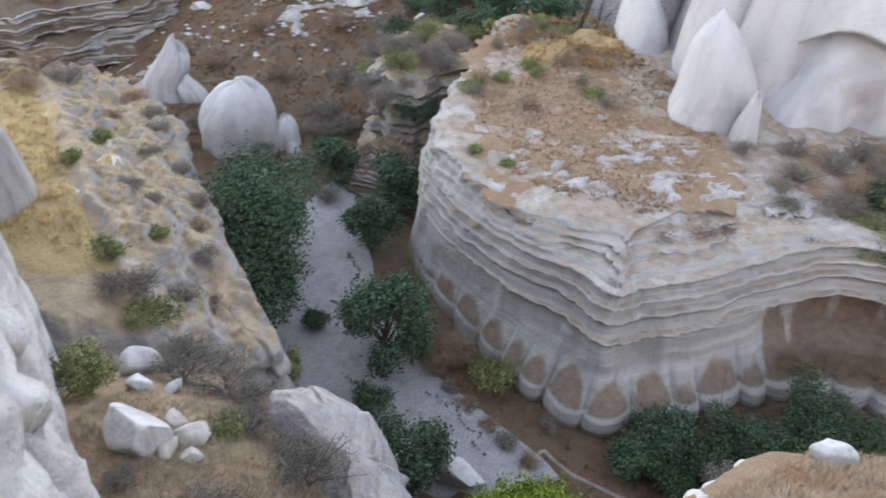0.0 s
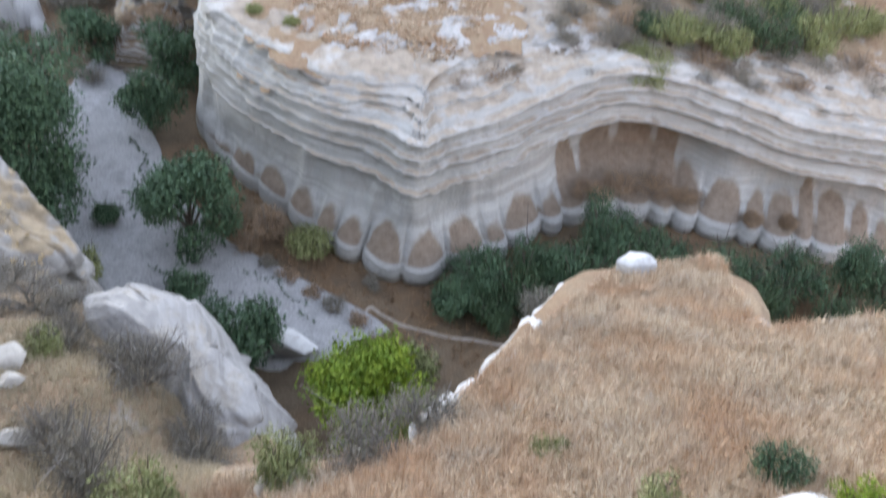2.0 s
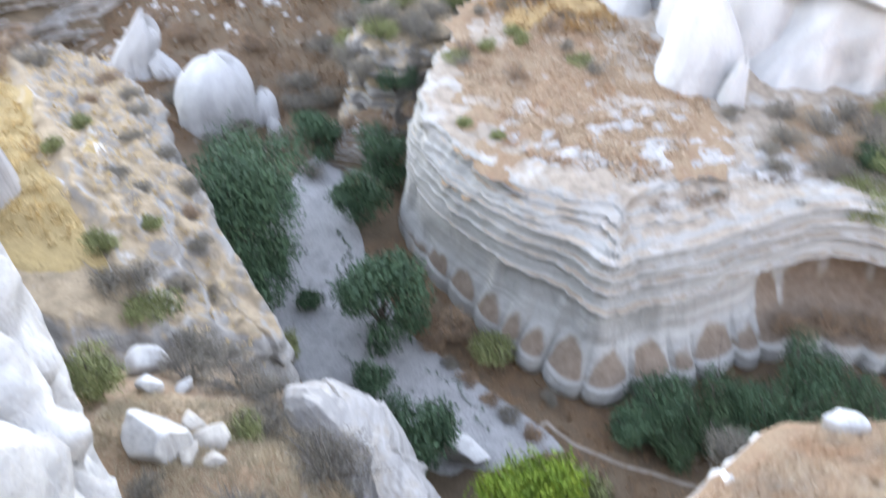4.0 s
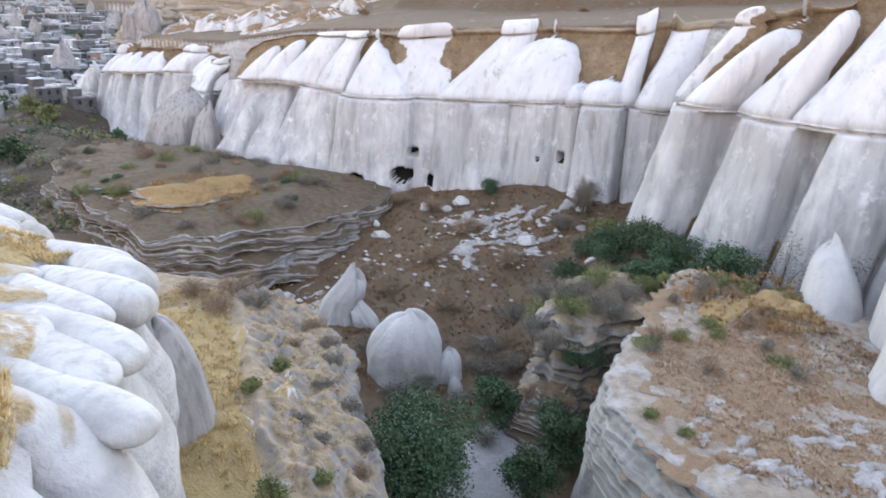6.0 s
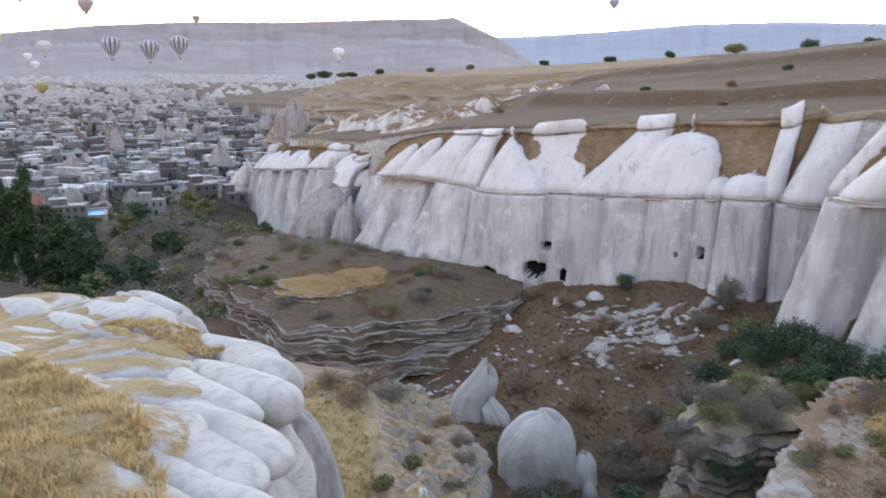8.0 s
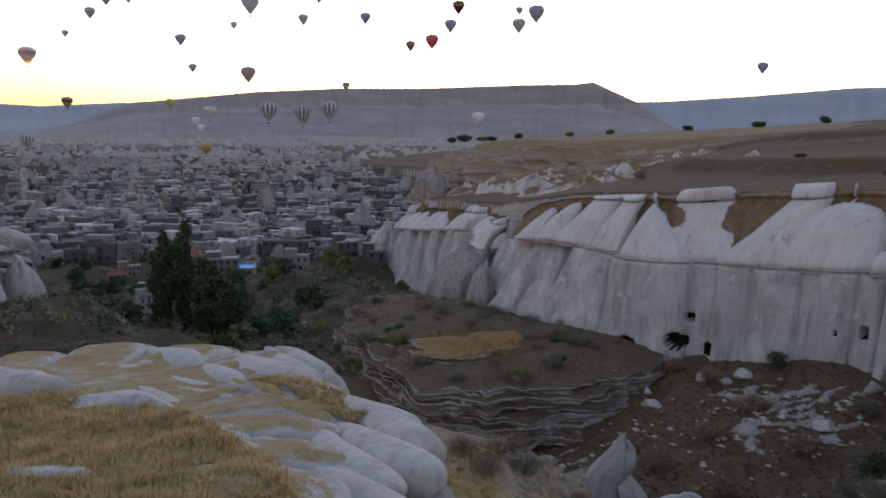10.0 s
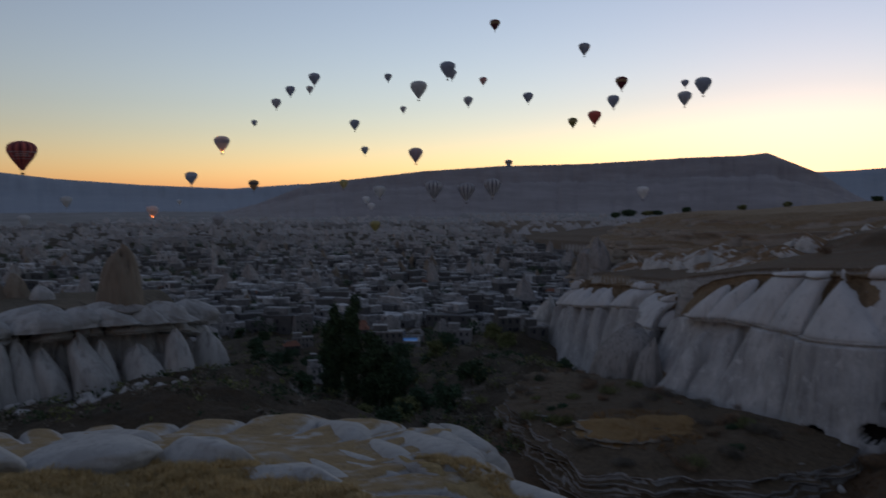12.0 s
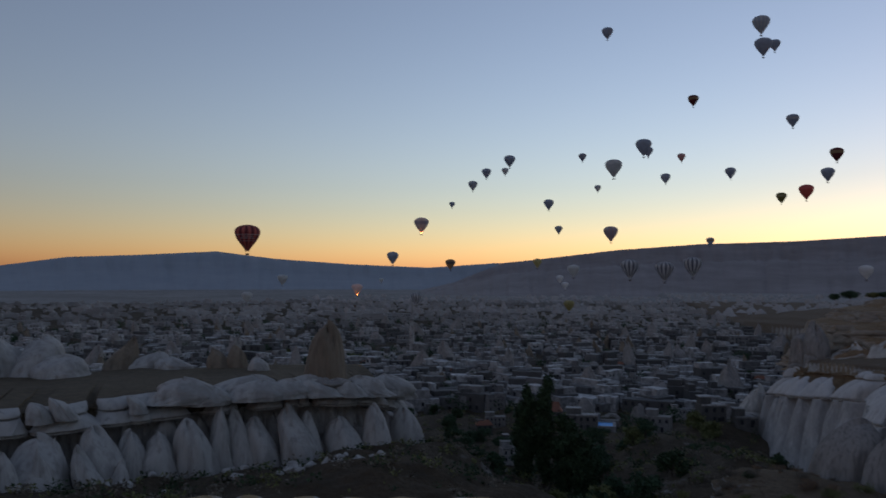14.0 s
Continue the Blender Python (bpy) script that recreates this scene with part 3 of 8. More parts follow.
def slope_top(x, y):
    z = -8.5 - 0.6 * y + 0.05 * np.maximum(x, 0) + 0.35 * fbm(x / 3.5, y / 3.5, 5, 5)
    z = z - 1.5 * smooth(2, -4, x) * smooth(5, 8, y) * smooth(14, 9, y)
    z = z - 1.5 * np.exp(-((x - 0.3) / 1.8) ** 2) * smooth(6, 12, y)
    z = z - 2.8 * np.exp(-((x + 2.5) / 2.4) ** 2) * smooth(8.5, 12, y)
    return np.minimum(z + np.maximum(0, 2.4 - y) * 3.4, -3.0)


tagged(landform("near_slope", [(-12, 21), (-8, 19.5), (-4.5, 18.5), (-1.6, 14.2), (0.2, 11.3), (1.9, 10.5), (3.8, 12.2), (5.6, 14.2), (7.6, 16.5), (10, 18.9), (12.8, 18.7), (14.8, 17.2), (15.0, 15.4), (13.9, 13.2), (15.4, 11.8), (24, 6.5), (26, -6), (0, -14), (-20, -10), (-24, 10)], -30.5, slope_top, [(0, 0), (0.3, 0.3), (0.6, 0.6), (0.8, 0.9), (0.93, 1.2), (0.98, 1.7), (1, 2.6)], HUMP, 420, 0.5, 15, 46, 0.5, 1.6),
       "steep slope of tan dry grass below the viewpoint", "slope", kind="structure")


tagged(landform("tuff_outcrop", [(-6.4, 18.2), (-3.6, 18.8), (-1.2, 16.2), (0.4, 12.8), (-0.6, 10.6), (-3.0, 11.0), (-5.8, 13.6), (-7.4, 16.4)], -30, lambda x, y: -17.3 - 0.55 * (x + 5) - 0.10 * (y - 14) + 0.35 * fbm(x / 1.8, y / 1.8, 5, 35),
                [(0, -0.2), (0.4, 0.2), (0.65, 0.4), (0.8, 0.8), (0.9, 1.2), (0.96, 1.7), (1, 2.4)], CRAG, 420, 0.5, 17, 20, 0.5, 1.2, 0.2), "grey weathered tuff outcrop above the ravine", "rock", kind="structure")


def near_top(x, y):
    u, v = (-x + y) / 1.414, (x + y) / 1.414
    return -3.4 - 0.155 * u - 4.6 * smooth(15.5, 8, u) * smooth(-3.5, 1.2, v) + 0.25 * fbm(x / 3, y / 3, 4, 41) + 0.5 * fbm(x / 9, y / 9, 2, 42)


NOSES = [(0, -0.4), (0.3, 0.0), (0.55, 0.2), (0.66, 0.45), (0.69, 0.75), (0.72, 0.5), (0.77, 0.3), (0.83, 0.35), (0.89, 0.7), (0.93, 1.15), (0.96, 1.8), (0.985, 2.8), (1, 4.2)]
near = tagged(landform("near_hill", [(-3.4, 4.0), (-6.0, 7.2), (-9.0, 10.2), (-11.4, 13.0), (-13.6, 16.4), (-17, 19.0), (-19.8, 21.6), (-24, 24.4), (-28.7, 27.4), (-33, 28), (-41, 24), (-46, 10), (-36, -6), (-16, -9), (-6, -4)], -22, near_top, NOSES, HILL, 900, 0.35, 9, 60, 0.0, 2.0, 0.03, 90, (2.7, 1.1, 0.6, 0.0, 1.0, 0.8)),
       "hill of smooth rounded white tuff folds", "hill", kind="structure")


def crag(ob, keep, deep):
    """Breaks the smooth face of a mesh into facets, hollows and cracks where keep(x, y, z) is above nought."""
    me = ob.data
    n = len(me.vertices)
    co, no = np.empty(n * 3), np.empty(n * 3)
    me.vertices.foreach_get("co", co), me.vertices.foreach_get("normal", no)
    co, no = co.reshape(-1, 3), no.reshape(-1, 3)
    x, y, z = co.T
    share = keep(x, y, z)
    u, v = (x - y) * 0.7, z + 0.35 * (x + y)
    cell = 1 - np.abs(vnoise(u / 1.4 + 0.4 * fbm(u, v, 2, 91), v / 1.1, 92)) * 2
    h = 0.45 * fbm(u / 1.6, v / 1.2, 3, 93) + 0.35 * np.round(cell * 2) / 2 + 0.16 * fbm(u / 0.4, v / 0.35, 3, 94) - 0.25 * np.clip(1 - 9 * np.abs(vnoise(u / 1.9, v / 2.2, 95)), 0, 1)
    co = co + no * (h * deep * share)[:, None]
    me.vertices.foreach_set("co", co.reshape(-1))
    me.update()


crag(near, lambda x, y, z: smooth(-10.5, -7.5, x) * smooth(-4.4, -6.0, z), 0.95)


def turf_top(x, y):
    return near_top(x, y) + 0.12 + 0.30 * fbm(x / 1.3, y / 1.3, 4, 43)


PAD = [(0, -0.1), (0.7, 0.0), (0.97, 0.05), (1, 0.8)]
for outline in ([(-8.2, 0.5), (-8.9, 6.0), (-10.6, 9.3), (-12.2, 10.7), (-14.2, 12.2), (-16.8, 13.6), (-20.5, 14.6), (-25.5, 15.6), (-33, 11), (-30, 0), (-16, -6)], [(-18.6, 17.2), (-20.8, 17.2), (-24.6, 18.2), (-26.2, 19.0), (-23.0, 18.9), (-19.6, 18.6)]):
    mid = np.array(outline).mean(0)
    tagged(landform("turf", outline, float(near_top(mid[0], mid[1])) - 7.0, turf_top, PAD, MEADOW, 420, 0.8, int(-mid[0]), 60, 0.0, 1.0, 0.15, 10), "mat of yellow dry grass on white tuff", "grass", kind="structure")


def nose(tip, root, width, seed, sink=0.25, high=0.36):
    """A smooth fold of tuff that runs down from root and swells to a blunt, overhanging tip."""
    (ax, ay), (bx, by) = root, tip
    za, zb = (float(near_top(np.array([x]), np.array([y]))[0]) for x, y in (root, tip))
    length = math.hypot(bx - ax, by - ay)
    u, v = np.linspace(0, 2 * np.pi, 56, endpoint=False), np.linspace(0, np.pi, 56)
    U, V = np.meshgrid(u, v)
    along = -np.cos(V)
    fat = np.sin(V) ** 0.62 * (0.66 + 0.34 * along)
    lump = 1 + 0.09 * fbm(np.cos(U) * 1.1 + along * 1.2 + seed, np.sin(U) * 1.1, 3, seed)
    bend = 0.12 * width * np.sin(along * 2.2 + seed)
    px, py, pz = along * length * 0.5, np.cos(U) * fat * width / 2 * lump + bend, np.sin(U) * fat * width * high * lump
    yaw, slope = math.atan2(by - ay, bx - ax), (zb - za) / length
    x = (ax + bx) / 2 + px * math.cos(yaw) - py * math.sin(yaw)
    y = (ay + by) / 2 + px * math.sin(yaw) + py * math.cos(yaw)
    z = (za + zb) / 2 + px * slope + pz - sink
    tagged(new("tuff_nose", mesh_from("tuff_nose", np.stack([x, y, z], -1).reshape(-1, 3), grid_faces(56, 56, True)[:, ::-1], TUFF)), "smooth bulging white tuff fold of the hill", "rock", "folds of the near hill")


for k, (tip, root, width, high) in enumerate([((-26.7, 24.3), (-33.1, 26.9), 2.0, 0.36), ((-25.3, 22.4), (-33.7, 26.7), 2.0, 0.36), ((-24.2, 20.8), (-34.4, 25.2), 3.0, 0.34), ((-26.0, 19.1), (-33.1, 22.6), 1.9, 0.34), ((-31.0, 20.4), (-38.1, 23.3), 2.8, 0.36), ((-18.7, 19.4), (-28.2, 20.4), 1.5, 0.32), ((-14.4, 16.7), (-20.6, 19.4), 2.2, 0.40), ((-13.3, 15.2), (-19.4, 17.6), 2.1, 0.40), ((-13.4, 13.7), (-20.4, 17.6), 1.5, 0.34), ((-13.2, 13.2), (-24.6, 16.4), 1.3, 0.28),
                                             ((-11.3, 12.1), (-19.1, 14.9), 1.9, 0.30), ((-11.0, 11.2), (-19.6, 13.9), 2.4, 0.22), ((-24.0, 15.9), (-31.1, 16.8), 1.6, 0.26), ((-23.7, 17.5), (-28.4, 17.8), 0.8, 0.28), ((-26.2, 18.5), (-35.7, 19.4), 1.0, 0.28), ((-9.6, 10.2), (-14.9, 11.8), 1.7, 0.30),
                                             ((-34.3, 12.6), (-42.7, 12.0), 2.8, 0.34), ((-31.7, 14.9), (-36.8, 14.7), 1.6, 0.34), ((-27.5, 9.9), (-28.9, 9.6), 1.3, 0.40), ((-16.6, 18.6), (-23.2, 20.0), 1.6, 0.34)]):
    nose(tip, root, width, k + 3, 0.12 + 0.10 * width, high)


def bluff_top(x, y):
    return -25.2 + 0.04 * (y - 74) + 0.4 * fbm(x / 5, y / 5, 4, 51)


STEEP = [(0, -1.2), (0.10, -0.4), (0.26, 0.1), (0.36, 0.35), (0.37, 0.05), (0.40, 0.05), (0.42, 0.5), (0.52, 0.7), (0.53, 0.35), (0.56, 0.35), (0.58, 0.9), (0.66, 1.0), (0.67, 0.7), (0.70, 0.75), (0.72, 1.3), (0.78, 1.5), (0.79, 1.2), (0.82, 1.3), (0.84, 2.4), (0.90, 4.4), (0.96, 7.0), (1, 10)]
BLUFF_FOOT = [(-84, 82), (-74, 73), (-64, 67), (-56, 64), (-50, 65.5), (-45.5, 67), (-42.5, 72), (-38.5, 76), (-35, 84), (-38, 93), (-56, 97), (-76, 98), (-88, 92)]
tagged(landform("layered_bluff", BLUFF_FOOT, -32.6, bluff_top, STEEP, BLUFF, 900, 2.2, 11, 24, 1.2, 3.5, 0.22, 130),
       "bedded grey tuff bluff under an orange grass terrace", "cliff", kind="structure")


def bluff_z(x, y):
    """Height of the bluff's surface, its sloping rim included."""
    c = catmull(BLUFF_FOOT, 300)
    d = np.sqrt(((np.asarray(x)[:, None] - c[None, :, 0]) ** 2 + (np.asarray(y)[:, None] - c[None, :, 1]) ** 2).min(1))
    return -32.6 + (bluff_top(x, y) + 32.6) * np.interp(d, [0, 0.6, 1.3, 2.4, 4.4, 7, 10], [0.1, 0.45, 0.8, 0.84, 0.90, 0.96, 1]) - 0.25


tagged(landform("terrace", [(-63, 72.5), (-61.5, 79), (-55, 83), (-50, 81), (-49.6, 76), (-54.5, 71)], -26.6, lambda x, y: bluff_top(x, y) + 0.15 + 0.25 * fbm(x / 2, y / 2, 3, 52), [(0, 0), (0.5, 0.2), (0.85, 0.8), (1, 2)], mat_ground("orange_grass", (0.30, 0.185, 0.075), (0.27, 0.165, 0.07), (0.22, 0.13, 0.06), (0.38, 0.34, 0.28), 0.5, 0.7, 1.0, (0.72, 0.8)), 200, 3.0, 12, 16, 0, 1, 0.5, 10), "terrace of orange dry grass on the bluff", "grass", kind="structure")


def left_top(x, y):
    return -17.4 + 0.5 * fbm(x / 9, y / 9, 4, 61) - 14 * smooth(178, 230, np.hypot(x + 3.5, y - 2)) - 0.03 * np.maximum(np.hypot(x + 3.5, y - 2) - 140, 0)


# the higher plateau behind the cliff
def upper_top(x, y):
    az = np.degrees(np.arctan2(-x, y))
    r = np.hypot(x, y)
    return 1.4 + np.minimum(r, 325) * np.tan(np.radians(np.interp(az, [-8, -4.2, -0.5, 4.4, 8.2, 11, 15, 20, 24.6, 28, 32.6, 36.7, 40.8], [1.55, 1.47, 1.27, 0.95, 0.72, 0.5, 0.2, -0.22, -0.55, -0.84, -1.02, -1.3, -1.76]))) - np.maximum(325 - r, 0) * 0.022 + 0.6 * fbm(x / 18, y / 18, 4, 66)


PLATEAU = mat_ground("plateau_grass", (0.26, 0.175, 0.098), (0.30, 0.215, 0.13), (0.17, 0.115, 0.066), (0.36, 0.31, 0.25), 0.60, 0.80, 1.4, (0.66, 0.74))
tagged(landform("upper_plateau", [(-math.sin(math.radians(a)) * r, math.cos(math.radians(a)) * r) for a, r in ((40, 285), (36, 228), (31, 205), (25, 200), (18, 205), (9, 200), (0, 190), (-9, 190), (-9, 430), (2, 420), (12, 385), (20, 362), (28, 352), (35, 345), (40, 330))], -30, upper_top, [(0, 0), (0.4, 6), (0.62, 11), (0.64, 11.4), (0.70, 12), (0.72, 17), (0.80, 18.5), (0.86, 19.5), (0.88, 27), (0.95, 30), (1, 40)], PLATEAU, 700, 6.0, 67, 24, 0.0, 1.0, 0.8, 60),
       "brown grassy plateau rising in worn terraces", "plateau", kind="structure")

# stream bed
def stream_bed():
    c = catmull([(3.5, 25.2), (-2, 23.2), (-6.5, 26), (-13.5, 33), (-14, 38), (-13.5, 47), (-11, 49), (-8.8, 42), (-5.5, 34), (-2, 29)], 160)
    mid = c.mean(0)
    turn = np.arange(160) * 0.21
    c = c + (c - mid) / np.linalg.norm(c - mid, axis=1)[:, None] * (0.9 * fbm(turn, turn * 0, 4, 8))[:, None]
    rings = [mid + (c - mid) * f for f in np.linspace(1.06, 0.02, 26)]
    v = np.vstack([np.column_stack([p, -29.85 + 0.10 * fbm(p[:, 0] / 1.2, p[:, 1] / 1.2, 4, 77) - (0.25 if k == 0 else 0)]) for k, p in enumerate(rings)])
    tagged(new("stream_bed", mesh_from("stream_bed", v, grid_faces(26, 160, True), SAND)), "dry grey sandy stream bed", "ground", kind="structure")


stream_bed()


def footpath(points, wide):
    """A trodden pale line that lies on the ground."""
    p = np.array(points, float)
    t = np.linspace(0, len(p) - 1, 90)
    q = np.column_stack([np.interp(t, np.arange(len(p)), p[:, j]) for j in (0, 1)]) + 0.12 * np.column_stack([vnoise(t * 2.1, t * 0, 4), vnoise(t * 2.1, t * 0, 5)])
    d = np.gradient(q, axis=0)
    side = np.column_stack([-d[:, 1], d[:, 0]]) / np.linalg.norm(d, axis=1)[:, None]
    rows = []
    for f, up in ((-1, -0.05), (-0.6, 0.05), (0, 0.04), (0.6, 0.05), (1, -0.05)):
        e = q + side * (f * wide / 2 * (1 + 0.3 * vnoise(t * 3, t * 0 + f, 6)))[:, None]
        rows.append(np.column_stack([e, ground_z(e[:, 0], e[:, 1]) + up]))
    tagged(new("footpath", mesh_from("footpath", np.vstack(rows), grid_faces(5, 90), PATH_EARTH)), "narrow pale trodden footpath", "path", kind="structure")


footpath([(1.2, 24.4), (2.2, 25.4), (3.4, 26.2), (4.7, 24.9), (6.9, 23.9), (10.7, 23.1), (16, 22.6)], 0.28)

# ---- the white cliff ----
def cliff_rock(x, y, z0, w, d, h, taper, cap, lean, seed, label="pale weathered tuff buttress of the cliff", square=2.6, lump=0.07, flute=0.06, ledges=(), yaw=0, mat=None, name="cliff_buttress", group="buttresses of the white cliff", lean_x=0.0, crease=0.05):
    ob = rock_body(name, (x, y, z0), (w, d, h), mat or TUFF_FAR, yaw, (lean_x, lean), taper, cap, square, ledges, lump, flute, seed, 120, 64, True, crease)
    return tagged(ob, label, "rock", group)


def folds(s, h, list_, power, deep, limit):
    """How far a row of rounded folds stands back at stations s and share of height h.
    A fold: centre, half width, lean with height, taper, height of its apex, set-back, roundness."""
    best = np.full(s.shape, limit)
    for centre, half, lean, taper, apex, back in list_:
        head = np.sqrt(np.clip(1 - (np.clip(h, 0, None) / apex) ** 5, 0.0, 1))
        wide = half * np.clip(1 - taper * h, 0.12, 2) * np.maximum(head, 0.02)
        u = np.abs(s - centre - lean * h) / wide
        rim = deep * (1 - (1 - np.minimum(u, 1) ** power) ** (1 / power)) + np.maximum(u - 1, 0) * wide * 2.5
        best = np.minimum(best, rim + back + (1 - head) * deep * 0.8 + np.maximum(h - apex, 0) * 14)
    return best


def folded_cliff(name, line, low, high, mat, label, top, back, reach, lean=(0.10, 0.62), deep=(0.7, 1.5), limit=(2.2, 3.0), columns=900, seed=0, by_x=True, caves=(), cap=1.0):
    """A cliff of white tuff along a line of stations (x, y, foot, middle bed, upper bed, rim): a fluted wall, a crack along
    the middle bed, cones that lean back above it, a second crack, a broken cap, and a top that runs back to top(x, y)."""
    st = np.array(line, float)
    k = len(st)
    t = np.linspace(0, k - 1, k * 40)
    i = np.minimum(t.astype(int), k - 2)
    f = (t - i)[:, None]
    p0, p1, p2, p3 = st[np.maximum(i - 1, 0)], st[i], st[i + 1], st[np.minimum(i + 2, k - 1)]
    c = 0.5 * (2 * p1 + (p2 - p0) * f + (2 * p0 - 5 * p1 + 4 * p2 - p3) * f ** 2 + (3 * p1 - p0 - 3 * p2 + p3) * f ** 3)
    run = np.concatenate([[0], np.cumsum(np.hypot(*np.diff(c[:, :2], axis=0).T))])
    s = np.linspace(0, run[-1], columns)
    c = np.column_stack([np.interp(s, run, c[:, j]) for j in range(6)])
    tan = np.gradient(c[:, :2], axis=0)
    way = np.column_stack([-tan[:, 1], tan[:, 0]])
    way /= np.linalg.norm(way, axis=1)[:, None]
    if (way @ np.array(back)).mean() < 0:
        way = -way
    for _ in range(40):
        way[1:-1] = (way[:-2] + way[1:-1] + way[2:]) / 3
    way /= np.linalg.norm(way, axis=1)[:, None]
    if by_x:
        order = np.argsort(c[:, 0])
        put = lambda q: [(float(np.interp(x, c[order, 0], s[order])), *rest) for x, *rest in q]
        low, high = put(low), put(high)
    rng_n = lambda sc, z, o, sd: fbm(s / sc, z / sc, o, seed + sd)
    foot, mid, up, rim = (c[:, j] + (0.22 * vnoise(s / 9, s * 0, seed + j)) for j in range(2, 6))
    rings, soil, grey = [], [], []
    batter = np.interp(c[:, 0], [-75, -54, -44], [0.42, 0.34, lean[0]]) if by_x else np.full(s.shape, lean[0])
    base = batter * (mid - foot)

    def ring(z, inward, earth, old):
        rings.append(np.column_stack([c[:, :2] + way * inward[:, None], z]))
        soil.append(np.broadcast_to(earth, s.shape)), grey.append(np.broadcast_to(old, s.shape))

    def rough(z, share=1.0):
        return share * (0.45 * rng_n(7.0, z, 4, 20) + 0.14 * rng_n(1.1, z * 0.35, 3, 21) + 0.05 * rng_n(0.4, z, 2, 22))

    for h in np.linspace(0, 1, 64):
        z = foot + (mid - foot) * h
        d = folds(s, np.full(s.shape, h), low, 3.2, deep[0], limit[0])
        inward = batter * (z - foot) + d + rough(z) + 0.16 * np.abs(vnoise(s / 0.8, z * 0.05, seed + 25)) + 0.30 * smooth(0.75, 0.95, np.abs(vnoise(s / 2.6 + 0.15 * z, z * 0.08, seed + 26))) - 0.5 * (1 - h) ** 3
        for cx, cz, w, hh in caves:
            e = np.maximum(np.abs(c[:, 0] - cx) / (w / 2), np.abs(z - cz) / (hh / 2)) if w < 1.3 else np.hypot((c[:, 0] - cx) / (w / 2), (z - cz) / (hh / 2))
            inward = inward + 2.4 * (e < 1)
        ring(z, inward, smooth(deep[0] + 0.5, deep[0] + 1.2, d) * smooth(0.55, 0.35, h), smooth(0.1, 0.35, h) * 0.5 + 0.5)
    d0 = folds(s, np.zeros(s.shape), high, 2.0, deep[1], limit[1])
    for dz, rec in ((0.03, 0.5), (0.06, 1.0), (0.30, 1.05), (0.36, 0.55)):
        ring(mid + dz, base + np.minimum(d, d0) + rough(mid) + rec, 0.25, 0.8)
    for h in np.linspace(0, 1, 46):
        z = mid + 0.38 + (up - mid - 0.38) * h
        d = folds(s, np.full(s.shape, h), high, 2.0, deep[1], limit[1])
        cleft = smooth(deep[1] + 0.3, deep[1] + 1.0, d + 1.0 * rng_n(2.4, z, 4, 28))
        ring(z - 0.35 * cleft, base + lean[1] * (z - mid) * (0.7 + 0.3 * h) + d + rough(z, 0.7) + 0.30 * np.abs(vnoise((s - 1.5 * h) / 1.3, h * 0.8 + s * 0, seed + 36)) + 0.35 * np.maximum(0, 1 - h / 0.07) ** 2, cleft * smooth(0.05, 0.3, h), 0.15 + 0.55 * smooth(0.16, 0.0, h))
    inner = base + lean[1] * (up - mid)
    has = smooth(-0.35, 0.25, vnoise(s / 7.5, s * 0 + 3, seed + 30) + 0.3 * vnoise(s / 3.4, s * 0, seed + 31) + cap - 0.45) * (1 - 0.8 * cleft)
    cut = d + 0
    for dz, rec in ((0.02, 0.45), (0.05, 0.8), (0.22, 0.8), (0.28, 0.3)):
        ring(up + dz, inner + cut + rough(up, 0.7) + rec * has, 1 - has, 0.5)
    for h in np.linspace(0, 1, 12):
        z = up + 0.3 + (rim - up - 0.3) * math.sin(h * 1.5) * (0.15 + 0.85 * has)
        inward = inner + cut * (1 - 0.7 * h) + rough(up, 0.7) + 0.1 + (1 - math.cos(h * 1.5)) * (2.6 + 1.2 * vnoise(s / 3, s * 0, seed + 33)) + (1 - has) * 0.8 * h
        ring(z, inward, 1 - has * smooth(1.0, 0.75, h), 0.1)
    last, z0 = rings[-1][:, :2], rings[-1][:, 2]
    for q in np.linspace(0.04, 1, 26):
        p = last + np.array(back) * reach * q ** 1.2
        z = z0 + (top(p[:, 0], p[:, 1]) - z0) * smooth(0, 0.35, q) + 0.25 * fbm(p[:, 0] / 3, p[:, 1] / 3, 3, seed + 35) * smooth(0, 0.1, q) * (1 - q) - (1.5 if q == 1 else 0)
        rings.append(np.column_stack([p, z]))
        soil.append(np.ones(s.shape)), grey.append(np.zeros(s.shape))
    v = np.vstack(rings)
    me = mesh_from(name, v, grid_faces(len(rings), columns), mat)
    for key, data in (("soil", soil), ("grey", grey)):
        me.attributes.new(key, "FLOAT", "POINT").data.foreach_set("value", np.concatenate(data).astype(np.float32))
    if caves:
        # walls inside the hewn rooms painted near black for the shade within
        me.materials.append(CAVE_SHADE)
        idx = np.zeros(len(me.polygons), np.int32)
        mids = (v.reshape(len(rings), columns, 3)[:-1, :-1] + v.reshape(len(rings), columns, 3)[1:, 1:]) / 2
        xs, zs = np.broadcast_to((c[:-1, 0] + c[1:, 0]) / 2, mids.shape[:2]), mids[..., 2]
        for cx, cz, w, hh in caves:
            e = np.maximum(np.abs(xs - cx) / (w / 2), np.abs(zs - cz) / (hh / 2)) if w < 1.3 else np.hypot((xs - cx) / (w / 2), (zs - cz) / (hh / 2))
            idx[(e < 0.97).reshape(-1) & (np.arange(len(idx)) < 63 * (columns - 1))] = 1
        me.polygons.foreach_set("material_index", idx)
    return tagged(new(name, me), label, "cliff", kind="structure")


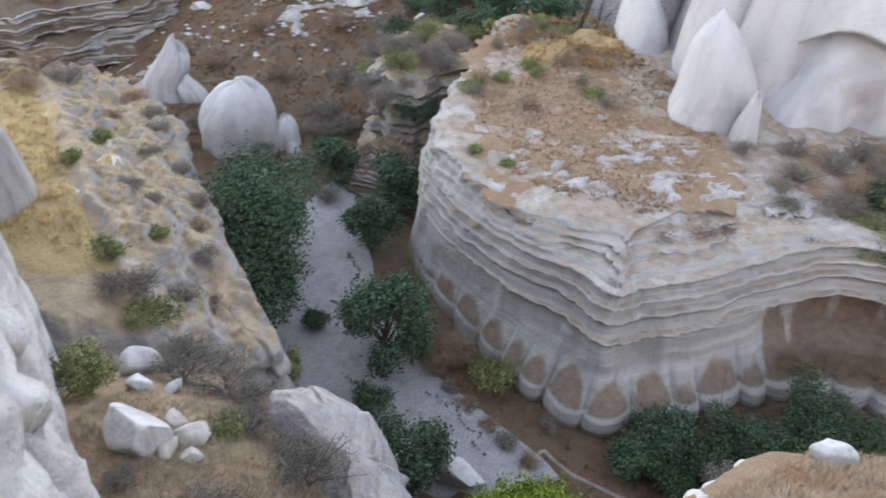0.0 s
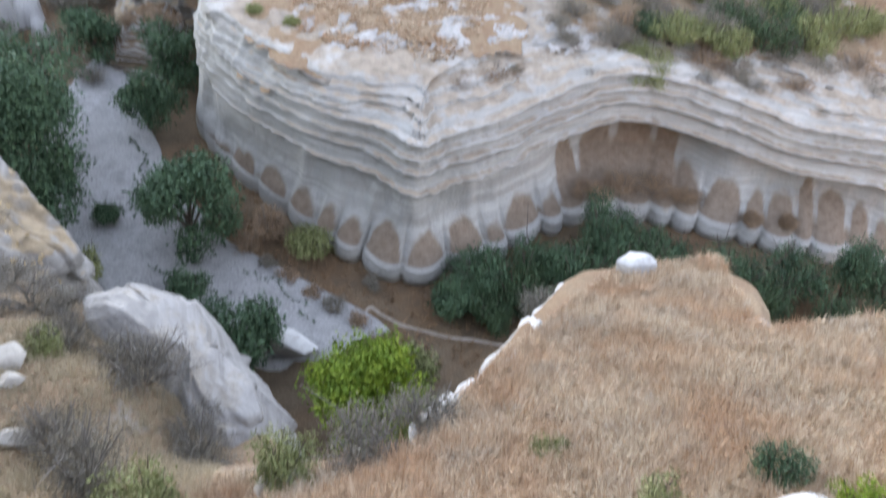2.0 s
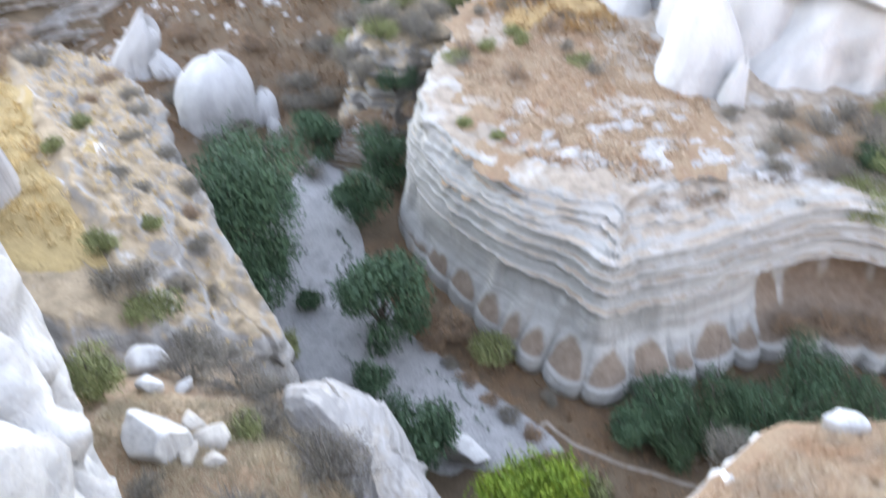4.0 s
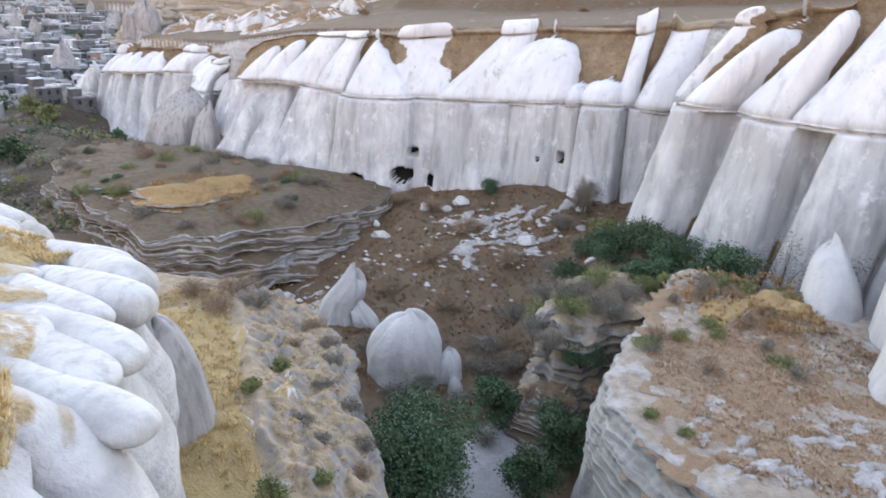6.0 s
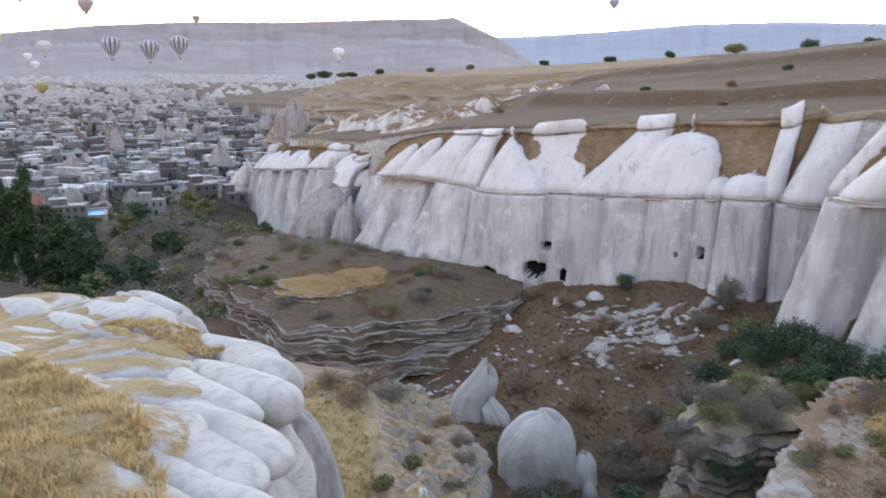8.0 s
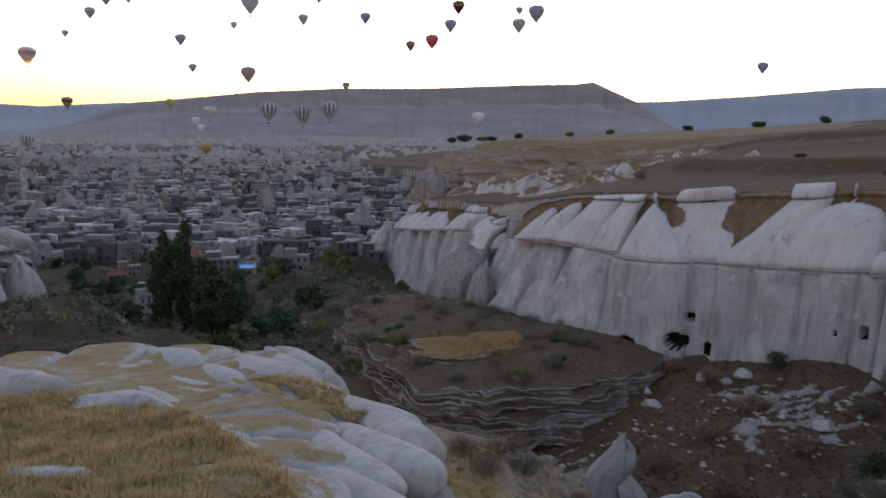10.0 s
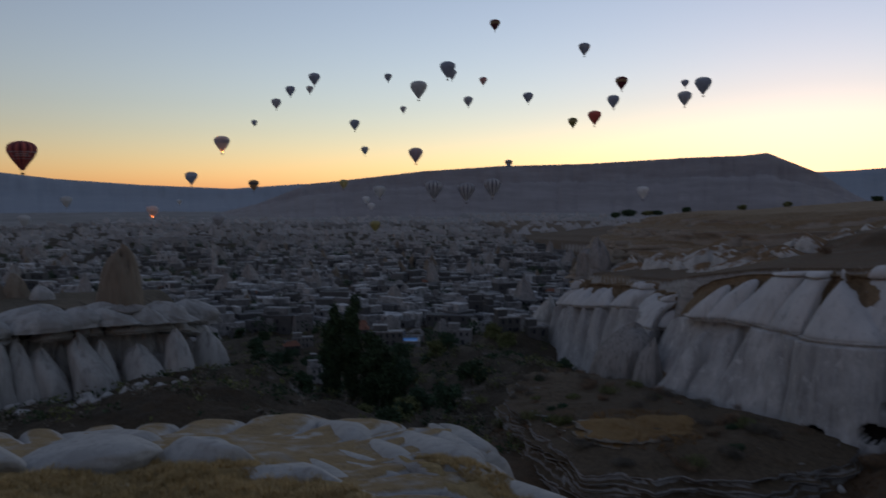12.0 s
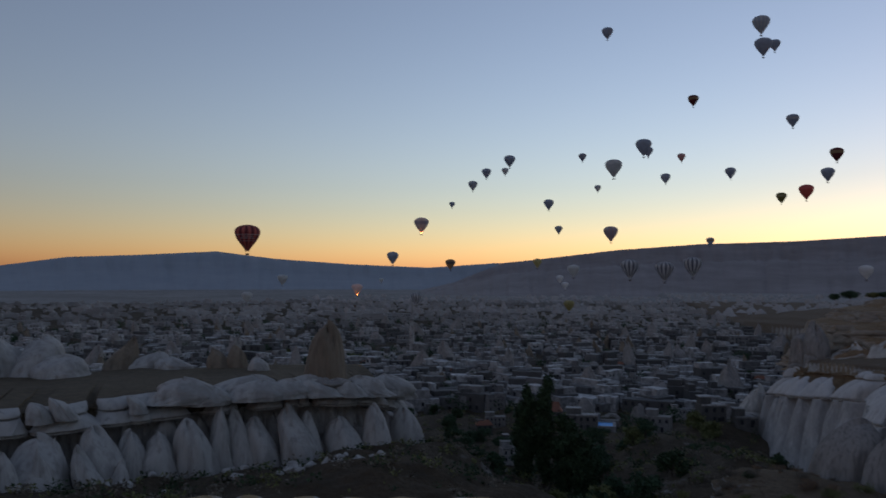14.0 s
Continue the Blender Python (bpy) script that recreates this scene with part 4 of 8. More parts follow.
def mat_cliff(name, light, old, soil, unit=1.0):
    """White tuff: bright above, weathered grey with run-off streaks where the mesh says so, dry soil in the clefts."""
    m, nt, b = shader(name, 0.93)

    def share(key):
        n = nt.nodes.new("ShaderNodeAttribute")
        n.attribute_name = key
        return n.outputs["Fac"]

    def times(a, k):
        n = nt.nodes.new("ShaderNodeMath")
        n.operation = "MULTIPLY"
        nt.links.new(a, n.inputs[0])
        nt.links.new(k, n.inputs[1])
        return n.outputs[0]

    c = mix(nt, ramp(nt, tex_noise(nt, 0.35 / unit, 6, (1, 1, 0.4)), 0.4, 0.7), light, tuple(v * 0.82 for v in light))
    c = mix(nt, ramp(nt, tex_noise(nt, 1.1 / unit, 6, (1, 1, 0.08)), 0.54, 0.72), c, tuple(v * 0.7 for v in light))
    worn = mix(nt, ramp(nt, tex_noise(nt, 0.9 / unit, 7, (1, 1, 0.14), 0.65), 0.46, 0.68), old, tuple(v * 0.66 for v in old))
    worn = mix(nt, ramp(nt, tex_noise(nt, 0.7 / unit, 8, (1, 1, 0.7), 0.7), 0.56, 0.66), worn, tuple(v * 0.9 for v in light))
    c = mix(nt, times(share("grey"), ramp(nt, tex_noise(nt, 0.22 / unit, 7, (1, 1, 0.6), 0.65), 0.30, 0.50)), c, worn)
    c = mix(nt, ramp(nt, tex_noise(nt, 0.5 / unit, 8, (1, 1, 0.5), 0.7), 0.60, 0.66), c, tuple(v * 0.62 for v in light))
    c = mix(nt, ramp(nt, tex_noise(nt, 12 / unit, 4), 0.6, 0.9), c, tuple(v * 0.6 for v in light))
    earth = mix(nt, ramp(nt, tex_noise(nt, 0.6 / unit, 7), 0.4, 0.65), soil, tuple(v * 1.5 for v in soil))
    earth = mix(nt, ramp(nt, tex_noise(nt, 3.0 / unit, 6), 0.5, 0.8), earth, tuple(v * 0.5 for v in soil))
    lap = nt.nodes.new("ShaderNodeMath")
    lap.operation = "ADD"
    nt.links.new(share("soil"), lap.inputs[0])
    nt.links.new(ramp(nt, tex_noise(nt, 1.3 / unit, 7), 0.3, 0.7, (-0.3, -0.3, -0.3), (0.3, 0.3, 0.3)), lap.inputs[1])
    nt.links.new(mix(nt, ramp(nt, lap.outputs[0], 0.45, 0.6), c, earth), b.inputs["Base Color"])
    bump(nt, b, tex_noise(nt, 5 / unit, 8), 0.45, 0.10 * unit)
    return m


CLIFF = mat_cliff("cliff_tuff_white", (0.60, 0.59, 0.575), (0.40, 0.39, 0.38), (0.17, 0.118, 0.07))


def cliff_back(x, y):
    return ground_z(x, y) - 0.1


# stations: x, y, foot, middle bed, upper bed, rim
folded_cliff("cliff_wall_west", [(-80, 104, -31, -18.0, -14.0, -13.0), (-76, 99, -31, -17.0, -12.6, -11.8), (-70.5, 95, -31, -16.4, -11.4, -10.6), (-64, 92.8, -31, -16.0, -10.4, -9.6), (-57.5, 92, -31, -15.6, -9.6, -8.9), (-51, 91.4, -31, -15.7, -9.0, -8.0), (-45, 90.6, -31, -15.7, -8.7, -7.4), (-38, 91, -31, -15.4, -8.3, -6.2), (-31, 91.4, -31, -15.0, -7.5, -5.5), (-23, 90.4, -31, -14.4, -6.6, -4.6), (-15, 88.8, -31, -13.6, -6.0, -4.0), (-9.8, 87.6, -30, -13.2, -5.4, -2.8), (-5, 87.6, -30, -13, -4.6, -1.6), (2, 88, -30, -12.6, -3.6, -0.4), (12, 88, -30, -12.6, -3, 0)],
             [(-67.5, 4.6, 6.0, 0.8, 0.92, 0), (-62.0, 3.6, 5.0, 0.6, 0.96, 0.5), (-56.6, 4.0, 4.0, 0.5, 2, 0), (-51.6, 3.2, 2.6, 0.3, 2, 0.3), (-48.4, 2.4, 1.4, 0.1, 2, 0.9), (-41.4, 6.0, 0, 0.06, 2, -0.5), (-34.3, 1.7, 0, 0.1, 2, 1.2), (-31.0, 2.2, 0, 0.06, 2, 0.6), (-26.4, 3.0, 0, 0.05, 2, 0.2), (-21.0, 2.9, 0, 0.0, 2, 0.5), (-16.9, 1.5, 0, 0, 2, 0.9), (-12.8, 3.0, 0, 0.15, 2, -0.2), (-6.4, 2.4, 0, -0.4, 2, 0.8), (0, 4, 0, 0, 2, 0.6), (8, 4, 0, 0, 2, 0.6)],
             [(-66, 3.6, 4.5, 0.6, 0.85, 0.5), (-61.0, 2.8, 3.4, 0.5, 0.95, 0.4), (-55.8, 3.9, 3.4, 0.4, 2, 0), (-49.8, 2.8, 2.0, 0.25, 2, 0.1), (-41.6, 5.2, -0.8, 0.86, 1.02, 0), (-36.4, 4.6, 0, 0.0, 2, 1.9), (-29.4, 3.9, 3.6, 0.5, 2, 0.2), (-22.4, 5.4, 0.9, 0.30, 0.97, 0), (-16.4, 1.2, 0, 0.5, 0.3, 0), (-13.4, 2.5, 0, 0.3, 0.36, -0.2), (-10.4, 1.5, 0.3, -0.5, 2, 0.9), (-6.0, 3.2, 3.2, 0.2, 2, 0), (-0.5, 3.5, 3.0, 0.2, 2, 0.3), (8, 4, 3, 0.2, 2, 0.3)],
             CLIFF, "pale tuff cliff of leaning cones above a fluted wall", cliff_back, (-0.12, 0.99), 14.0, (0.10, 0.62), (1.3, 1.9), (2.6, 3.4), 1150, 81, True,
             [(-36.6, -24.4, 2.7, 2.1), (-35.4, -21.6, 1.2, 0.9), (-33.0, -25.0, 0.9, 1.3), (-17.0, -19.6, 0.9, 1.2), (-19.6, -20.2, 0.45, 0.45), (-42.6, -25.4, 2.6, 1.3)])
folded_cliff("cliff_wall_east", [(-7.8, 84, -27, -10.5, -3.0, -1.5), (-7.6, 78, -27, -10.2, -3.0, -1.2), (-6.4, 73, -27, -9.8, -2.8, -0.8), (-3.4, 70.2, -27, -9.5, -2.3, 0.0), (-0.4, 67.6, -27, -9.4, -1.6, 1.0), (3.4, 64.6, -27, -9.3, -0.6, 2.2), (9, 62.2, -27, -9.2, 0.8, 3.4), (16, 60.6, -27, -9.0, 2.0, 4.6), (24, 60.5, -27, -8.8, 3, 5.6), (34, 64, -27, -8.5, 3.5, 6), (46, 66, -27, -8, 4, 6.4)],
             [(-7.6, 1.4, 0, 0, 2, 1.5), (-6.2, 2.2, 3.2, 0.35, 1.3, -1.4), (0.0, 3.7, 2.6, 0.25, 2, -0.6), (7.0, 3.7, 3.2, 0.1, 2, -0.3), (14.5, 4.2, 3.2, 0.1, 2, 0), (22, 4.5, 3, 0.1, 2, 0), (31, 5, 3, 0.1, 2, 0), (40, 5, 3, 0.1, 2, 0)],
             [(-7.4, 1.6, 0, 0.2, 2, 1.0), (-3.4, 1.9, 3.6, 0.15, 0.9, -0.9), (0.8, 2.8, 4.0, 0.25, 0.96, -0.2), (6.8, 4.2, 5.0, 0.3, 2, -0.3), (14.5, 4.4, 5.0, 0.3, 2, 0), (22, 4.8, 5, 0.3, 2, 0), (31, 5, 5, 0.3, 2, 0), (40, 5, 5, 0.3, 2, 0)],
             CLIFF, "bulging pale tuff buttress with grey run-off stains", cliff_back, (0.15, 0.99), 20.0, (0.12, 0.62), (1.6, 1.9), (3.0, 3.6), 900, 83, True, (), 0.5)
rng_n = random.Random(91)
side, across = [], 0.0
while across < 230:
    w = rng_n.uniform(2.2, 5.2)
    across += w * 0.95
    side.append((across, w, rng_n.uniform(-3.0, 1.0), rng_n.uniform(0.2, 0.75), rng_n.uniform(0.6, 1.3), rng_n.uniform(-0.8, 1.4)))
    across += w * 0.7
folded_cliff("cliff_north", [(-72, 108, -36, -20.5, -15.0, -13.8), (-78, 106, -36, -20.5, -15.5, -14.2), (-86, 112, -38, -21, -16.6, -15.2), (-94, 124, -38, -21.4, -17.2, -15.6), (-104, 134, -40, -22, -18.0, -16.4), (-118, 140, -40, -24, -19.5, -17.6), (-132, 148, -42, -26, -21.0, -19.0), (-144, 158, -42, -28, -23.4, -21), (-156, 174, -44, -30, -25, -22.6), (-170, 196, -45, -33, -27, -24.4), (-188, 226, -46, -36, -30, -27)],
             side, [(c + rng_n.uniform(-1, 1), w * 0.95, lean * 1.2, t * 1.1, apex * 0.9, set_ + 0.2) for c, w, lean, t, apex, set_ in side], CLIFF, "broken white tuff cones along the valley side", cliff_back, (0.55, 0.83), 18.0, (0.16, 0.75), (1.6, 1.8), (3.6, 4.2), 1500, 91, False, (), 0.7)
for k, (x, y, z0, w, d, h, taper, cap, lean, side) in enumerate([(-76.5, 101, -30, 10, 9, 11.5, 0.25, 0.5, 2, 1), (-82, 106, -31, 8, 9, 10, 0.3, 0.6, 1, 1), (-71.0, 99, -29, 5, 5, 9, 0.4, 0.6, 1, 1)]):
    cliff_rock(x, y, z0, w, d, h, taper, cap, lean, 13 * k + 60, "grey weathered tuff cone at the end of the cliff", 2.3, 0.12, 0.08, mat=GREY, lean_x=side, crease=0.08)

# cones on the promontory
def hollowed(ob, cx, half, high, deep):
    """Cuts an arched alcove into the front of a rock, under a sharp lip."""
    co = np.array([v.co[:] for v in ob.data.vertices])
    e = np.sqrt(((co[:, 0] - cx) / half) ** 2 + (np.maximum(co[:, 2], 0) / (high * (1 + 0.1 * np.sin(co[:, 0] * 0.9)))) ** 2)
    cut = smooth(1.03, 0.93, e) * (0.55 + 0.45 * smooth(0.1, 0.9, 1 - e)) * (co[:, 1] < 0)
    co[:, 1] += deep * cut + 0.35 * cut * np.sin(co[:, 0] * 2.1 + co[:, 2] * 0.5)
    ob.data.vertices.foreach_set("co", co.reshape(-1))
    ob.data.update()


CONES = [(12.2, 46.8, -21.5, 5.6, 5.4, 7.0, 0.35, 0.75, 1), (17.0, 52, -22, 8, 8, 16, 0.5, 0.7, 2), (8.8, 57, -22, 5, 7, 6.5, 0.5, 0.6, 2), (14.0, 44.2, -21.5, 1.9, 1.9, 3.6, 0.6, 0.6, 0), (22, 60, -22, 14, 12, 19, 0.5, 0.6, 2), (13.4, 53.5, -22, 6, 6, 12.5, 0.5, 0.7, 1)]
for k, (x, y, z0, w, d, h, taper, cap, lean) in enumerate(CONES):
    cliff_rock(x, y, z0, w, d, h, taper, cap, lean, 11 * k + 90, "smooth white tuff cone above dry grass", 2.2, 0.09, 0.02, mat=TUFF_SMOOTH, name="tuff_cone", group="white tuff cones", crease=0.02)
for k, (x, y, w, d, h, cx, half, high, deep) in enumerate([(23.2, 50.6, 18, 16, 15, -1.0, 7.2, 7.2, 4.2), (38.0, 50, 17, 14, 12, 0.0, 6.5, 3.6, 3.0), (51, 48, 15, 14, 12, 0, 5, 4, 2)]):
    ob = rock_body("tuff_cone", (x, y, -21.6), (w, d, h), TUFF_SMOOTH, 8, (1.5, 2), 0.30, 0.75, 2.2, (), 0.09, 0.03, 17 * k + 7, 260, 130, True, 0.02)
    hollowed(ob, cx, half, high, deep)
    tagged(ob, "white tuff cone with an arched alcove at its foot", "rock", "white tuff cones")

# ravine rocks
cliff_rock(-21.3, 53.5, -31, 6.0, 5.2, 6.6, 0.02, 0.62, 0, 131, "egg-shaped white tuff rock in the ravine", 2.3, 0.09, 0.015, crease=0.012, mat=TUFF_SMOOTH, name="egg_rock", group="")
cliff_rock(-30, 60, -31, 4.4, 3.6, 6.2, 0.45, 0.55, 0, 133, "pointed white tuff pinnacle", 2.1, 0.26, 0.16, mat=TUFF_SMOOTH, name="pinnacle", group="")
cliff_rock(-27.5, 60, -31, 3.0, 2.8, 3.8, 0.3, 0.6, 0, 134, "small white tuff pinnacle", 2.1, 0.26, 0.16, mat=TUFF_SMOOTH, name="pinnacle", group="")
cliff_rock(-17.6, 54.5, -30.6, 2.6, 2.6, 3.0, 0.3, 0.6, 0, 135, "small white tuff boulder", 2.1, 0.15, 0.1, mat=TUFF_SMOOTH, name="boulder", group="")
cliff_rock(-16.4, 52.5, -30.6, 1.4, 1.4, 2.2, 0.5, 0.6, 0, 136, "small white tuff boulder", 2.1, 0.15, 0.1, mat=TUFF_SMOOTH, name="boulder", group="")
tagged(landform("scrubby_spur", [(-10.8, 54.5), (-9.2, 52.6), (-7.4, 52.4), (-5.6, 54.4), (-2.6, 57.5), (-1.5, 62), (-5, 64), (-9, 61), (-11, 57.5)], -29.5, lambda x, y: -22.9 + 0.10 * (y - 54) + 0.5 * fbm(x / 1.5, y / 1.5, 4, 36), [(0, -0.8), (0.2, 0.5), (0.4, 1.0), (0.62, 1.2), (0.70, 0.9), (0.74, 0.2), (0.84, 0.0), (0.92, 0.3), (1, 1.3)], RIDGE, 320, 1.8, 19, 16, 0.8, 1.3, 0.4), "bedded pale tuff spur grown over with scrub", "rock", kind="structure")
tagged(landform("rust_mound", [(-12, 48.2), (-8.8, 46.4), (-6, 46.6), (-5.2, 50), (-6.4, 53.4), (-10, 54), (-12.4, 51.6)], -30.4, lambda x, y: -26.6 + 0.1 * (y - 50) + 0.25 * (x + 8) + 0.4 * fbm(x / 1.6, y / 1.6, 4, 37), [(0, 0), (0.3, 0.7), (0.6, 1.6), (0.85, 2.4), (1, 3.2)], GROUND, 160, 0.5, 23, 12, 0.3, 1.2, 0.15), "rust-brown earth mound with white patches", "mound", kind="structure")
# ---- plants ----
def leaf_cloud(name, blobs, count, size, mat, seed, droop=0.0, squash=1.0):
    """Leaves as small bent quads, gathered in clumps inside ellipsoids of (x, y, z, rx, ry, rz)."""
    rng = np.random.default_rng(seed)
    vol = np.array([b[3] * b[4] * b[5] for b in blobs]) ** 0.8
    pick = rng.choice(len(blobs), count, p=vol / vol.sum())
    b = np.array(blobs)[pick]
    d = rng.normal(size=(count, 3))
    d /= np.linalg.norm(d, axis=1)[:, None]
    r = rng.uniform(0.25, 1.0, count) ** 0.55
    bumpy = 1 + 0.28 * np.sin(d[:, 0] * 7 + pick) * np.sin(d[:, 1] * 6 + 2 * pick) + 0.15 * np.sin(d[:, 2] * 11)
    p = b[:, :3] + d * (r * bumpy)[:, None] * b[:, 3:]
    s = size * rng.uniform(0.6, 1.4, count)
    t = rng.normal(size=(count, 3))
    t[:, 2] -= droop
    t /= np.linalg.norm(t, axis=1)[:, None]
    w = np.cross(t, d + 0.7 * rng.normal(size=(count, 3)))
    w /= np.linalg.norm(w, axis=1)[:, None] + 1e-9
    t, w = t * s[:, None], w * (s * 0.55 * squash)[:, None]
    v = np.stack([p, p + t * 0.5 + w * 0.5, p + t, p + t * 0.5 - w * 0.5], 1).reshape(-1, 3)
    f = np.arange(count * 4).reshape(-1, 4)
    return mesh_from(name, v, f, mat, False)


def limb(points, radii, sides=7):
    p = np.array(points, float)
    rows = []
    for k in range(len(p)):
        t = p[min(k + 1, len(p) - 1)] - p[max(k - 1, 0)]
        t /= np.linalg.norm(t)
        u = np.cross(t, (0.3, 1, 0.1))
        u /= np.linalg.norm(u)
        w = np.cross(t, u)
        a = np.linspace(0, 2 * np.pi, sides, endpoint=False)
        rows.append(p[k] + radii[k] * (np.cos(a)[:, None] * u + np.sin(a)[:, None] * w))
    return np.vstack(rows), grid_faces(len(p), sides, True)


def limbs_mesh(name, limbs, mat):
    vs, fs, n = [], [], 0
    for pts, rad in limbs:
        v, f = limb(pts, rad)
        vs.append(v), fs.append(f + n)
        n += len(v)
    return mesh_from(name, np.vstack(vs), np.vstack(fs), mat)


def tree(x, y, z, h, r, mat, label, seed, leaves=5000, size=0.28, name="tree", trunk=0.3, low=0.25, group=""):
    rng = np.random.default_rng(seed)
    e = new(name)
    e.matrix_world = pose(x, y, z, 0, 0, seed * 47 % 360)
    tips, limbs = [], [([(0, 0, -0.3), (0.1 * r, 0, h * 0.25), (0.05 * r, 0.08 * r, h * 0.6)], [trunk * 0.5, trunk * 0.4, trunk * 0.18])]
    for k in range(9):
        a, f = k * 2.4 + rng.uniform(-.3, .3), rng.uniform(0.35, 0.8)
        hz = h * rng.uniform(low + 0.15, 0.85)
        tip = (math.cos(a) * r * f, math.sin(a) * r * f, hz)
        limbs.append(([(0.08 * r, 0.03 * r, h * rng.uniform(0.15, 0.4)), (tip[0] * 0.5, tip[1] * 0.5, hz * 0.75), tip], [trunk * 0.25, trunk * 0.15, trunk * 0.05]))
        tips.append((*tip, r * rng.uniform(0.34, 0.5), r * rng.uniform(0.34, 0.5), h * rng.uniform(0.14, 0.22)))
    tips.append((0, 0, h * 0.78, r * 0.5, r * 0.5, h * 0.22))
    part("trunk", limbs_mesh("trunk", limbs, BARK), e)
    part("crown", leaf_cloud("crown", tips, int(leaves * 1.6), size * 0.76, mat, seed, 0.4), e)
    return tagged(e, label, "tree", group)


def poplar(x, y, z, h, r, seed, leaves=5000):
    e = new("poplar")
    e.matrix_world = pose(x, y, z, 0, 0, seed * 31)
    blobs = [(0.3 * r * math.sin(k * 2.1 + seed), 0.3 * r * math.cos(k * 1.7 + seed), h * (0.12 + 0.10 * k), r * (0.35 + 0.65 * math.sin(0.35 + k * 0.33)) * (0.85 + 0.3 * math.sin(k * 3 + seed)), r * (0.35 + 0.65 * math.sin(0.35 + k * 0.33)), h * 0.10) for k in range(9)]
    part("trunk", limbs_mesh("trunk", [([(0, 0, -0.5), (0, 0, h * 0.5), (0, 0, h * 0.9)], [0.35, 0.22, 0.05])], BARK), e)
    part("crown", leaf_cloud("crown", blobs, leaves * 2, 0.5, POPLAR, seed), e)
    return tagged(e, "tall dark green poplar on the valley floor", "tree", "valley poplars")


def shrub(x, y, z, w, h, mat, label, seed, leaves=1600, size=0.14, twigs=10, name="shrub", group=""):
    rng = np.random.default_rng(seed)
    e = new(name)
    e.matrix_world = pose(x, y, z, 0, 0, seed * 73 % 360)
    blobs, limbs = [], []
    for k in range(7):
        a = k * 2.4 + rng.uniform(-.4, .4)
        f = rng.uniform(0.15, 0.62) * w / 2
        blobs.append((math.cos(a) * f, math.sin(a) * f, h * rng.uniform(0.35, 0.62), w * rng.uniform(0.16, 0.27), w * rng.uniform(0.16, 0.27), h * rng.uniform(0.22, 0.36)))
    for k in range(twigs):
        b = blobs[k % 7]
        limbs.append(([(0, 0, -0.1), (b[0] * 0.5, b[1] * 0.5, b[2] * 0.6), (b[0] * 1.25 + rng.normal() * 0.06 * w, b[1] * 1.25 + rng.normal() * 0.06 * w, b[2] + b[5])], [0.02 * w, 0.012 * w, 0.004 * w]))
    dry = mat in (HEATH, RUST)
    for k in range(int(twigs * (2.2 if dry else 1))):
        b = blobs[k % 7]
        d = rng.normal(size=3) * (0.8, 0.8, 0.6) + (0, 0, 0.5)
        root = (b[0] * 0.6, b[1] * 0.6, b[2] * 0.6)
        limbs.append(([root, (b[0] + d[0] * b[3] * 0.4, b[1] + d[1] * b[4] * 0.4, b[2] + d[2] * b[5] * 0.4), (b[0] + d[0] * b[3] * 0.95, b[1] + d[1] * b[4] * 0.95, b[2] + d[2] * b[5] * 0.95)], [0.008 * w, 0.005 * w, 0.0025 * w]))
    part("branchwork", limbs_mesh("branchwork", limbs, TWIG if dry else BARK), e)
    part("foliage", leaf_cloud("foliage", blobs, int(leaves * 1.9), size * (0.62 if dry else 0.72), mat, seed, 0.0, 0.55 if dry else 0.9), e)
    return tagged(e, label, "shrub", group)


def grass(name, label, count, sample, length, mat, seed, lean=0.55, width=0.035):
    """Bunches of dry blades over a stretch of ground; sample(n) gives x, y, z arrays."""
    rng = np.random.default_rng(seed)
    x, y, z = sample(rng, count)
    per = 9
    n = len(x)
    base = np.repeat(np.column_stack([x, y, z]), per, 0)
    tilt = np.repeat(rng.normal(size=(n, 2)) * 0.35, per, 0) + rng.normal(size=(n * per, 2)) * lean
    ln = length * rng.uniform(0.5, 1.25, n * per) * np.repeat(rng.uniform(0.6, 1.3, n) * (0.95 + 0.6 * fbm(x / 0.9, y / 0.9, 3, seed + 60)), per)
    base[:, :2] += rng.normal(size=(n * per, 2)) * length * 0.16
    way = np.column_stack([tilt, np.ones(n * per)])
    way /= np.linalg.norm(way, axis=1)[:, None]
    side = np.column_stack([-way[:, 1] + 0.3, way[:, 0], np.zeros(n * per)])
    side /= np.linalg.norm(side, axis=1)[:, None] + 1e-9
    tip = base + way * ln[:, None]
    tip[:, 2] -= 0.12 * ln
    v = np.stack([base - side * width * 0.5 - (0, 0, 0.06), base + side * width * 0.5 - (0, 0, 0.06), tip], 1).reshape(-1, 3)
    ob = new(name, mesh_from(name, v, np.arange(n * per * 3).reshape(-1, 3), mat, False))
    return tagged(ob, label, "grass", kind="stuff")


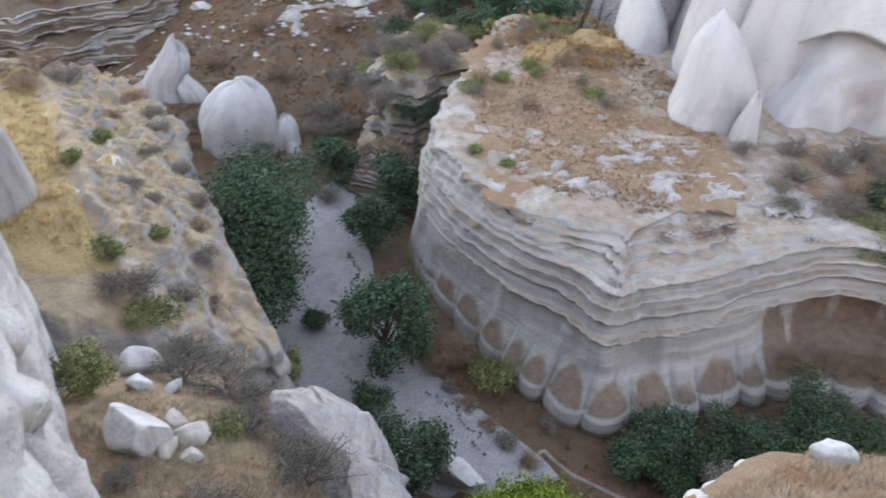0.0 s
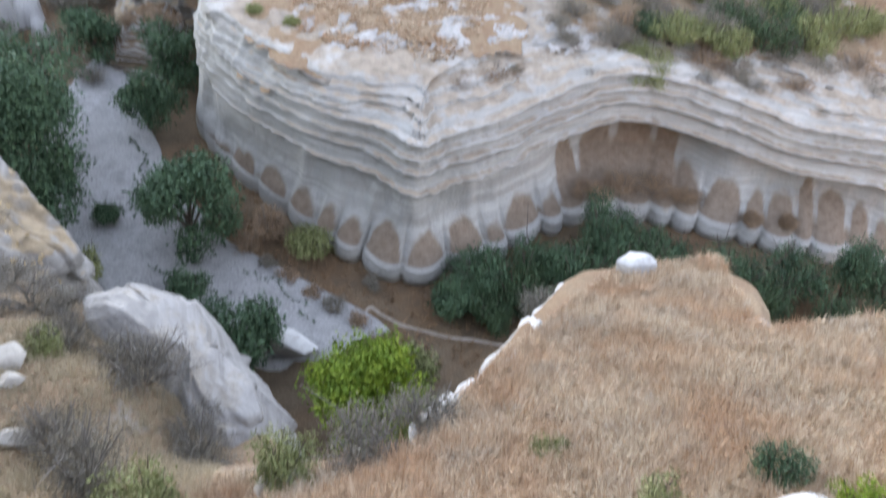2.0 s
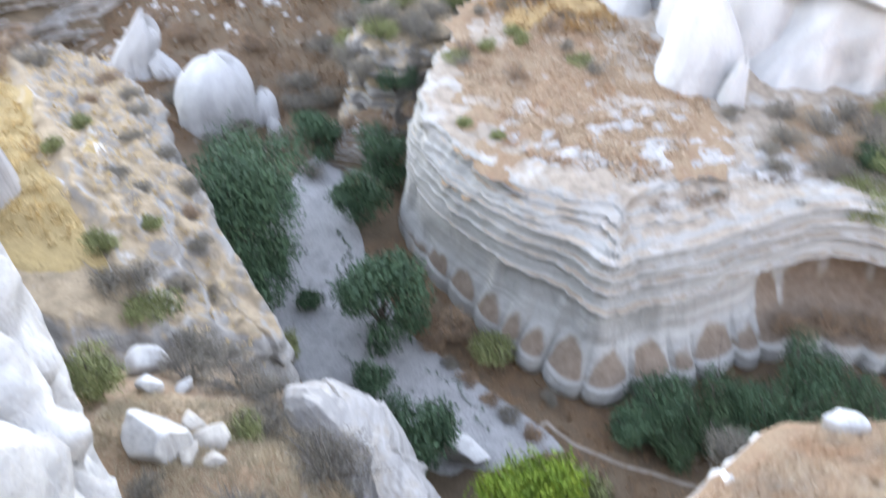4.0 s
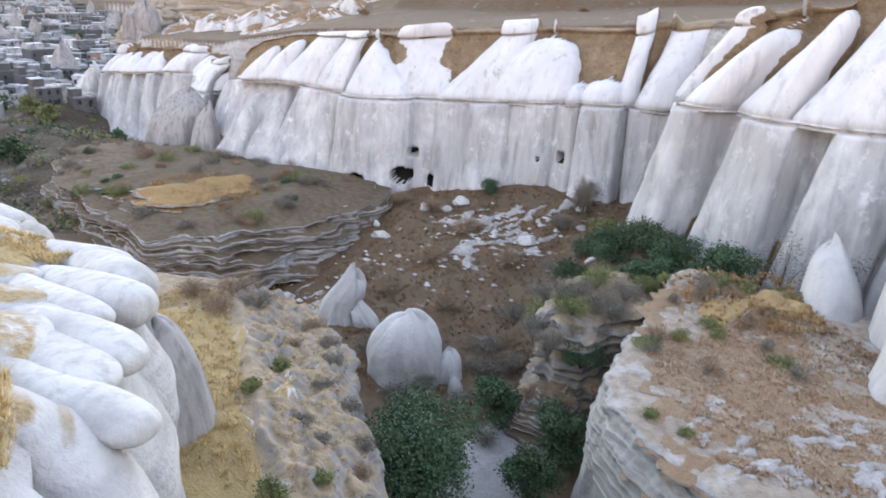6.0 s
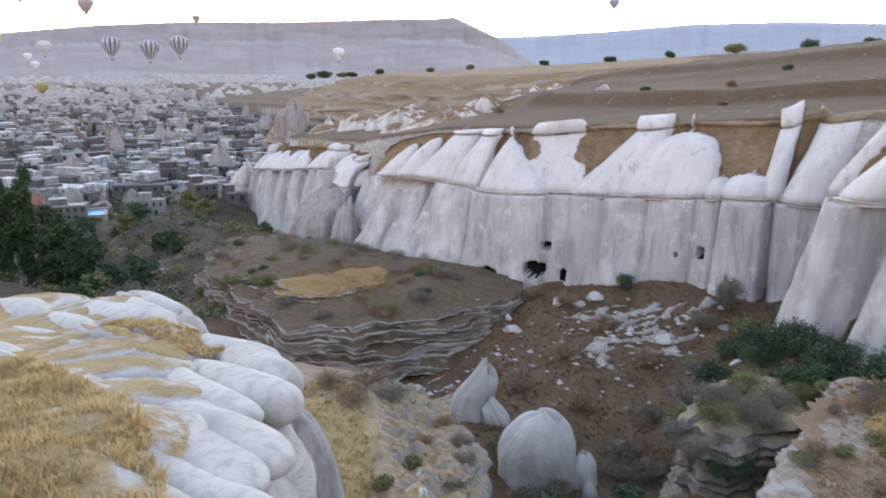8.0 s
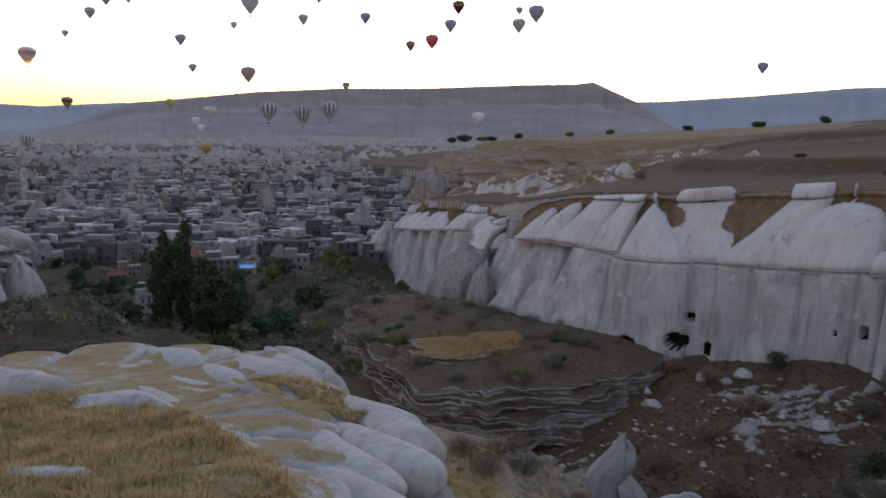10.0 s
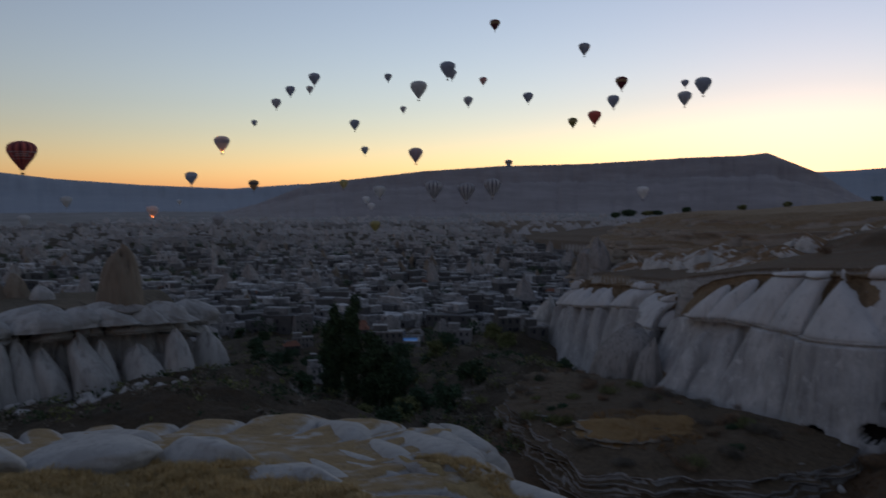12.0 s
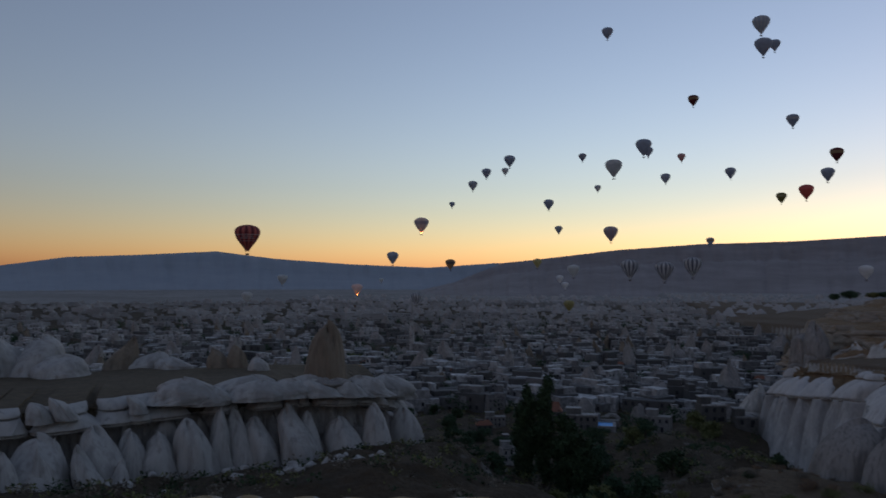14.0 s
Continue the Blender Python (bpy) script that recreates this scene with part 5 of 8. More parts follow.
def boulder(x, y, z, w, d, h, yaw, seed, label="pale tuff boulder half sunk in dry grass", mat=None, lump=0.14, group="loose boulders"):
    """A blunt, facetted stone."""
    rng = np.random.default_rng(seed)
    bm = bmesh.new()
    bmesh.ops.create_icosphere(bm, subdivisions=4, radius=1)
    cuts = rng.normal(size=(11, 3))
    cuts /= np.linalg.norm(cuts, axis=1)[:, None]
    for v in bm.verts:
        p = np.array(v.co)
        for c in cuts:
            over = p @ c - 0.56
            if over > 0:
                p = p - c * over * 0.93
        k = 1 + lump * 0.5 * noise.noise(Vector(p * 1.4) + Vector((seed, 0, 0))) + lump * 0.25 * noise.noise(Vector(p * 4) + Vector((0, seed, 0)))
        v.co = Vector((p[0] * w / 2 * k * 1.2, p[1] * d / 2 * k * 1.2, p[2] * h / 2 * k * 1.2))
    me = bpy.data.meshes.new("boulder")
    bm.to_mesh(me), bm.free()
    me.materials.append(mat or TUFF)
    me.polygons.foreach_set("use_smooth", [True] * len(me.polygons))
    ob = new("boulder", me)
    ob.matrix_world = pose(x, y, z, 0, 0, yaw)
    return tagged(ob, label, "rock", group)


# low white humps in the grass
for k, (x, y, w, d, up) in enumerate([(-14.2, 5.2, 1.5, 1.2, 0.0), (-31.5, 9.6, 6.0, 3.4, 0.1), (-29.5, 13.0, 5.0, 2.6, 0.0), (-34.0, 5.0, 6.5, 3.5, 0.1), (-22.5, 5.4, 3.6, 1.6, -0.2), (-19, 9.2, 3.4, 1.5, -0.2), (-25.5, 14.5, 4.6, 1.8, -0.1)]):
    boulder(x, y, float(near_top(np.array([x]), np.array([y]))[0]) + up, w, d, 1.4, 35, 460 + k, "low smooth white tuff hump in yellow grass", None, 0.2, "white humps of the near hill")
cliff_rock(-23.0, 26.6, -24, 5.0, 5.0, 10.6, 0.1, 0.7, 0, 203, "grey tuff cone beside the white folds", 2.2, 0.08, 0.08, mat=GREY, name="tuff_cone", group="")

# ravine trees
for k, (x, y, h, r, n) in enumerate([(-13.4, 34.0, 9.0, 4.4, 11000), (-14.8, 38.5, 8.5, 3.8, 8000), (-5.6, 31.2, 5.6, 2.7, 7000), (-8.5, 41.5, 4.2, 2.0, 3500), (-7.2, 46, 4.0, 2.4, 3500), (-12.5, 49.5, 3.6, 2.2, 3000), (-12.4, 31.0, 6.5, 3.0, 7000)]):
    tree(x, y, -30, h, r, LEAF, "dark green broadleaf tree on the ravine floor", 5 + k, n, 0.26, "tree", 0.35, 0.1, "ravine trees")
tree(1.9, 18.4, -29.3, 4.9, 2.8, LIME, "yellow-green broadleaf tree in the ravine", 61, 9000, 0.22, "tree", 0.3, 0.1)
tree(-2.9, 22.6, -30, 4.6, 1.9, LEAF, "dark green tree at the ravine edge", 62, 5000, 0.22, "tree", 0.25, 0.1, "ravine trees")
for k, (x, y, z, w, h, mat, n) in enumerate([(-9.8, 33.2, -30, 1.8, 1.3, LEAF, 1200), (-5.5, 27.3, -30, 2.6, 1.8, LEAF, 1800), (-10.2, 28.6, -30, 2.2, 2.6, OLIVE, 1800), (-1.7, 31.5, -30, 3.0, 2.2, RUST, 2000), (0.5, 30.0, -29.6, 3.0, 1.6, OLIVE, 1500),
                                             (9.4, 27.0, -30, 4.4, 2.6, LEAF, 3600), (13, 27.5, -30, 4.6, 3.0, LEAF, 3600), (16.5, 29, -30, 5.0, 4.2, LEAF, 4500), (19.5, 27.5, -30, 4.6, 3.0, LEAF, 3000), (11.4, 23.6, -29, 2.8, 2.4, HEATH, 2600), (23, 26, -30, 5, 3.4, LEAF, 3000), (29, 24.5, -30, 4, 6, LEAF, 4000), (4.5, 21.5, -29.5, 3.4, 2.0, OLIVE, 2000), (3.0, 18.0, -27.5, 3.0, 2.0, HEATH, 2200)]):
    shrub(x, y, z, w, h, mat, "leafy shrub at the foot of the tuff cliff", 100 + k, n, 0.2, name="shrub", group="ravine shrubs")
# shrubs and stones on the slope below the viewpoint
for k, (x, y, w, h, mat, n, size, label) in enumerate([
        (-3.4, 7.6, 2.2, 1.7, OLIVE, 3600, 0.10, "grey-green shrub among dry grass"), (-4.9, 9.0, 2.8, 1.8, HEATH, 4200, 0.10, "bare grey-brown shrub among dry grass"), (-5.9, 10.6, 2.4, 1.4, HEATH, 3000, 0.10, "bare grey-brown shrub among dry grass"),
        (-4.6, 13.6, 3.0, 1.6, HEATH, 4200, 0.11, "dark grey thorny shrub beside the rock"), (-3.1, 11.6, 2.6, 1.3, HEATH, 3600, 0.11, "dark grey thorny shrub beside the rock"), (-1.0, 8.2, 1.7, 1.4, OLIVE, 3000, 0.09, "pale green shrub in front of the ravine"),
        (0.4, 8.4, 2.2, 1.2, HEATH, 3200, 0.10, "grey-green shrub at the brow of the slope"), (1.9, 9.3, 2.4, 1.0, HEATH, 3000, 0.10, "grey-green shrub at the brow of the slope"), (1.15, 5.3, 0.85, 0.6, HEATH, 1800, 0.07, "small dark shrub in dry grass"),
        (7.4, 6.0, 1.2, 1.0, LEAF, 1500, 0.08, "small dark green shrub in dry grass"), (8.0, 5.0, 1.0, 0.7, LIME, 900, 0.08, "small yellow-green shrub beside a slab"), (4.75, 5.5, 1.0, 1.2, OLIVE, 700, 0.08, "thin green sapling in dry grass"),
        (-0.3, 4.4, 1.2, 0.5, OLIVE, 1600, 0.08, "low light green plant in dry grass"), (3.9, 7.4, 0.9, 0.3, OLIVE, 700, 0.08, "low green plant in dry grass"), (-6.9, 14.2, 1.5, 0.9, OLIVE, 1000, 0.10, "yellow-green herb beside grey scrub"),
        (-11.8, 15.6, 2.6, 1.9, OLIVE, 3800, 0.12, "bright green tamarisk-like shrub"), (-8.2, 17.2, 3.2, 1.1, HEATH, 2600, 0.11, "dark low scrub between stones"), (-10.0, 17.6, 2.6, 1.0, HEATH, 2400, 0.11, "dark low scrub between stones"), (-8.6, 11.4, 1.4, 0.7, HEATH, 1300, 0.09, "dark low scrub between stones"), (-10.8, 20.2, 2.6, 1.2, HEATH, 2800, 0.11, "dark low scrub between stones"), (-9.6, 19.4, 2.4, 1.2, HEATH, 2600, 0.11, "dark low scrub between stones"), (-7.2, 16.6, 2.2, 1.2, HEATH, 2600, 0.10, "dark low scrub between stones"), (-6.6, 14.8, 2.0, 1.0, HEATH, 2200, 0.10, "dark low scrub between stones"), (-5.4, 16.2, 2.0, 0.9, HEATH, 2200, 0.10, "dark low scrub between stones")]):
    z = float(slope_top(np.array([x]), np.array([y]))[0])
    shrub(x, y, z - 0.1, w, h, mat, label, 200 + k, n, size, 14, "shrub", "shrubs on the near slope")


def creeper(x, y, w, d, n, seed):
    rng = np.random.default_rng(seed)
    blobs = [(x + rng.uniform(-w / 2, w / 2), y + rng.uniform(-d / 2, d / 2)) for _ in range(14)]
    blobs = [(a, b, float(slope_top(np.array([a]), np.array([b]))[0]) + 0.08, 0.28, 0.24, 0.12) for a, b in blobs]
    tagged(new("creeping_plant", leaf_cloud("creeping_plant", blobs, n * 2, 0.06, OLIVE, seed)), "low spread of light green leaves in dry grass", "plant", kind="stuff")


creeper(-0.2, 5.75, 2.6, 0.5, 2600, 301)

for k, (x, y, w, d, h, yaw, up, label) in enumerate([
        (2.55, 5.1, 2.9, 0.9, 0.9, 4, 0.05, "long white tuff slab in dry grass"), (6.6, 4.95, 2.9, 0.9, 0.8, 14, 0.0, "long white tuff slab in dry grass"), (-5.1, 6.9, 1.2, 1.1, 1.3, 30, 0.3, "white tuff boulder beside the outcrop"),
        (-9.0, 13.0, 2.3, 1.5, 1.5, 150, 0.3, "angular white tuff block"), (-10.5, 16.3, 0.9, 0.7, 0.6, 10, 0.2, "small white tuff block"), (-9.6, 16.6, 0.6, 0.5, 0.5, 60, 0.2, "small white tuff block"),
        (-7.6, 13.6, 1.2, 0.8, 0.5, 30, 0.1, "flat pale stone in dry grass"), (-8.0, 12.9, 0.8, 0.6, 0.4, 80, 0.1, "flat pale stone in dry grass"), (-7.3, 12.8, 0.6, 0.5, 0.35, 10, 0.1, "flat pale stone in dry grass"), (-6.7, 10.9, 0.9, 0.6, 0.4, 20, 0.1, "flat pale stone in dry grass"),
        (-8.4, 14.2, 0.9, 0.6, 0.4, 120, 0.1, "flat pale stone in dry grass"), (10.6, 16.9, 1.4, 1.0, 0.9, 10, 0.3, "rounded white stone on the brow of the slope"), (-1.2, 8.0, 1.0, 0.8, 0.7, 10, 0.1, "grey stone under a shrub"),
        (-11.5, 18.2, 1.6, 1.2, 1.6, 40, 0.3, "pale tuff boulder between shrubs"), (-14.5, 20.5, 2.4, 1.6, 1.8, 20, 0.6, "pale tuff boulder between shrubs")]):
    z = float(slope_top(np.array([x]), np.array([y]))[0])
    boulder(x, y, z + up, w, d, h, yaw, 400 + k, label, TAN_STONE if "flat" in label or "grey" in label else None)
boulder(-0.8, 23.6, -29.2, 3.2, 1.8, 1.8, -20, 431, "white tuff block at the end of the stream bed")
for k, (x, y, w, h) in enumerate([(2.5, 10.0, 1.8, 1.6), (3.3, 10.5, 1.5, 1.4), (4.4, 11.6, 1.9, 1.8), (5.6, 12.9, 1.6, 1.5), (6.9, 14.4, 2.0, 1.7), (8.2, 15.9, 1.7, 1.5), (9.2, 17.0, 1.6, 1.3)]):
    boulder(x, y, float(slope_top(np.array([x]), np.array([y]))[0]) - 0.75, w, 1.0, h, 45, 470 + k, "white tuff brow under dry grass", None, 0.3, "white rock on the brow")
# low rust grass under the overhang of the promontory
for k, (x, y, z, w) in enumerate([(16.8, 32.4, -28.2, 3.0), (18.8, 32.8, -28.0, 3.6), (20.8, 32.6, -28.1, 3.4), (22.6, 32.0, -28.4, 2.4), (26.0, 30.0, -28.6, 1.6), (28.0, 29.6, -28.6, 1.6)]):
    shrub(x, y, z - 0.3, w, 1.2, RUST, "bank of rust-brown dry grass under the overhang", 520 + k, 3200, 0.13, 4, "grass_cushion", "grass cushions at the cliff foot")


def over(top, x0, x1, y0, y1, keep=None):
    def sample(rng, n):
        x, y = rng.uniform(x0, x1, n), rng.uniform(y0, y1, n)
        ok = fbm(x / 1.6, y / 1.6, 3, 88) > rng.uniform(-1.3, 0.25, n)
        if keep:
            ok &= keep(x, y)
        x, y = x[ok], y[ok]
        return x, y, top(x, y)
    return sample


grass("dry_grass", "tan and rust dry grass over the slope", 46000, over(slope_top, -3, 14.6, 3.5, 17.3, lambda x, y: (y < np.where(x < 1.5, 8.8, 7.2 + 0.98 * x)) & ~((x > 11.6 + 0.45 * (y - 12)) & (y > 11.6))), 0.32, REDSTRAW, 21, 0.65, 0.022)
grass("dry_grass", "pale dry grass between stones", 16000, over(slope_top, -11, -2.5, 4.0, 16), 0.24, PALESTRAW, 22, 0.7, 0.02)
grass("yellow_grass", "thick yellow dry grass on the hill", 42000, over(turf_top, -31, -8.6, -4, 15.6, lambda x, y: (y < np.interp(-x, [8.9, 10.6, 12.2, 14.2, 16.8, 20.5, 25.5, 31], [5.2, 8.8, 10.2, 11.7, 13.1, 14.1, 15.1, 12.6]) + 0.5 * fbm(x, y, 2, 3))), 0.27, STRAW, 23, 0.8, 0.035)
grass("yellow_grass", "strips of yellow dry grass between white folds", 2600, over(turf_top, -26.2, -18.4, 17.5, 21.5, lambda x, y: np.abs(y - (18.5 - 0.30 * (x + 19))) < 0.7), 0.16, STRAW, 28, 0.9, 0.03)
grass("yellow_grass", "yellow dry grass on the ridge", 5000, over(fin_top, -34, -16, 24, 44, lambda x, y: (x + 16.8) * 0.80 + (y - 26.2) * 0.60 < -0.6), 0.4, STRAW, 24, 0.6, 0.07)
grass("dry_grass", "sparse dry tufts over the weathered ridge", 5200, over(fin_top, -29, -8, 21, 47, lambda x, y: ((x + 16.8) * 0.80 + (y - 26.2) * 0.60 > 0.4) & ((x + 13.5) * 0.84 + (y - 31.6) * 0.54 < -1.6) & (x < -0.6 * y + 4)), 0.22, STRAW, 31, 0.7, 0.05)
grass("dry_grass", "golden dry grass behind the promontory", 1500, over(lambda x, y: pad_top(x, y) + 0.3, -3, 11, 48, 60, lambda x, y: np.hypot((x - 4) / 6, (y - 55) / 5) < 0.85 + 0.4 * fbm(x / 2, y / 2, 3, 14)), 0.34, ORANGE, 34, 0.9, 0.08)
grass("dry_grass", "brown dry grass over the bluff", 3600, over(bluff_z, -80, -42, 70, 94, lambda x, y: np.hypot((x + 61) / 19, (y - 82) / 13) < 1), 0.45, RUST, 35, 0.8, 0.10)
grass("dry_grass", "rust dry grass between stream bed and cliff", 4200, over(ground_z, -6, 24, 22, 40, lambda x, y: (y + 2.2 * fbm(x / 1.5, y / 1.5, 3, 17) > 26.2 - 0.95 * (x - 2)) | (x > 3.0)), 0.35, BROWNSTRAW, 32, 0.8, 0.05)
grass("dry_grass", "tan dry grass on the promontory", 9000, over(pad_top, -3, 14, 35, 56, lambda x, y: np.hypot((x - 5.2) / 7.8, (y - 45) / 9.8) < 0.97 + 0.22 * fbm(x / 2.5, y / 2.5, 3, 4)), 0.24, REDSTRAW, 25, 0.8, 0.06)

grass("dry_grass", "rust dry grass on the ravine slopes", 9000, over(ground_z, -45, 8, 50, 92), 0.45, BROWNSTRAW, 26, 0.8, 0.08)
grass("dry_grass", "orange dry grass on the terrace", 2600, over(bluff_z, -63, -48, 69, 84, lambda x, y: np.hypot((x + 56) / 7, (y - 77) / 6.5) < 1), 0.7, ORANGE, 27, 0.6, 0.10)
def scree(count, x0, x1, y0, y1, seed):
    """White rubble, past counting."""
    rng = np.random.default_rng(seed)
    unit = np.array([(1, 0, 0), (-1, 0, 0), (0, 1, 0), (0, -1, 0), (0, 0, 1), (0, 0, -1)], float)
    tri = np.array([(0, 2, 4), (2, 1, 4), (1, 3, 4), (3, 0, 4), (2, 0, 5), (1, 2, 5), (3, 1, 5), (0, 3, 5)])
    x, y = rng.normal((x0 + x1) / 2, (x1 - x0) / 4, count), rng.normal((y0 + y1) / 2, (y1 - y0) / 4, count)
    z = ground_z(x, y)
    size = rng.uniform(0.08, 0.40, (count, 1, 1)) * rng.uniform(0.6, 1.3, (count, 6, 3))
    v = unit[None] * size * (1.3, 1.0, 0.7) + np.stack([x, y, z + 0.05], -1)[:, None]
    tagged(new("scree", mesh_from("scree", v.reshape(-1, 3), (np.arange(count)[:, None, None] * 6 + tri[None]).reshape(-1, 3), TUFF, False)), "loose white tuff rubble on the ravine slope", "rubble", kind="stuff")


scree(120, -31, -12, 70, 88, 61)
scree(50, -40, -28, 62, 80, 62)


def outcrop(x0, x1, y0, y1, amp, unit, base, mat, label, seed, cut=0.42, step=0.16):
    """Bare rock that breaks in ragged ribs through the ground of height base(x, y)."""
    nx, ny = int((x1 - x0) / step), int((y1 - y0) / step)
    X, Y = np.meshgrid(np.linspace(x0, x1, nx), np.linspace(y0, y1, ny))
    a = math.radians(35)
    U, V = X * math.cos(a) + Y * math.sin(a), -X * math.sin(a) + Y * math.cos(a)
    rib = 1 - np.abs(fbm(U / (unit * 2.2), V / unit, 4, seed)) * 2.2
    spot = fbm(X / (unit * 2.5), Y / (unit * 2.5), 3, seed + 3)
    edge = 1 - np.maximum(np.abs(2 * (X - x0) / (x1 - x0) - 1), np.abs(2 * (Y - y0) / (y1 - y0) - 1)) ** 3
    h = (rib * 0.6 + 0.4 * spot + 0.10 * fbm(X / 0.5, Y / 0.5, 3, seed + 5)) * edge - cut
    z = base(X, Y) + amp * np.clip(h, -0.6, 0.35) + 0.10 * np.maximum(h, 0) * fbm(X / 0.3, Y / 0.3, 2, seed + 6)
    v = np.stack([X, Y, z], -1).reshape(-1, 3)
    f = grid_faces(ny, nx)
    keep = (h.reshape(-1)[f] > -0.12).any(1)
    f = f[keep]
    used_v, f = np.unique(f, return_inverse=True)
    tagged(new("bare_rock", mesh_from("bare_rock", v[used_v], f.reshape(-1, 4), mat)), label, "rock", kind="stuff")


outcrop(-33, -8, 70, 90, 2.2, 1.5, ground_z, RUBBLE, "ribs of bare white rock on the ravine slope", 61, 0.42)
outcrop(-46, -30, 58, 80, 2.0, 1.4, ground_z, RUBBLE, "ribs of bare white rock on the ravine slope", 62, 0.50)
outcrop(-2.5, 20, 34.6, 44, 0.8, 0.9, lambda x, y: promontory_top(x, y) + 0.14, RUBBLE, "bare white rock on the brow of the promontory", 64, 0.55, 0.13)
rng_s = random.Random(5)
for k in range(26):
    x, y = rng_s.uniform(-42, -2), rng_s.uniform(54, 88)
    if math.hypot(x + 21, y - 54) < 7 or math.hypot(x + 29, y - 60) < 5 or math.hypot(x + 8, y - 54) < 5:
        continue
    w = rng_s.uniform(0.5, 2.2)
    boulder(x, y, float(ground_z(np.array([x]), np.array([y]))[0]) + 0.1 * w, w, w * rng_s.uniform(0.6, 1.1), w * rng_s.uniform(0.5, 0.9), rng_s.uniform(0, 180), 1200 + k, "pale tuff stone on the ravine slope", None, 0.3, "stones on the ravine slope")

# scrub on the promontory, ridge and spur
def rest_z(x, y):
    return (-0.7 if x > 0 and y < 36.8 else 0) + max(float(f(np.array([x]), np.array([y]))[0]) for f in ((fin_top,) if x < -12 else (promontory_top,) if y < 51 else (ground_z,)))


for k, (x, y, w, h, mat) in enumerate([(20, 36.4, 4.4, 1.8, OLIVE), (23.4, 36.6, 4.0, 1.8, RUST), (17.6, 36.0, 2.4, 1.2, HEATH), (26, 40, 4.6, 2.0, HEATH), (30, 41, 4.4, 2.0, OLIVE), (16.4, 40, 2.8, 1.5, HEATH), (15.2, 37.4, 1.8, 1.0, HEATH), (20.5, 43, 3.0, 1.5, HEATH), (23.4, 43.8, 3.4, 1.6, OLIVE), (27.6, 44.8, 3.6, 1.8, HEATH), (11.8, 35.6, 1.4, 0.8, HEATH), (33, 36, 4, 1.8, RUST), (34, 43, 4, 2, OLIVE), (38, 45, 4, 2, HEATH), (22, 39.5, 3.6, 1.6, HEATH), (19, 39, 3.0, 1.4, RUST), (28, 36.6, 3.4, 1.6, HEATH), (31, 38.6, 3.6, 1.6, RUST), (25.4, 34.6, 2.4, 1.0, HEATH), (13.6, 42.4, 1.8, 1.0, HEATH), (0.2, 38.6, 1.2, 0.5, OLIVE), (18.2, 37.6, 3.4, 1.8, HEATH), (21.6, 37.8, 4.2, 2.0, OLIVE), (24.4, 38.4, 4.4, 2.2, HEATH), (27.6, 38.6, 4.2, 2.0, RUST), (29.6, 43.4, 4.4, 2.2, HEATH), (25.4, 42.4, 4.0, 2.0, OLIVE), (18.6, 41.6, 3.2, 1.6, HEATH), (32.4, 40.6, 4.4, 2.2, HEATH), (21.4, 41.2, 3.6, 1.8, HEATH), (35.6, 39.4, 4.4, 2.2, OLIVE), (15.0, 38.8, 1.8, 1.0, HEATH), (16.0, 35.6, 2.4, 1.0, HEATH), (19.4, 35.2, 2.8, 1.2, OLIVE), (25.0, 35.6, 3.0, 1.4, HEATH), (28.4, 34.6, 2.8, 1.2, RUST), (33.2, 34.0, 3.0, 1.4, HEATH), (13.4, 36.6, 1.6, 0.8, HEATH), (16.6, 43.0, 2.2, 1.2, HEATH), (30.6, 36.0, 3.4, 1.4, HEATH), (22.4, 35.4, 3.0, 1.2, HEATH), (4.4, 33.8, 1.4, 0.6, HEATH), (8.4, 34.6, 2.6, 0.8, RUST), (10.2, 34.9, 2.8, 0.9, RUST), (11.8, 35.4, 2.2, 0.8, RUST), (1.2, 35.0, 1.4, 0.6, RUST), (7.4, 34.8, 1.2, 0.5, HEATH), (-1.8, 39.4, 1.4, 0.6, OLIVE),
                                       (-21.5, 35, 1.4, 1.2, OLIVE), (-20.8, 31, 1.3, 1.0, OLIVE), (-15.4, 24.0, 1.6, 1.0, OLIVE), (-30, 43.5, 4.4, 1.6, RUST), (-32.5, 42.5, 3.6, 1.4, RUST), (-27.5, 42.5, 3.4, 1.4, HEATH), (-29, 40.5, 3.0, 1.2, RUST), (-19.6, 37.8, 2.0, 0.8, HEATH), (-16.6, 33.6, 1.6, 0.7, HEATH), (-14.2, 30, 1.6, 0.7, HEATH), (-12.6, 26.4, 1.4, 0.7, HEATH), (-17.4, 30.0, 1.3, 0.6, HEATH), (-11.4, 24.2, 1.8, 0.7, HEATH), (-13.4, 22.4, 2.2, 1.0, HEATH), (-12.4, 23.4, 2.0, 0.9, HEATH), (-12.6, 21.2, 2.4, 1.0, OLIVE), (-14.4, 22.0, 2.0, 1.1, HEATH), (-15.6, 28.4, 1.4, 0.6, HEATH), (-18.6, 34.6, 1.6, 0.7, HEATH), (-13.6, 28.2, 1.2, 0.5, RUST), (-21.4, 40.6, 2.0, 0.8, HEATH), (-22.6, 38.4, 1.8, 0.7, RUST), (-14.4, 26.0, 1.3, 0.5, OLIVE), (-23.5, 42.5, 2.4, 0.9, RUST)]):
    shrub(x, y, rest_z(x, y) - 0.15, w, h, mat, "scrub on dry rocky ground", 500 + k, int(300 * w * h) + 500, 0.15, 8, "shrub", "scrub on the rocks")
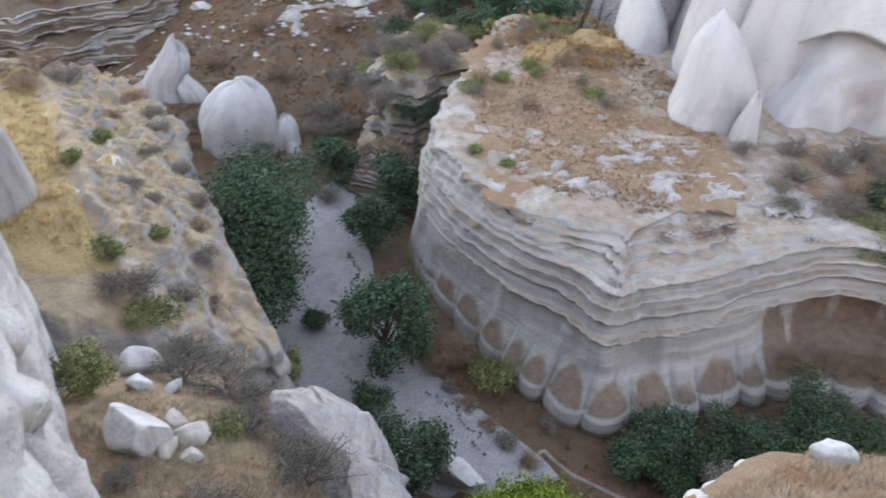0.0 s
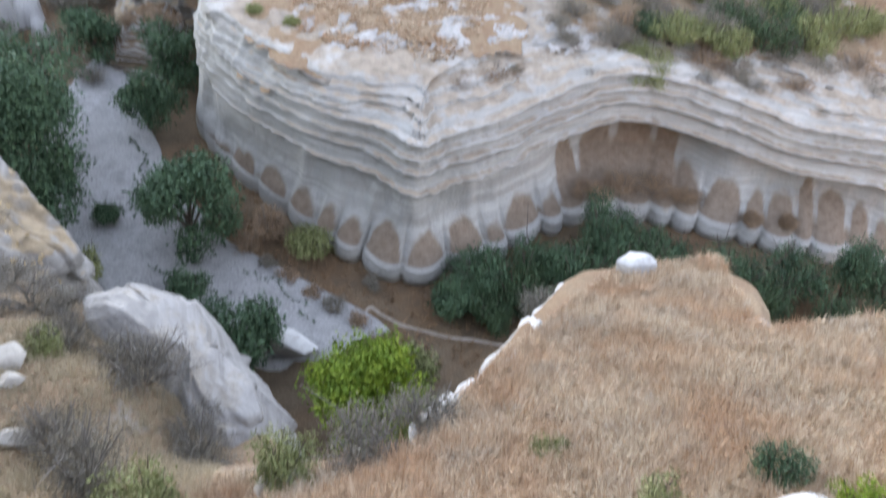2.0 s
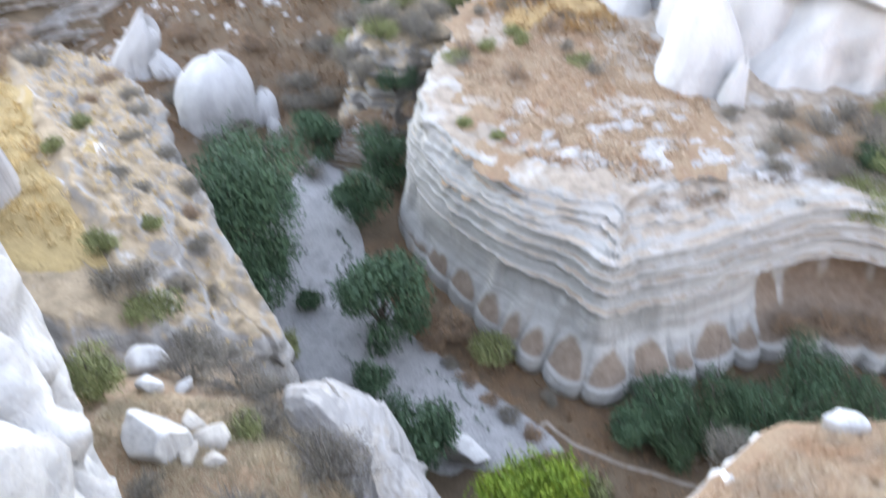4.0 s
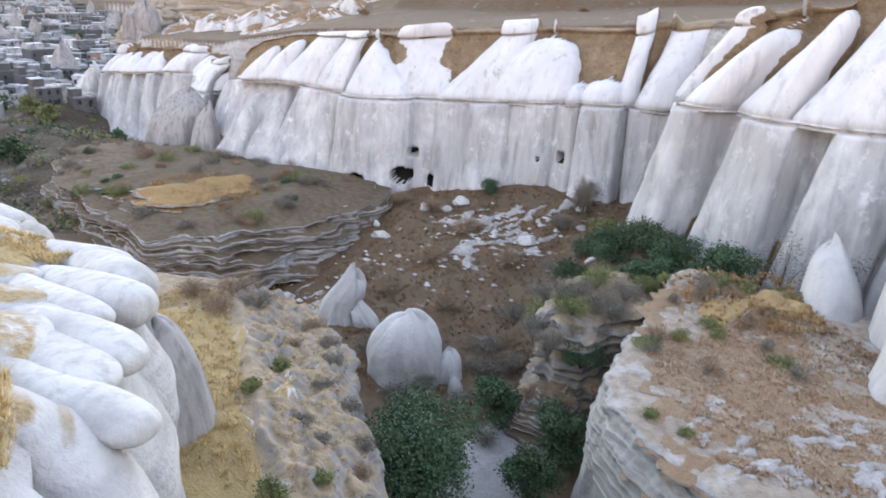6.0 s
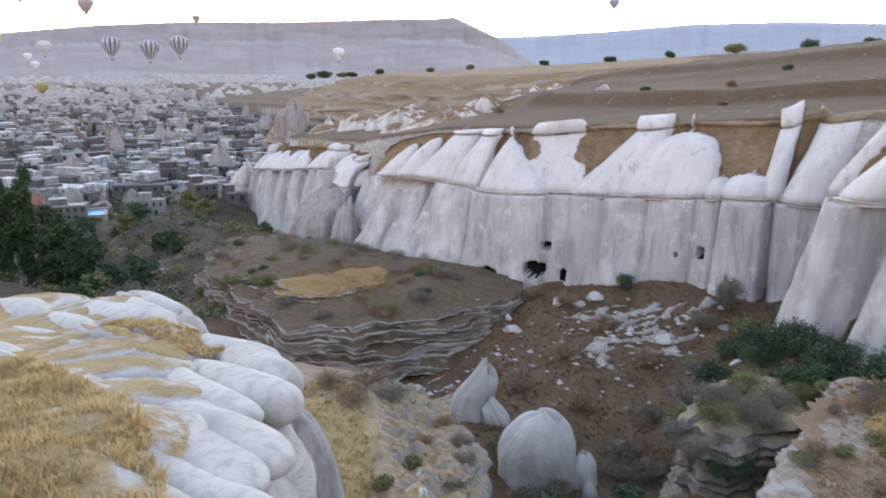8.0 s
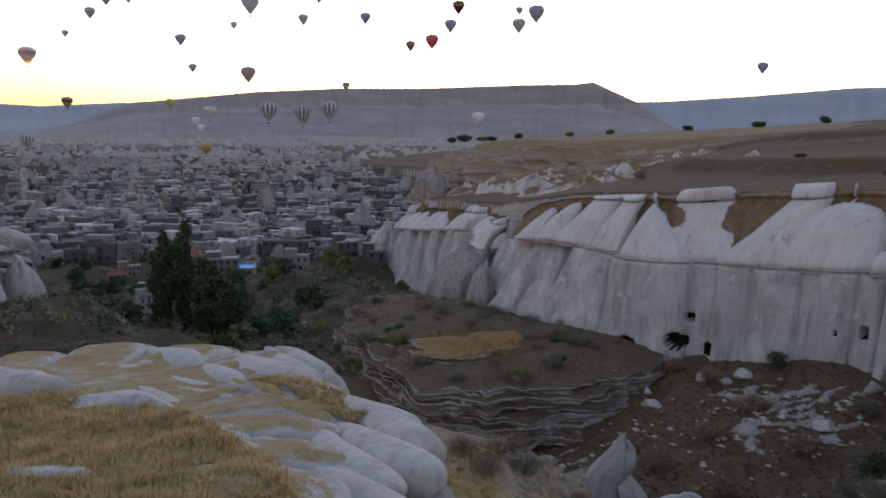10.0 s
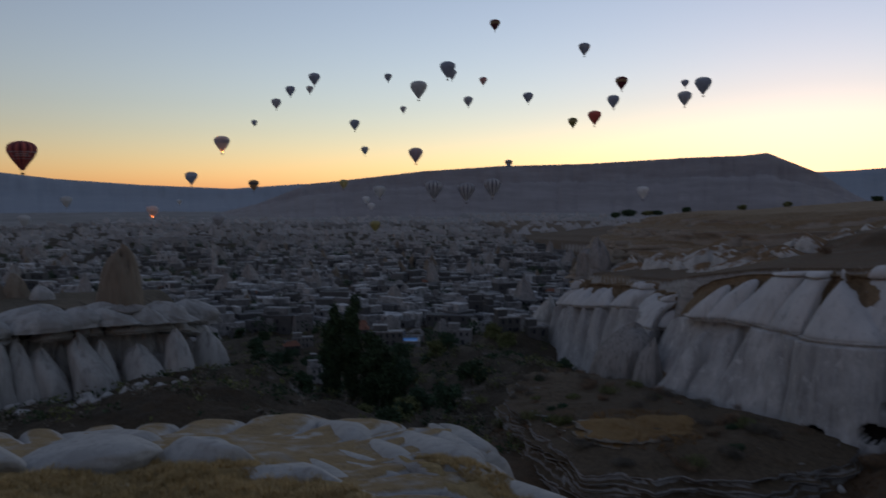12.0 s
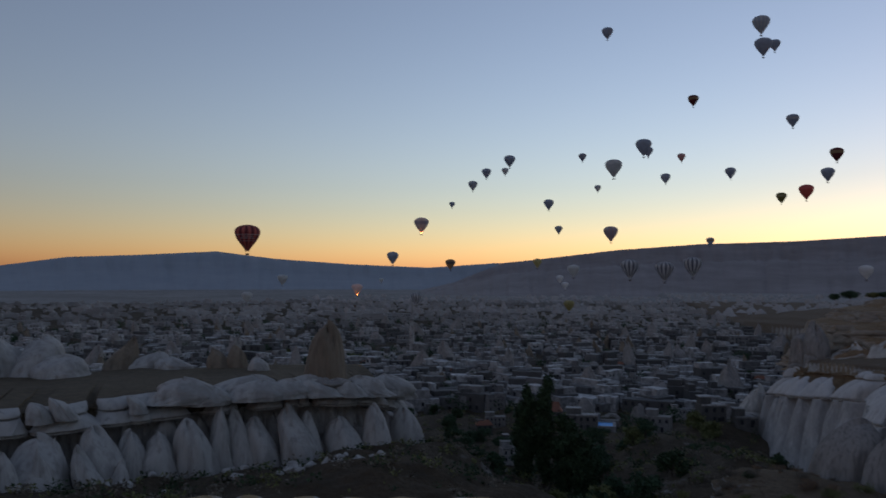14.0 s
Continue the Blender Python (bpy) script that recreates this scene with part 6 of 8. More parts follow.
for k, (x, y, z, w, h, mat) in enumerate([(-8.5, 55, -22.8, 4.0, 1.8, OLIVE), (-6.6, 56.5, -22.8, 3.6, 2.2, HEATH), (-9.8, 57, -22.8, 3.2, 2.0, HEATH), (-5.0, 58.4, -22.4, 3.6, 1.8, HEATH), (-7.4, 59.6, -22.2, 4.0, 2.0, OLIVE), (-3.4, 60.6, -22.2, 3.0, 1.6, OLIVE), (-6.2, 54.6, -24.6, 2.4, 1.8, HEATH), (-4.6, 56.2, -25.2, 2.4, 1.8, LEAF), (-8, 53.6, -24.0, 2.0, 1.2, HEATH), (-5.8, 51.2, -27.0, 2.4, 1.4, RUST), (-7.6, 49.0, -27.0, 2.6, 1.2, RUST), (-10.4, 50.2, -27.6, 2.4, 1.0, RUST), (-12.6, 46.6, -29.9, 3.0, 1.4, HEATH), (-4.9, 35.0, -29.9, 1.8, 1.2, RUST), (-3.8, 33.0, -29.9, 1.6, 0.9, HEATH), (-2.6, 30.6, -29.9, 1.7, 0.9, RUST), (-1.6, 29.4, -29.9, 1.3, 0.7, HEATH), (-0.6, 28.4, -29.9, 1.5, 0.7, RUST), (0.6, 27.2, -29.9, 1.3, 0.6, RUST), (1.6, 26.2, -29.9, 1.5, 0.8, HEATH), (2.6, 25.2, -29.9, 1.4, 0.7, RUST), (3.6, 27.6, -29.9, 1.4, 0.8, HEATH), (-9.6, 52.2, -25.2, 3.6, 2.6, HEATH), (-7.2, 52.8, -25.8, 3.6, 2.4, LEAF), (-11.2, 54.6, -25.4, 3.4, 2.6, HEATH), (-5.4, 55.6, -23.4, 3.6, 2.4, HEATH), (-8.8, 57.4, -22.6, 4.4, 2.4, HEATH), (-11.4, 57.6, -25.6, 3.4, 2.4, OLIVE), (-3.0, 57.6, -24.6, 3.4, 2.4, HEATH), (-1.4, 60.6, -23.4, 4.0, 2.6, LEAF), (-13.0, 52.0, -29.4, 3.4, 1.8, RUST), (-15.6, 49.6, -29.6, 3.4, 1.8, HEATH), (-18.6, 51.0, -29.6, 3.0, 1.6, HEATH), (-24.6, 54.6, -29.6, 3.4, 2.0, HEATH)]):
    shrub(x, y, z - 0.15, w, h, mat, "scrub hanging over a tuff spur", 540 + k, int(300 * w * h) + 500, 0.15, 8, "shrub", "scrub on the spur")


rng_v = random.Random(33)
for k in range(26):
    x, y = rng_v.uniform(-3.4, 6), rng_v.uniform(45, 58)
    shrub(x, y, float(promontory_top(np.array([x]), np.array([y]))[0]) - 0.1, rng_v.uniform(1.2, 2.6), rng_v.uniform(0.6, 1.2), rng_v.choice((HEATH, HEATH, RUST, OLIVE)), "low dry scrub behind the promontory", 3000 + k, 700, 0.14, 8, "shrub", "scrub on the rocks")
for k, (x, y, w, h) in enumerate([(7.4, 25.8, 3.4, 2.2), (11.0, 26.0, 4.4, 2.6), (14.6, 26.2, 4.6, 3.2), (17.6, 26.6, 4.4, 3.6), (20.6, 25.4, 4.6, 3.0), (23.6, 24.4, 4.4, 3.0), (26.4, 25.2, 4.6, 4.0), (9.2, 24.6, 3.0, 1.8), (13.0, 24.6, 3.4, 2.0), (18.8, 24.0, 3.6, 2.4), (30.5, 22.6, 4.6, 4.6), (27.0, 21.6, 4.0, 3.6)]):
    shrub(x, y, -30.0, w, h, POPLAR if k % 2 else LEAF, "dense dark green shrub at the foot of the tuff cliff", 3100 + k, 3000, 0.2, 10, "shrub", "ravine shrubs")
for k, (x, y, w, h) in enumerate([(24.6, 36.8, 3.6, 2.2), (27.4, 37.2, 4.0, 2.4), (30.4, 37.4, 4.0, 2.4), (26.0, 39.0, 4.0, 2.2), (22.8, 38.0, 3.4, 1.8), (29.0, 39.6, 4.2, 2.4), (33.0, 38.8, 4.2, 2.4), (20.4, 38.6, 3.0, 1.4)]):
    shrub(x, y, float(promontory_top(np.array([x]), np.array([y]))[0]) - 0.1, w, h, POPLAR if k % 2 else OLIVE, "dark green scrub on the promontory", 3200 + k, 2400, 0.18, 10, "shrub", "scrub on the rocks")
for k, (x, y, w, h) in enumerate([(-7.6, 70, 4.6, 3.2), (-5.0, 67.4, 5.0, 3.4), (-2.0, 65.6, 5.0, 3.6), (1.4, 63.4, 4.8, 3.2), (-9.4, 73, 4.0, 3.0), (-10.6, 68, 4.0, 2.4), (4.8, 62.0, 4.0, 2.6)]):
    shrub(x, y, float(ground_z(np.array([x]), np.array([y]))[0]) - 0.2, w, h, POPLAR if k % 2 else LEAF, "dark green bush at the cliff foot", 3300 + k, 2600, 0.26, 10, "shrub", "scrub on the ravine slope")


def weeds(points, seed):
    """Low dark plants along the cracks of the stream bed."""
    rng = np.random.default_rng(seed)
    blobs = []
    for (ax, ay), (bx, by) in zip(points[:-1], points[1:]):
        n = max(2, int(math.hypot(bx - ax, by - ay) / 0.22))
        blobs += [(ax + (bx - ax) * k / n + rng.normal() * 0.06, ay + (by - ay) * k / n + rng.normal() * 0.06, -29.82, 0.10, 0.10, 0.07) for k in range(n)]
    tagged(new("weeds", leaf_cloud("weeds", blobs, len(blobs) * 26, 0.08, LEAF, seed)), "low dark weeds along a crack of the stream bed", "plant", kind="stuff")


weeds([(-1.2, 28.6), (-0.9, 27.4), (-0.4, 26.8), (0.2, 26.6), (0.0, 25.8), (0.6, 25.2)], 1)
weeds([(-2.8, 29.0), (-1.6, 28.2), (-1.2, 28.6)], 2)
weeds([(-9.6, 40.6), (-8.4, 38.6), (-8.8, 36.4), (-7.6, 34.8)], 3)
weeds([(-7.4, 29.6), (-6.2, 28.6), (-6.0, 27.4)], 4)
tree(1.5, 61.5, -23.6, 5.4, 3.2, LEAF, "dark green bushy tree at the cliff foot", 71, 6000, 0.3, "tree", 0.25, 0.05)
tree(-3, 62.5, -24, 4.0, 2.2, LEAF, "dark green bushy tree at the cliff foot", 72, 3000, 0.3, "tree", 0.25, 0.05)
tree(6, 60.5, -22.4, 6.5, 2.4, HEATH, "nearly bare grey tree before the white cliff", 73, 500, 0.2, "tree", 0.2, 0.2)
tree(9.5, 60.0, -22, 5.5, 2.2, HEATH, "nearly bare grey tree before the white cliff", 74, 400, 0.2, "tree", 0.2, 0.2)
for k, (x, y, w, h, mat) in enumerate([(-12.6, 85.8, 4.5, 5.0, HEATH), (-24.4, 90, 3, 2.2, LEAF), (-9.5, 80, 4, 3, OLIVE), (-7, 68, 5, 2.6, LEAF), (-3.5, 67, 5, 2.4, LEAF), (-12, 66, 5, 2.2, HEATH), (-16, 60, 4.5, 2.0, HEATH), (-22, 66, 4, 2.0, RUST), (-26, 74, 5, 2.4, RUST), (-35, 88, 4, 2, RUST), (-30, 85, 4, 2.2, RUST), (-18, 74, 5, 2, RUST), (-11, 75, 4, 2, HEATH), (-20, 50, 3.6, 1.6, HEATH), (-15.5, 56, 4, 1.8, HEATH), (-25.5, 51.5, 3.4, 1.8, HEATH), (-34, 66, 3.6, 1.8, RUST), (-52, 94.5, 3, 1.8, OLIVE), (-57, 94, 4, 2.4, OLIVE), (-48, 92.5, 2.5, 1.6, RUST), (-5, 64, 5, 3, LEAF), (-9, 63, 4.5, 2.4, HEATH), (-12, 70, 4.5, 2.6, HEATH), (-15, 65, 4, 2, HEATH), (-10, 59.5, 4, 2.4, HEATH), (-13.5, 57.5, 3.6, 2, HEATH), (-19, 57, 3.6, 2, HEATH), (-24, 56, 4, 2.2, HEATH), (-22, 61, 4.4, 1.8, RUST), (-33, 72, 4.4, 2.2, RUST), (-38, 62, 3.4, 1.8, HEATH), (-40, 66, 3.4, 1.6, RUST), (-29, 68, 4.6, 1.8, RUST), (-24, 80, 4.6, 2, RUST), (-14, 82, 4, 2.2, HEATH), (-8, 74, 4, 2.6, LEAF), (-46, 84, 4, 2, HEATH), (-52, 68, 3.4, 1.4, HEATH), (-58, 69, 3.6, 1.6, HEATH), (-47, 72, 3.6, 1.4, RUST), (-45, 77, 4, 1.8, HEATH), (-50, 86, 4, 1.8, RUST), (-65, 73, 3.6, 1.6, OLIVE)]):
    z = max(float(ground_z(np.array([x]), np.array([y]))[0]), float(bluff_z(np.array([x]), np.array([y]))[0]) if x < -44 and y < 92 else -99)
    shrub(x, y, z - 0.2, w, h, mat, "dry scrub on the ravine slope", 560 + k, int(150 * w * h) + 400, 0.24, 8, "shrub", "scrub on the ravine slope")
rng_b = random.Random(8)
for k in range(75):
    x, y, w = rng_b.uniform(-84, -40), rng_b.uniform(72, 95), rng_b.uniform(1.4, 3.4)
    if math.hypot(x + 56, y - 77) < 7:
        continue
    shrub(x, y, float(bluff_z(np.array([x]), np.array([y]))[0]) - 0.2, w, w * 0.55, rng_b.choice((HEATH, OLIVE, HEATH, LEAF, RUST)), "low dark scrub on the bluff", 2100 + k, 700, 0.2, 6, "shrub", "scrub on the bluff")
shrub(-34.7, 98.5, -14.8, 4.4, 4.0, OLIVE, "green shrub in a cleft of the cliff", 590, 2600, 0.3)


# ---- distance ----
# haze painted onto mesa and mountains as blue tone and emission
MESA = mat_haze_glow("mesa_haze_glow", (0.15, 0.135, 0.14), (0.215, 0.20, 0.205), ((0.39, 0.41, 0.54), HAZE_GLOW * 0.95))
MOUNT = mat_haze_glow("mountain", (0.11, 0.125, 0.16), (0.14, 0.15, 0.18), ((0.31, 0.44, 0.70), HAZE_GLOW * 2.3))


def skyline(name, yaws, tops, dist, foot_dist, foot, mat, label, cliff=0.3, rough=6.0, seed=0):
    """A far range: for each bearing a foot, a talus slope, a cliff band and a top that runs back."""
    az = np.arange(yaws[0], yaws[-1], 0.1)
    top = dist * np.tan(np.radians(np.interp(az, yaws, tops))) + 1.6
    rows = []
    for share, d in ((0, 0), (0.2, 0.3), (0.42, 0.55), (0.6, 0.72), (1 - cliff, 0.84), (1 - cliff * 0.6, 0.9), (1 - cliff * 0.3, 0.95), (0.985, 0.985), (1.0, 1.0), (0.9, 1.06)):
        r = foot_dist + (dist - foot_dist) * d + 70 * fbm(az * 1.6, az * 0 + share * 2, 4, seed) * (1 if d < 0.98 else 0)
        z = foot + (top - foot) * share + rough * fbm(az * 3, az * 0 + share * 4, 4, seed + 2) * (1 if 0 < d < 0.98 else 0.12)
        a = np.radians(az)
        rows.append(np.column_stack([-np.sin(a) * r - 3, np.cos(a) * r + 2, z]))
    ob = new(name, mesh_from(name, np.vstack(rows), grid_faces(len(rows), len(az)), mat))
    tagged(ob, label, "hill", kind="structure")


skyline("backdrop_mesa", [20, 22, 23.9, 27.2, 28.5, 32.5, 39.3, 45.5, 51.2, 56.8, 59.3, 60.5, 63, 66], [-0.9, 0.2, 1.5, 2.95, 2.80, 2.70, 2.36, 2.23, 1.86, 1.2, 0.94, 0.5, -0.5, -1.2], 3700, 2500, -66, MESA, "flat-topped mesa beyond the town, haze painted on as glow", 0.4, 9, 3)
skyline("backdrop_mountains", [-30, 0, 4.5, 10.6, 17, 22, 30, 50, 60, 64.8, 70.5, 76, 80, 85, 89.5, 93.4, 98, 115], [2.4, 2.6, 2.73, 2.6, 2.05, 1.7, 1.4, 1.0, 0.92, 0.58, 0.81, 1.19, 1.68, 1.39, 1.19, 0.59, 0.5, 0.4], 4650, 3900, -72, MOUNT, "mountain range on the horizon, blue haze painted on as glow", 0.1, 8, 5)


def spires():
    """White badland cones below the mesa, past counting."""
    rng = np.random.default_rng(9)
    vs, fs, n = [], [], 0
    a = np.linspace(0, 2 * np.pi, 8, endpoint=False)
    for k in range(900):
        yaw = math.radians(rng.uniform(12, 74))
        d = rng.uniform(1150, 2450)
        w, h = rng.uniform(8, 24), rng.uniform(4, 13)
        x, y = -math.sin(yaw) * d, math.cos(yaw) * d
        z = float(ground_z(np.array([x]), np.array([y]))[0]) - 2
        for f, s in ((1, 0), (0.7, 0.45), (0.38, 0.8), (0.05, 1.0)):
            vs.append(np.column_stack([x + np.cos(a) * w / 2 * f * rng.uniform(0.8, 1.2), y + np.sin(a) * w / 2 * f, np.full(8, z + h * s)]))
        fs.append(grid_faces(4, 8, True) + n)
        n += 32
    # these cones carry a faint glow in place of haze
    ob = new("far_rock_cones", mesh_from("far_rock_cones", np.vstack(vs), np.vstack(fs), mat_haze_glow("far_tuff_haze_glow", (0.36, 0.35, 0.34), (0.27, 0.26, 0.25), ((0.45, 0.45, 0.55), HAZE_GLOW * 0.35))))
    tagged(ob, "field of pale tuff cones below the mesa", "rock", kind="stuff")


spires()


def zg(x, y):
    return float(ground_z(np.array([x]), np.array([y]))[0])


# rocks across the valley
def valley_rock(name, x, y, z0, w, d, h, taper, cap, seed, label, mat=None, ledges=(), group="rocks across the valley", yaw=0):
    cliff_rock(x, y, z0, w, d, h, taper, cap, 0, seed, label, 2.3, 0.16, 0.06, ledges, yaw, mat or TUFF_FAR, name, group, 2.0 * math.sin(seed), 0.07)


for k, (x, y, z0, w, h, taper, cap) in enumerate([(-150, 164, -40, 11, 13, 0.5, 0.6), (-205, 255, -46, 15, 20, 0.6, 0.5), (-222, 270, -48, 14, 18, 0.6, 0.5), (-190, 236, -44, 12, 18, 0.6, 0.5)]):
    valley_rock("tuff_cone", x, y, z0, w, w * 1.0, h, taper, cap, 610 + k, "pale tuff cone on the valley side", ledges=((0.55, 0.06),))
valley_rock("rock_tower", -157, 198, -30, 8, 8, 17, 0.25, 0.4, 640, "grey tower-like tuff rock", GREY, ((0.5, 0.08),))
valley_rock("rock_tower", -166, 202, -30, 9, 9, 14, 0.1, 0.1, 641, "flat-topped grey tuff rock", GREY, ((0.4, 0.08),))
for k in range(20):
    x, y = -152 + 4.0 * k, 208 - 2.95 * k + 5 * math.sin(k * 1.7)
    valley_rock("tuff_fold", x, y, zg(x, y) - 2.4, 13 + 5 * math.sin(k * 2.3), 11, 5.0 + 1.4 * math.sin(k * 1.3), 0.3, 0.9, 650 + k, "white tuff fold on the brown plateau", yaw=30 + 25 * math.sin(k), group="folds on the plateau")
for k, (az, r, w, h) in enumerate([(24.6, 178, 9, 2.0), (23.2, 182, 8, 1.6), (20.4, 178, 6, 1.2), (27.2, 176, 10, 3.2), (28.6, 178, 12, 4.0), (30.2, 180, 10, 3.2), (17.2, 160, 5, 0.9), (26.0, 190, 7, 1.4), (21.6, 196, 5, 1.0)]):
    x, y = -math.sin(math.radians(az)) * r, math.cos(math.radians(az)) * r
    valley_rock("tuff_fold", x, y, zg(x, y) - 1.6, w, w * 0.8, h + 1.6, 0.45, 0.7, 690 + k, "white tuff fold on the brown plateau", group="folds on the plateau", yaw=20 * k)
# the plateau to the left: a row of leaning folds under a dark bed and a broken white cap
def bearing(az, r):
    return -3.5 - math.sin(math.radians(az)) * r, 2.1 + math.cos(math.radians(az)) * r


LEFT = mat_cliff("plateau_tuff", (0.46, 0.45, 0.43), (0.33, 0.315, 0.295), (0.082, 0.063, 0.04))
rng_p = random.Random(21)
row, across = [], 0.0
while across < 130:
    w = rng_p.choice((1.2, 1.6, 2.0, 2.4, 3.0, 3.8)) * rng_p.uniform(0.9, 1.15)
    across += w * rng_p.uniform(0.8, 1.1)
    row.append((across, w, -rng_p.uniform(-0.4, 2.6), rng_p.uniform(0.3, 0.7), rng_p.choice((0.5, 0.62, 0.75, 0.88, 0.95, 1.02)), rng_p.uniform(-1.6, 1.4)))
    across += w * rng_p.uniform(0.6, 1.0)
row += [(c + 1.5, 2.6, -1.0, 0.2, 1.1, 2.6) for c in np.arange(0, 130, 4.7)]
folded_cliff("left_plateau", [(*bearing(a, r), zf, zm, zu, zr) for a, r, zf, zm, zu, zr in ((112, 120, -31, -20.4, -18.4, -16.8), (104, 118, -31, -20.4, -18.4, -16.8), (97, 119, -31, -20.6, -18.6, -17.0), (91, 121, -31, -20.8, -18.8, -17.2), (85.4, 124, -31, -20.8, -18.8, -17.0), (79.5, 127, -31, -20.6, -18.8, -16.8), (73.5, 130, -31, -20.4, -18.6, -16.8), (69.8, 133, -31, -20.6, -18.8, -17.4), (67.4, 138, -31, -21.6, -19.8, -18.4), (66.2, 147, -32, -23.6, -21.6, -20.2), (65.6, 160, -34, -25.6, -23.8, -22.4))],
             [(c, w, lean, t, apex, set_ + 1.6) for c, w, lean, t, apex, set_ in row], [(c + rng_p.uniform(-1.5, 1.5), w * rng_p.uniform(0.8, 1.3), 0, rng_p.uniform(0.1, 0.6), 2, rng_p.uniform(-1.2, 0.6)) for c, w, lean, t, apex, set_ in row if w != 2.6], LEFT, "brown plateau edged with leaning white tuff folds", left_top, (-0.97, 0.10), 95.0, (0.20, 0.8), (2.0, 1.5), (5.0, 3.0), 1700, 13, False, (), 0.95)
for k, (az, r, w, h, up) in enumerate([(90.9, 122.5, 3.4, 2.2, -18.6), (89.3, 122.8, 3.2, 2.4, -18.4), (84.9, 125.5, 2.6, 2.0, -18.6), (80.6, 128, 4.4, 2.0, -18.2), (77.2, 130, 6.0, 2.4, -18.0), (75.0, 131, 5.0, 2.2, -17.9), (72.6, 132, 4.6, 2.0, -18.0), (70.6, 134, 4.4, 2.2, -18.4), (69.0, 137, 5.0, 2.6, -18.8), (82.4, 129, 6.5, 3.0, -17.8), (78.4, 133, 7.0, 2.6, -17.8), (73.6, 135.5, 6.0, 2.6, -17.8), (68.0, 144, 6.0, 3.0, -19.8), (67.2, 150, 5.0, 3.4, -21.4)]):
    valley_rock("cap_rock", *bearing(az, r + 1.2), up - 0.6, w * (1.0 if k < 3 else 1.7), w * 1.1, h + 0.6, 0.1, 0.85, 720 + k, "pale rounded tuff cap above the folds", LEFT_CAP, group="caps at the plateau edge", yaw=az)
# teardrop folds that stand in a row before the wall
az = 66.6
while az < 106:
    w = rng_p.choice((3.2, 3.8, 4.4, 5.0, 5.8, 6.6))
    r = float(np.interp(az, [66, 67.4, 69.8, 73.5, 79.5, 85.4, 91, 97, 104], [150, 139, 134, 130.6, 127.4, 124.4, 121.4, 119, 118])) + rng_p.uniform(-2.2, 0.6)
    x, y = bearing(az, r)
    tall = rng_p.choice((6.6, 7.4, 8.2, 8.8, 9.4)) * (0.8 if az < 68 else 1.0)
    ob = rock_body("tuff_fold", (x, y, -30.2), (w * 1.15, w * 1.25, tall + 1.2), LEFT_CAP, rng_p.uniform(0, 180), (0, 0), rng_p.uniform(0.05, 0.4), rng_p.uniform(0.6, 0.85), 2.2, (), 0.14, 0.05, int(az * 10), 60, 40, True, 0.03)
    co = np.array([v.co[:] for v in ob.data.vertices])
    turn = -ob.matrix_world.to_euler().z
    slide = rng_p.uniform(0.4, 2.2) * (np.clip(co[:, 2] / tall, 0, 1) ** 1.3)
    co[:, 0] += slide * (-0.6 * math.cos(turn) + 0.75 * math.sin(turn))
    co[:, 1] += slide * (-0.6 * math.sin(turn) - 0.75 * math.cos(turn))
    ob.data.vertices.foreach_set("co", co.reshape(-1))
    tagged(ob, "leaning teardrop fold of pale tuff at the plateau edge", "rock", "folds at the plateau edge")
    az += math.degrees(w * rng_p.uniform(0.72, 1.0) / r)
# foot cones that stand before the wall
for k, (az, r, w, h) in enumerate([(92.6, 117, 7.0, 9.5), (90.2, 118, 6.0, 8.4), (87.6, 118.5, 6.0, 8.0), (85.8, 119.5, 4.4, 5.6), (94.8, 115, 6.5, 7.6), (97.4, 114, 6.0, 8.0)]):
    x, y = bearing(az, r)
    valley_rock("tuff_cone", x, y, -32.0, w, w, h + 1.5, 0.6, 0.5, 770 + k, "leaning pale tuff cone at the plateau foot", LEFT_CAP, group="cones at the plateau foot", yaw=az)
valley_rock("rock_tower", *bearing(72.4, 139), -19.0, 8.4, 8.4, 11.8, 0.5, 0.3, 750, "large brown fairy chimney above the folds", BROWN_TUFF)
valley_rock("rock_plinth", *bearing(72.4, 138.6), -19.4, 10.5, 9.5, 3.4, 0.12, 0.25, 749, "flat plinth of grey tuff under the chimney", GREY)
# white cones that slope down on the plateau, from tall to low
for k, (az, r, w, d, h, t) in enumerate([(97.5, 178, 26, 20, 14.5, 0.55), (93.8, 182, 18, 18, 11.0, 0.5), (91.2, 180, 14, 16, 7.2, 0.45), (89.4, 174, 12, 12, 4.0, 0.3), (85.9, 184, 9, 9, 6.6, 0.7), (84.4, 183, 11, 9, 3.8, 0.4), (82.8, 180, 9, 8, 2.6, 0.3), (78.3, 176, 5.5, 6, 4.6, 0.45), (79.5, 176, 6, 6, 4.0, 0.5), (77.2, 168, 5.0, 6, 2.4, 0.3)]):
    x, y = bearing(az, r)
    valley_rock("tuff_cone", x, y, float(left_top(np.array([x]), np.array([y]))[0]) - 1.0, w, d, h + 1.0, t, 0.6, 751 + k, "brown tuff cone on the plateau" if k in (4, 7, 8) else "white tuff cone on the plateau", BROWN_TUFF if k in (4, 7, 8) else LEFT_CAP, yaw=az)
# stones along the foot of the folds
for k in range(26):
    x, y = bearing(rng_p.uniform(66, 92), rng_p.uniform(112, 124))
    w = rng_p.uniform(0.8, 2.6)
    boulder(x, y, zg(x, y) + 0.1 * w, w, w * 0.8, w * 0.6, rng_p.uniform(0, 180), 1400 + k, "pale tuff stone at the plateau foot", LEFT_CAP, 0.3, "stones at the plateau foot")

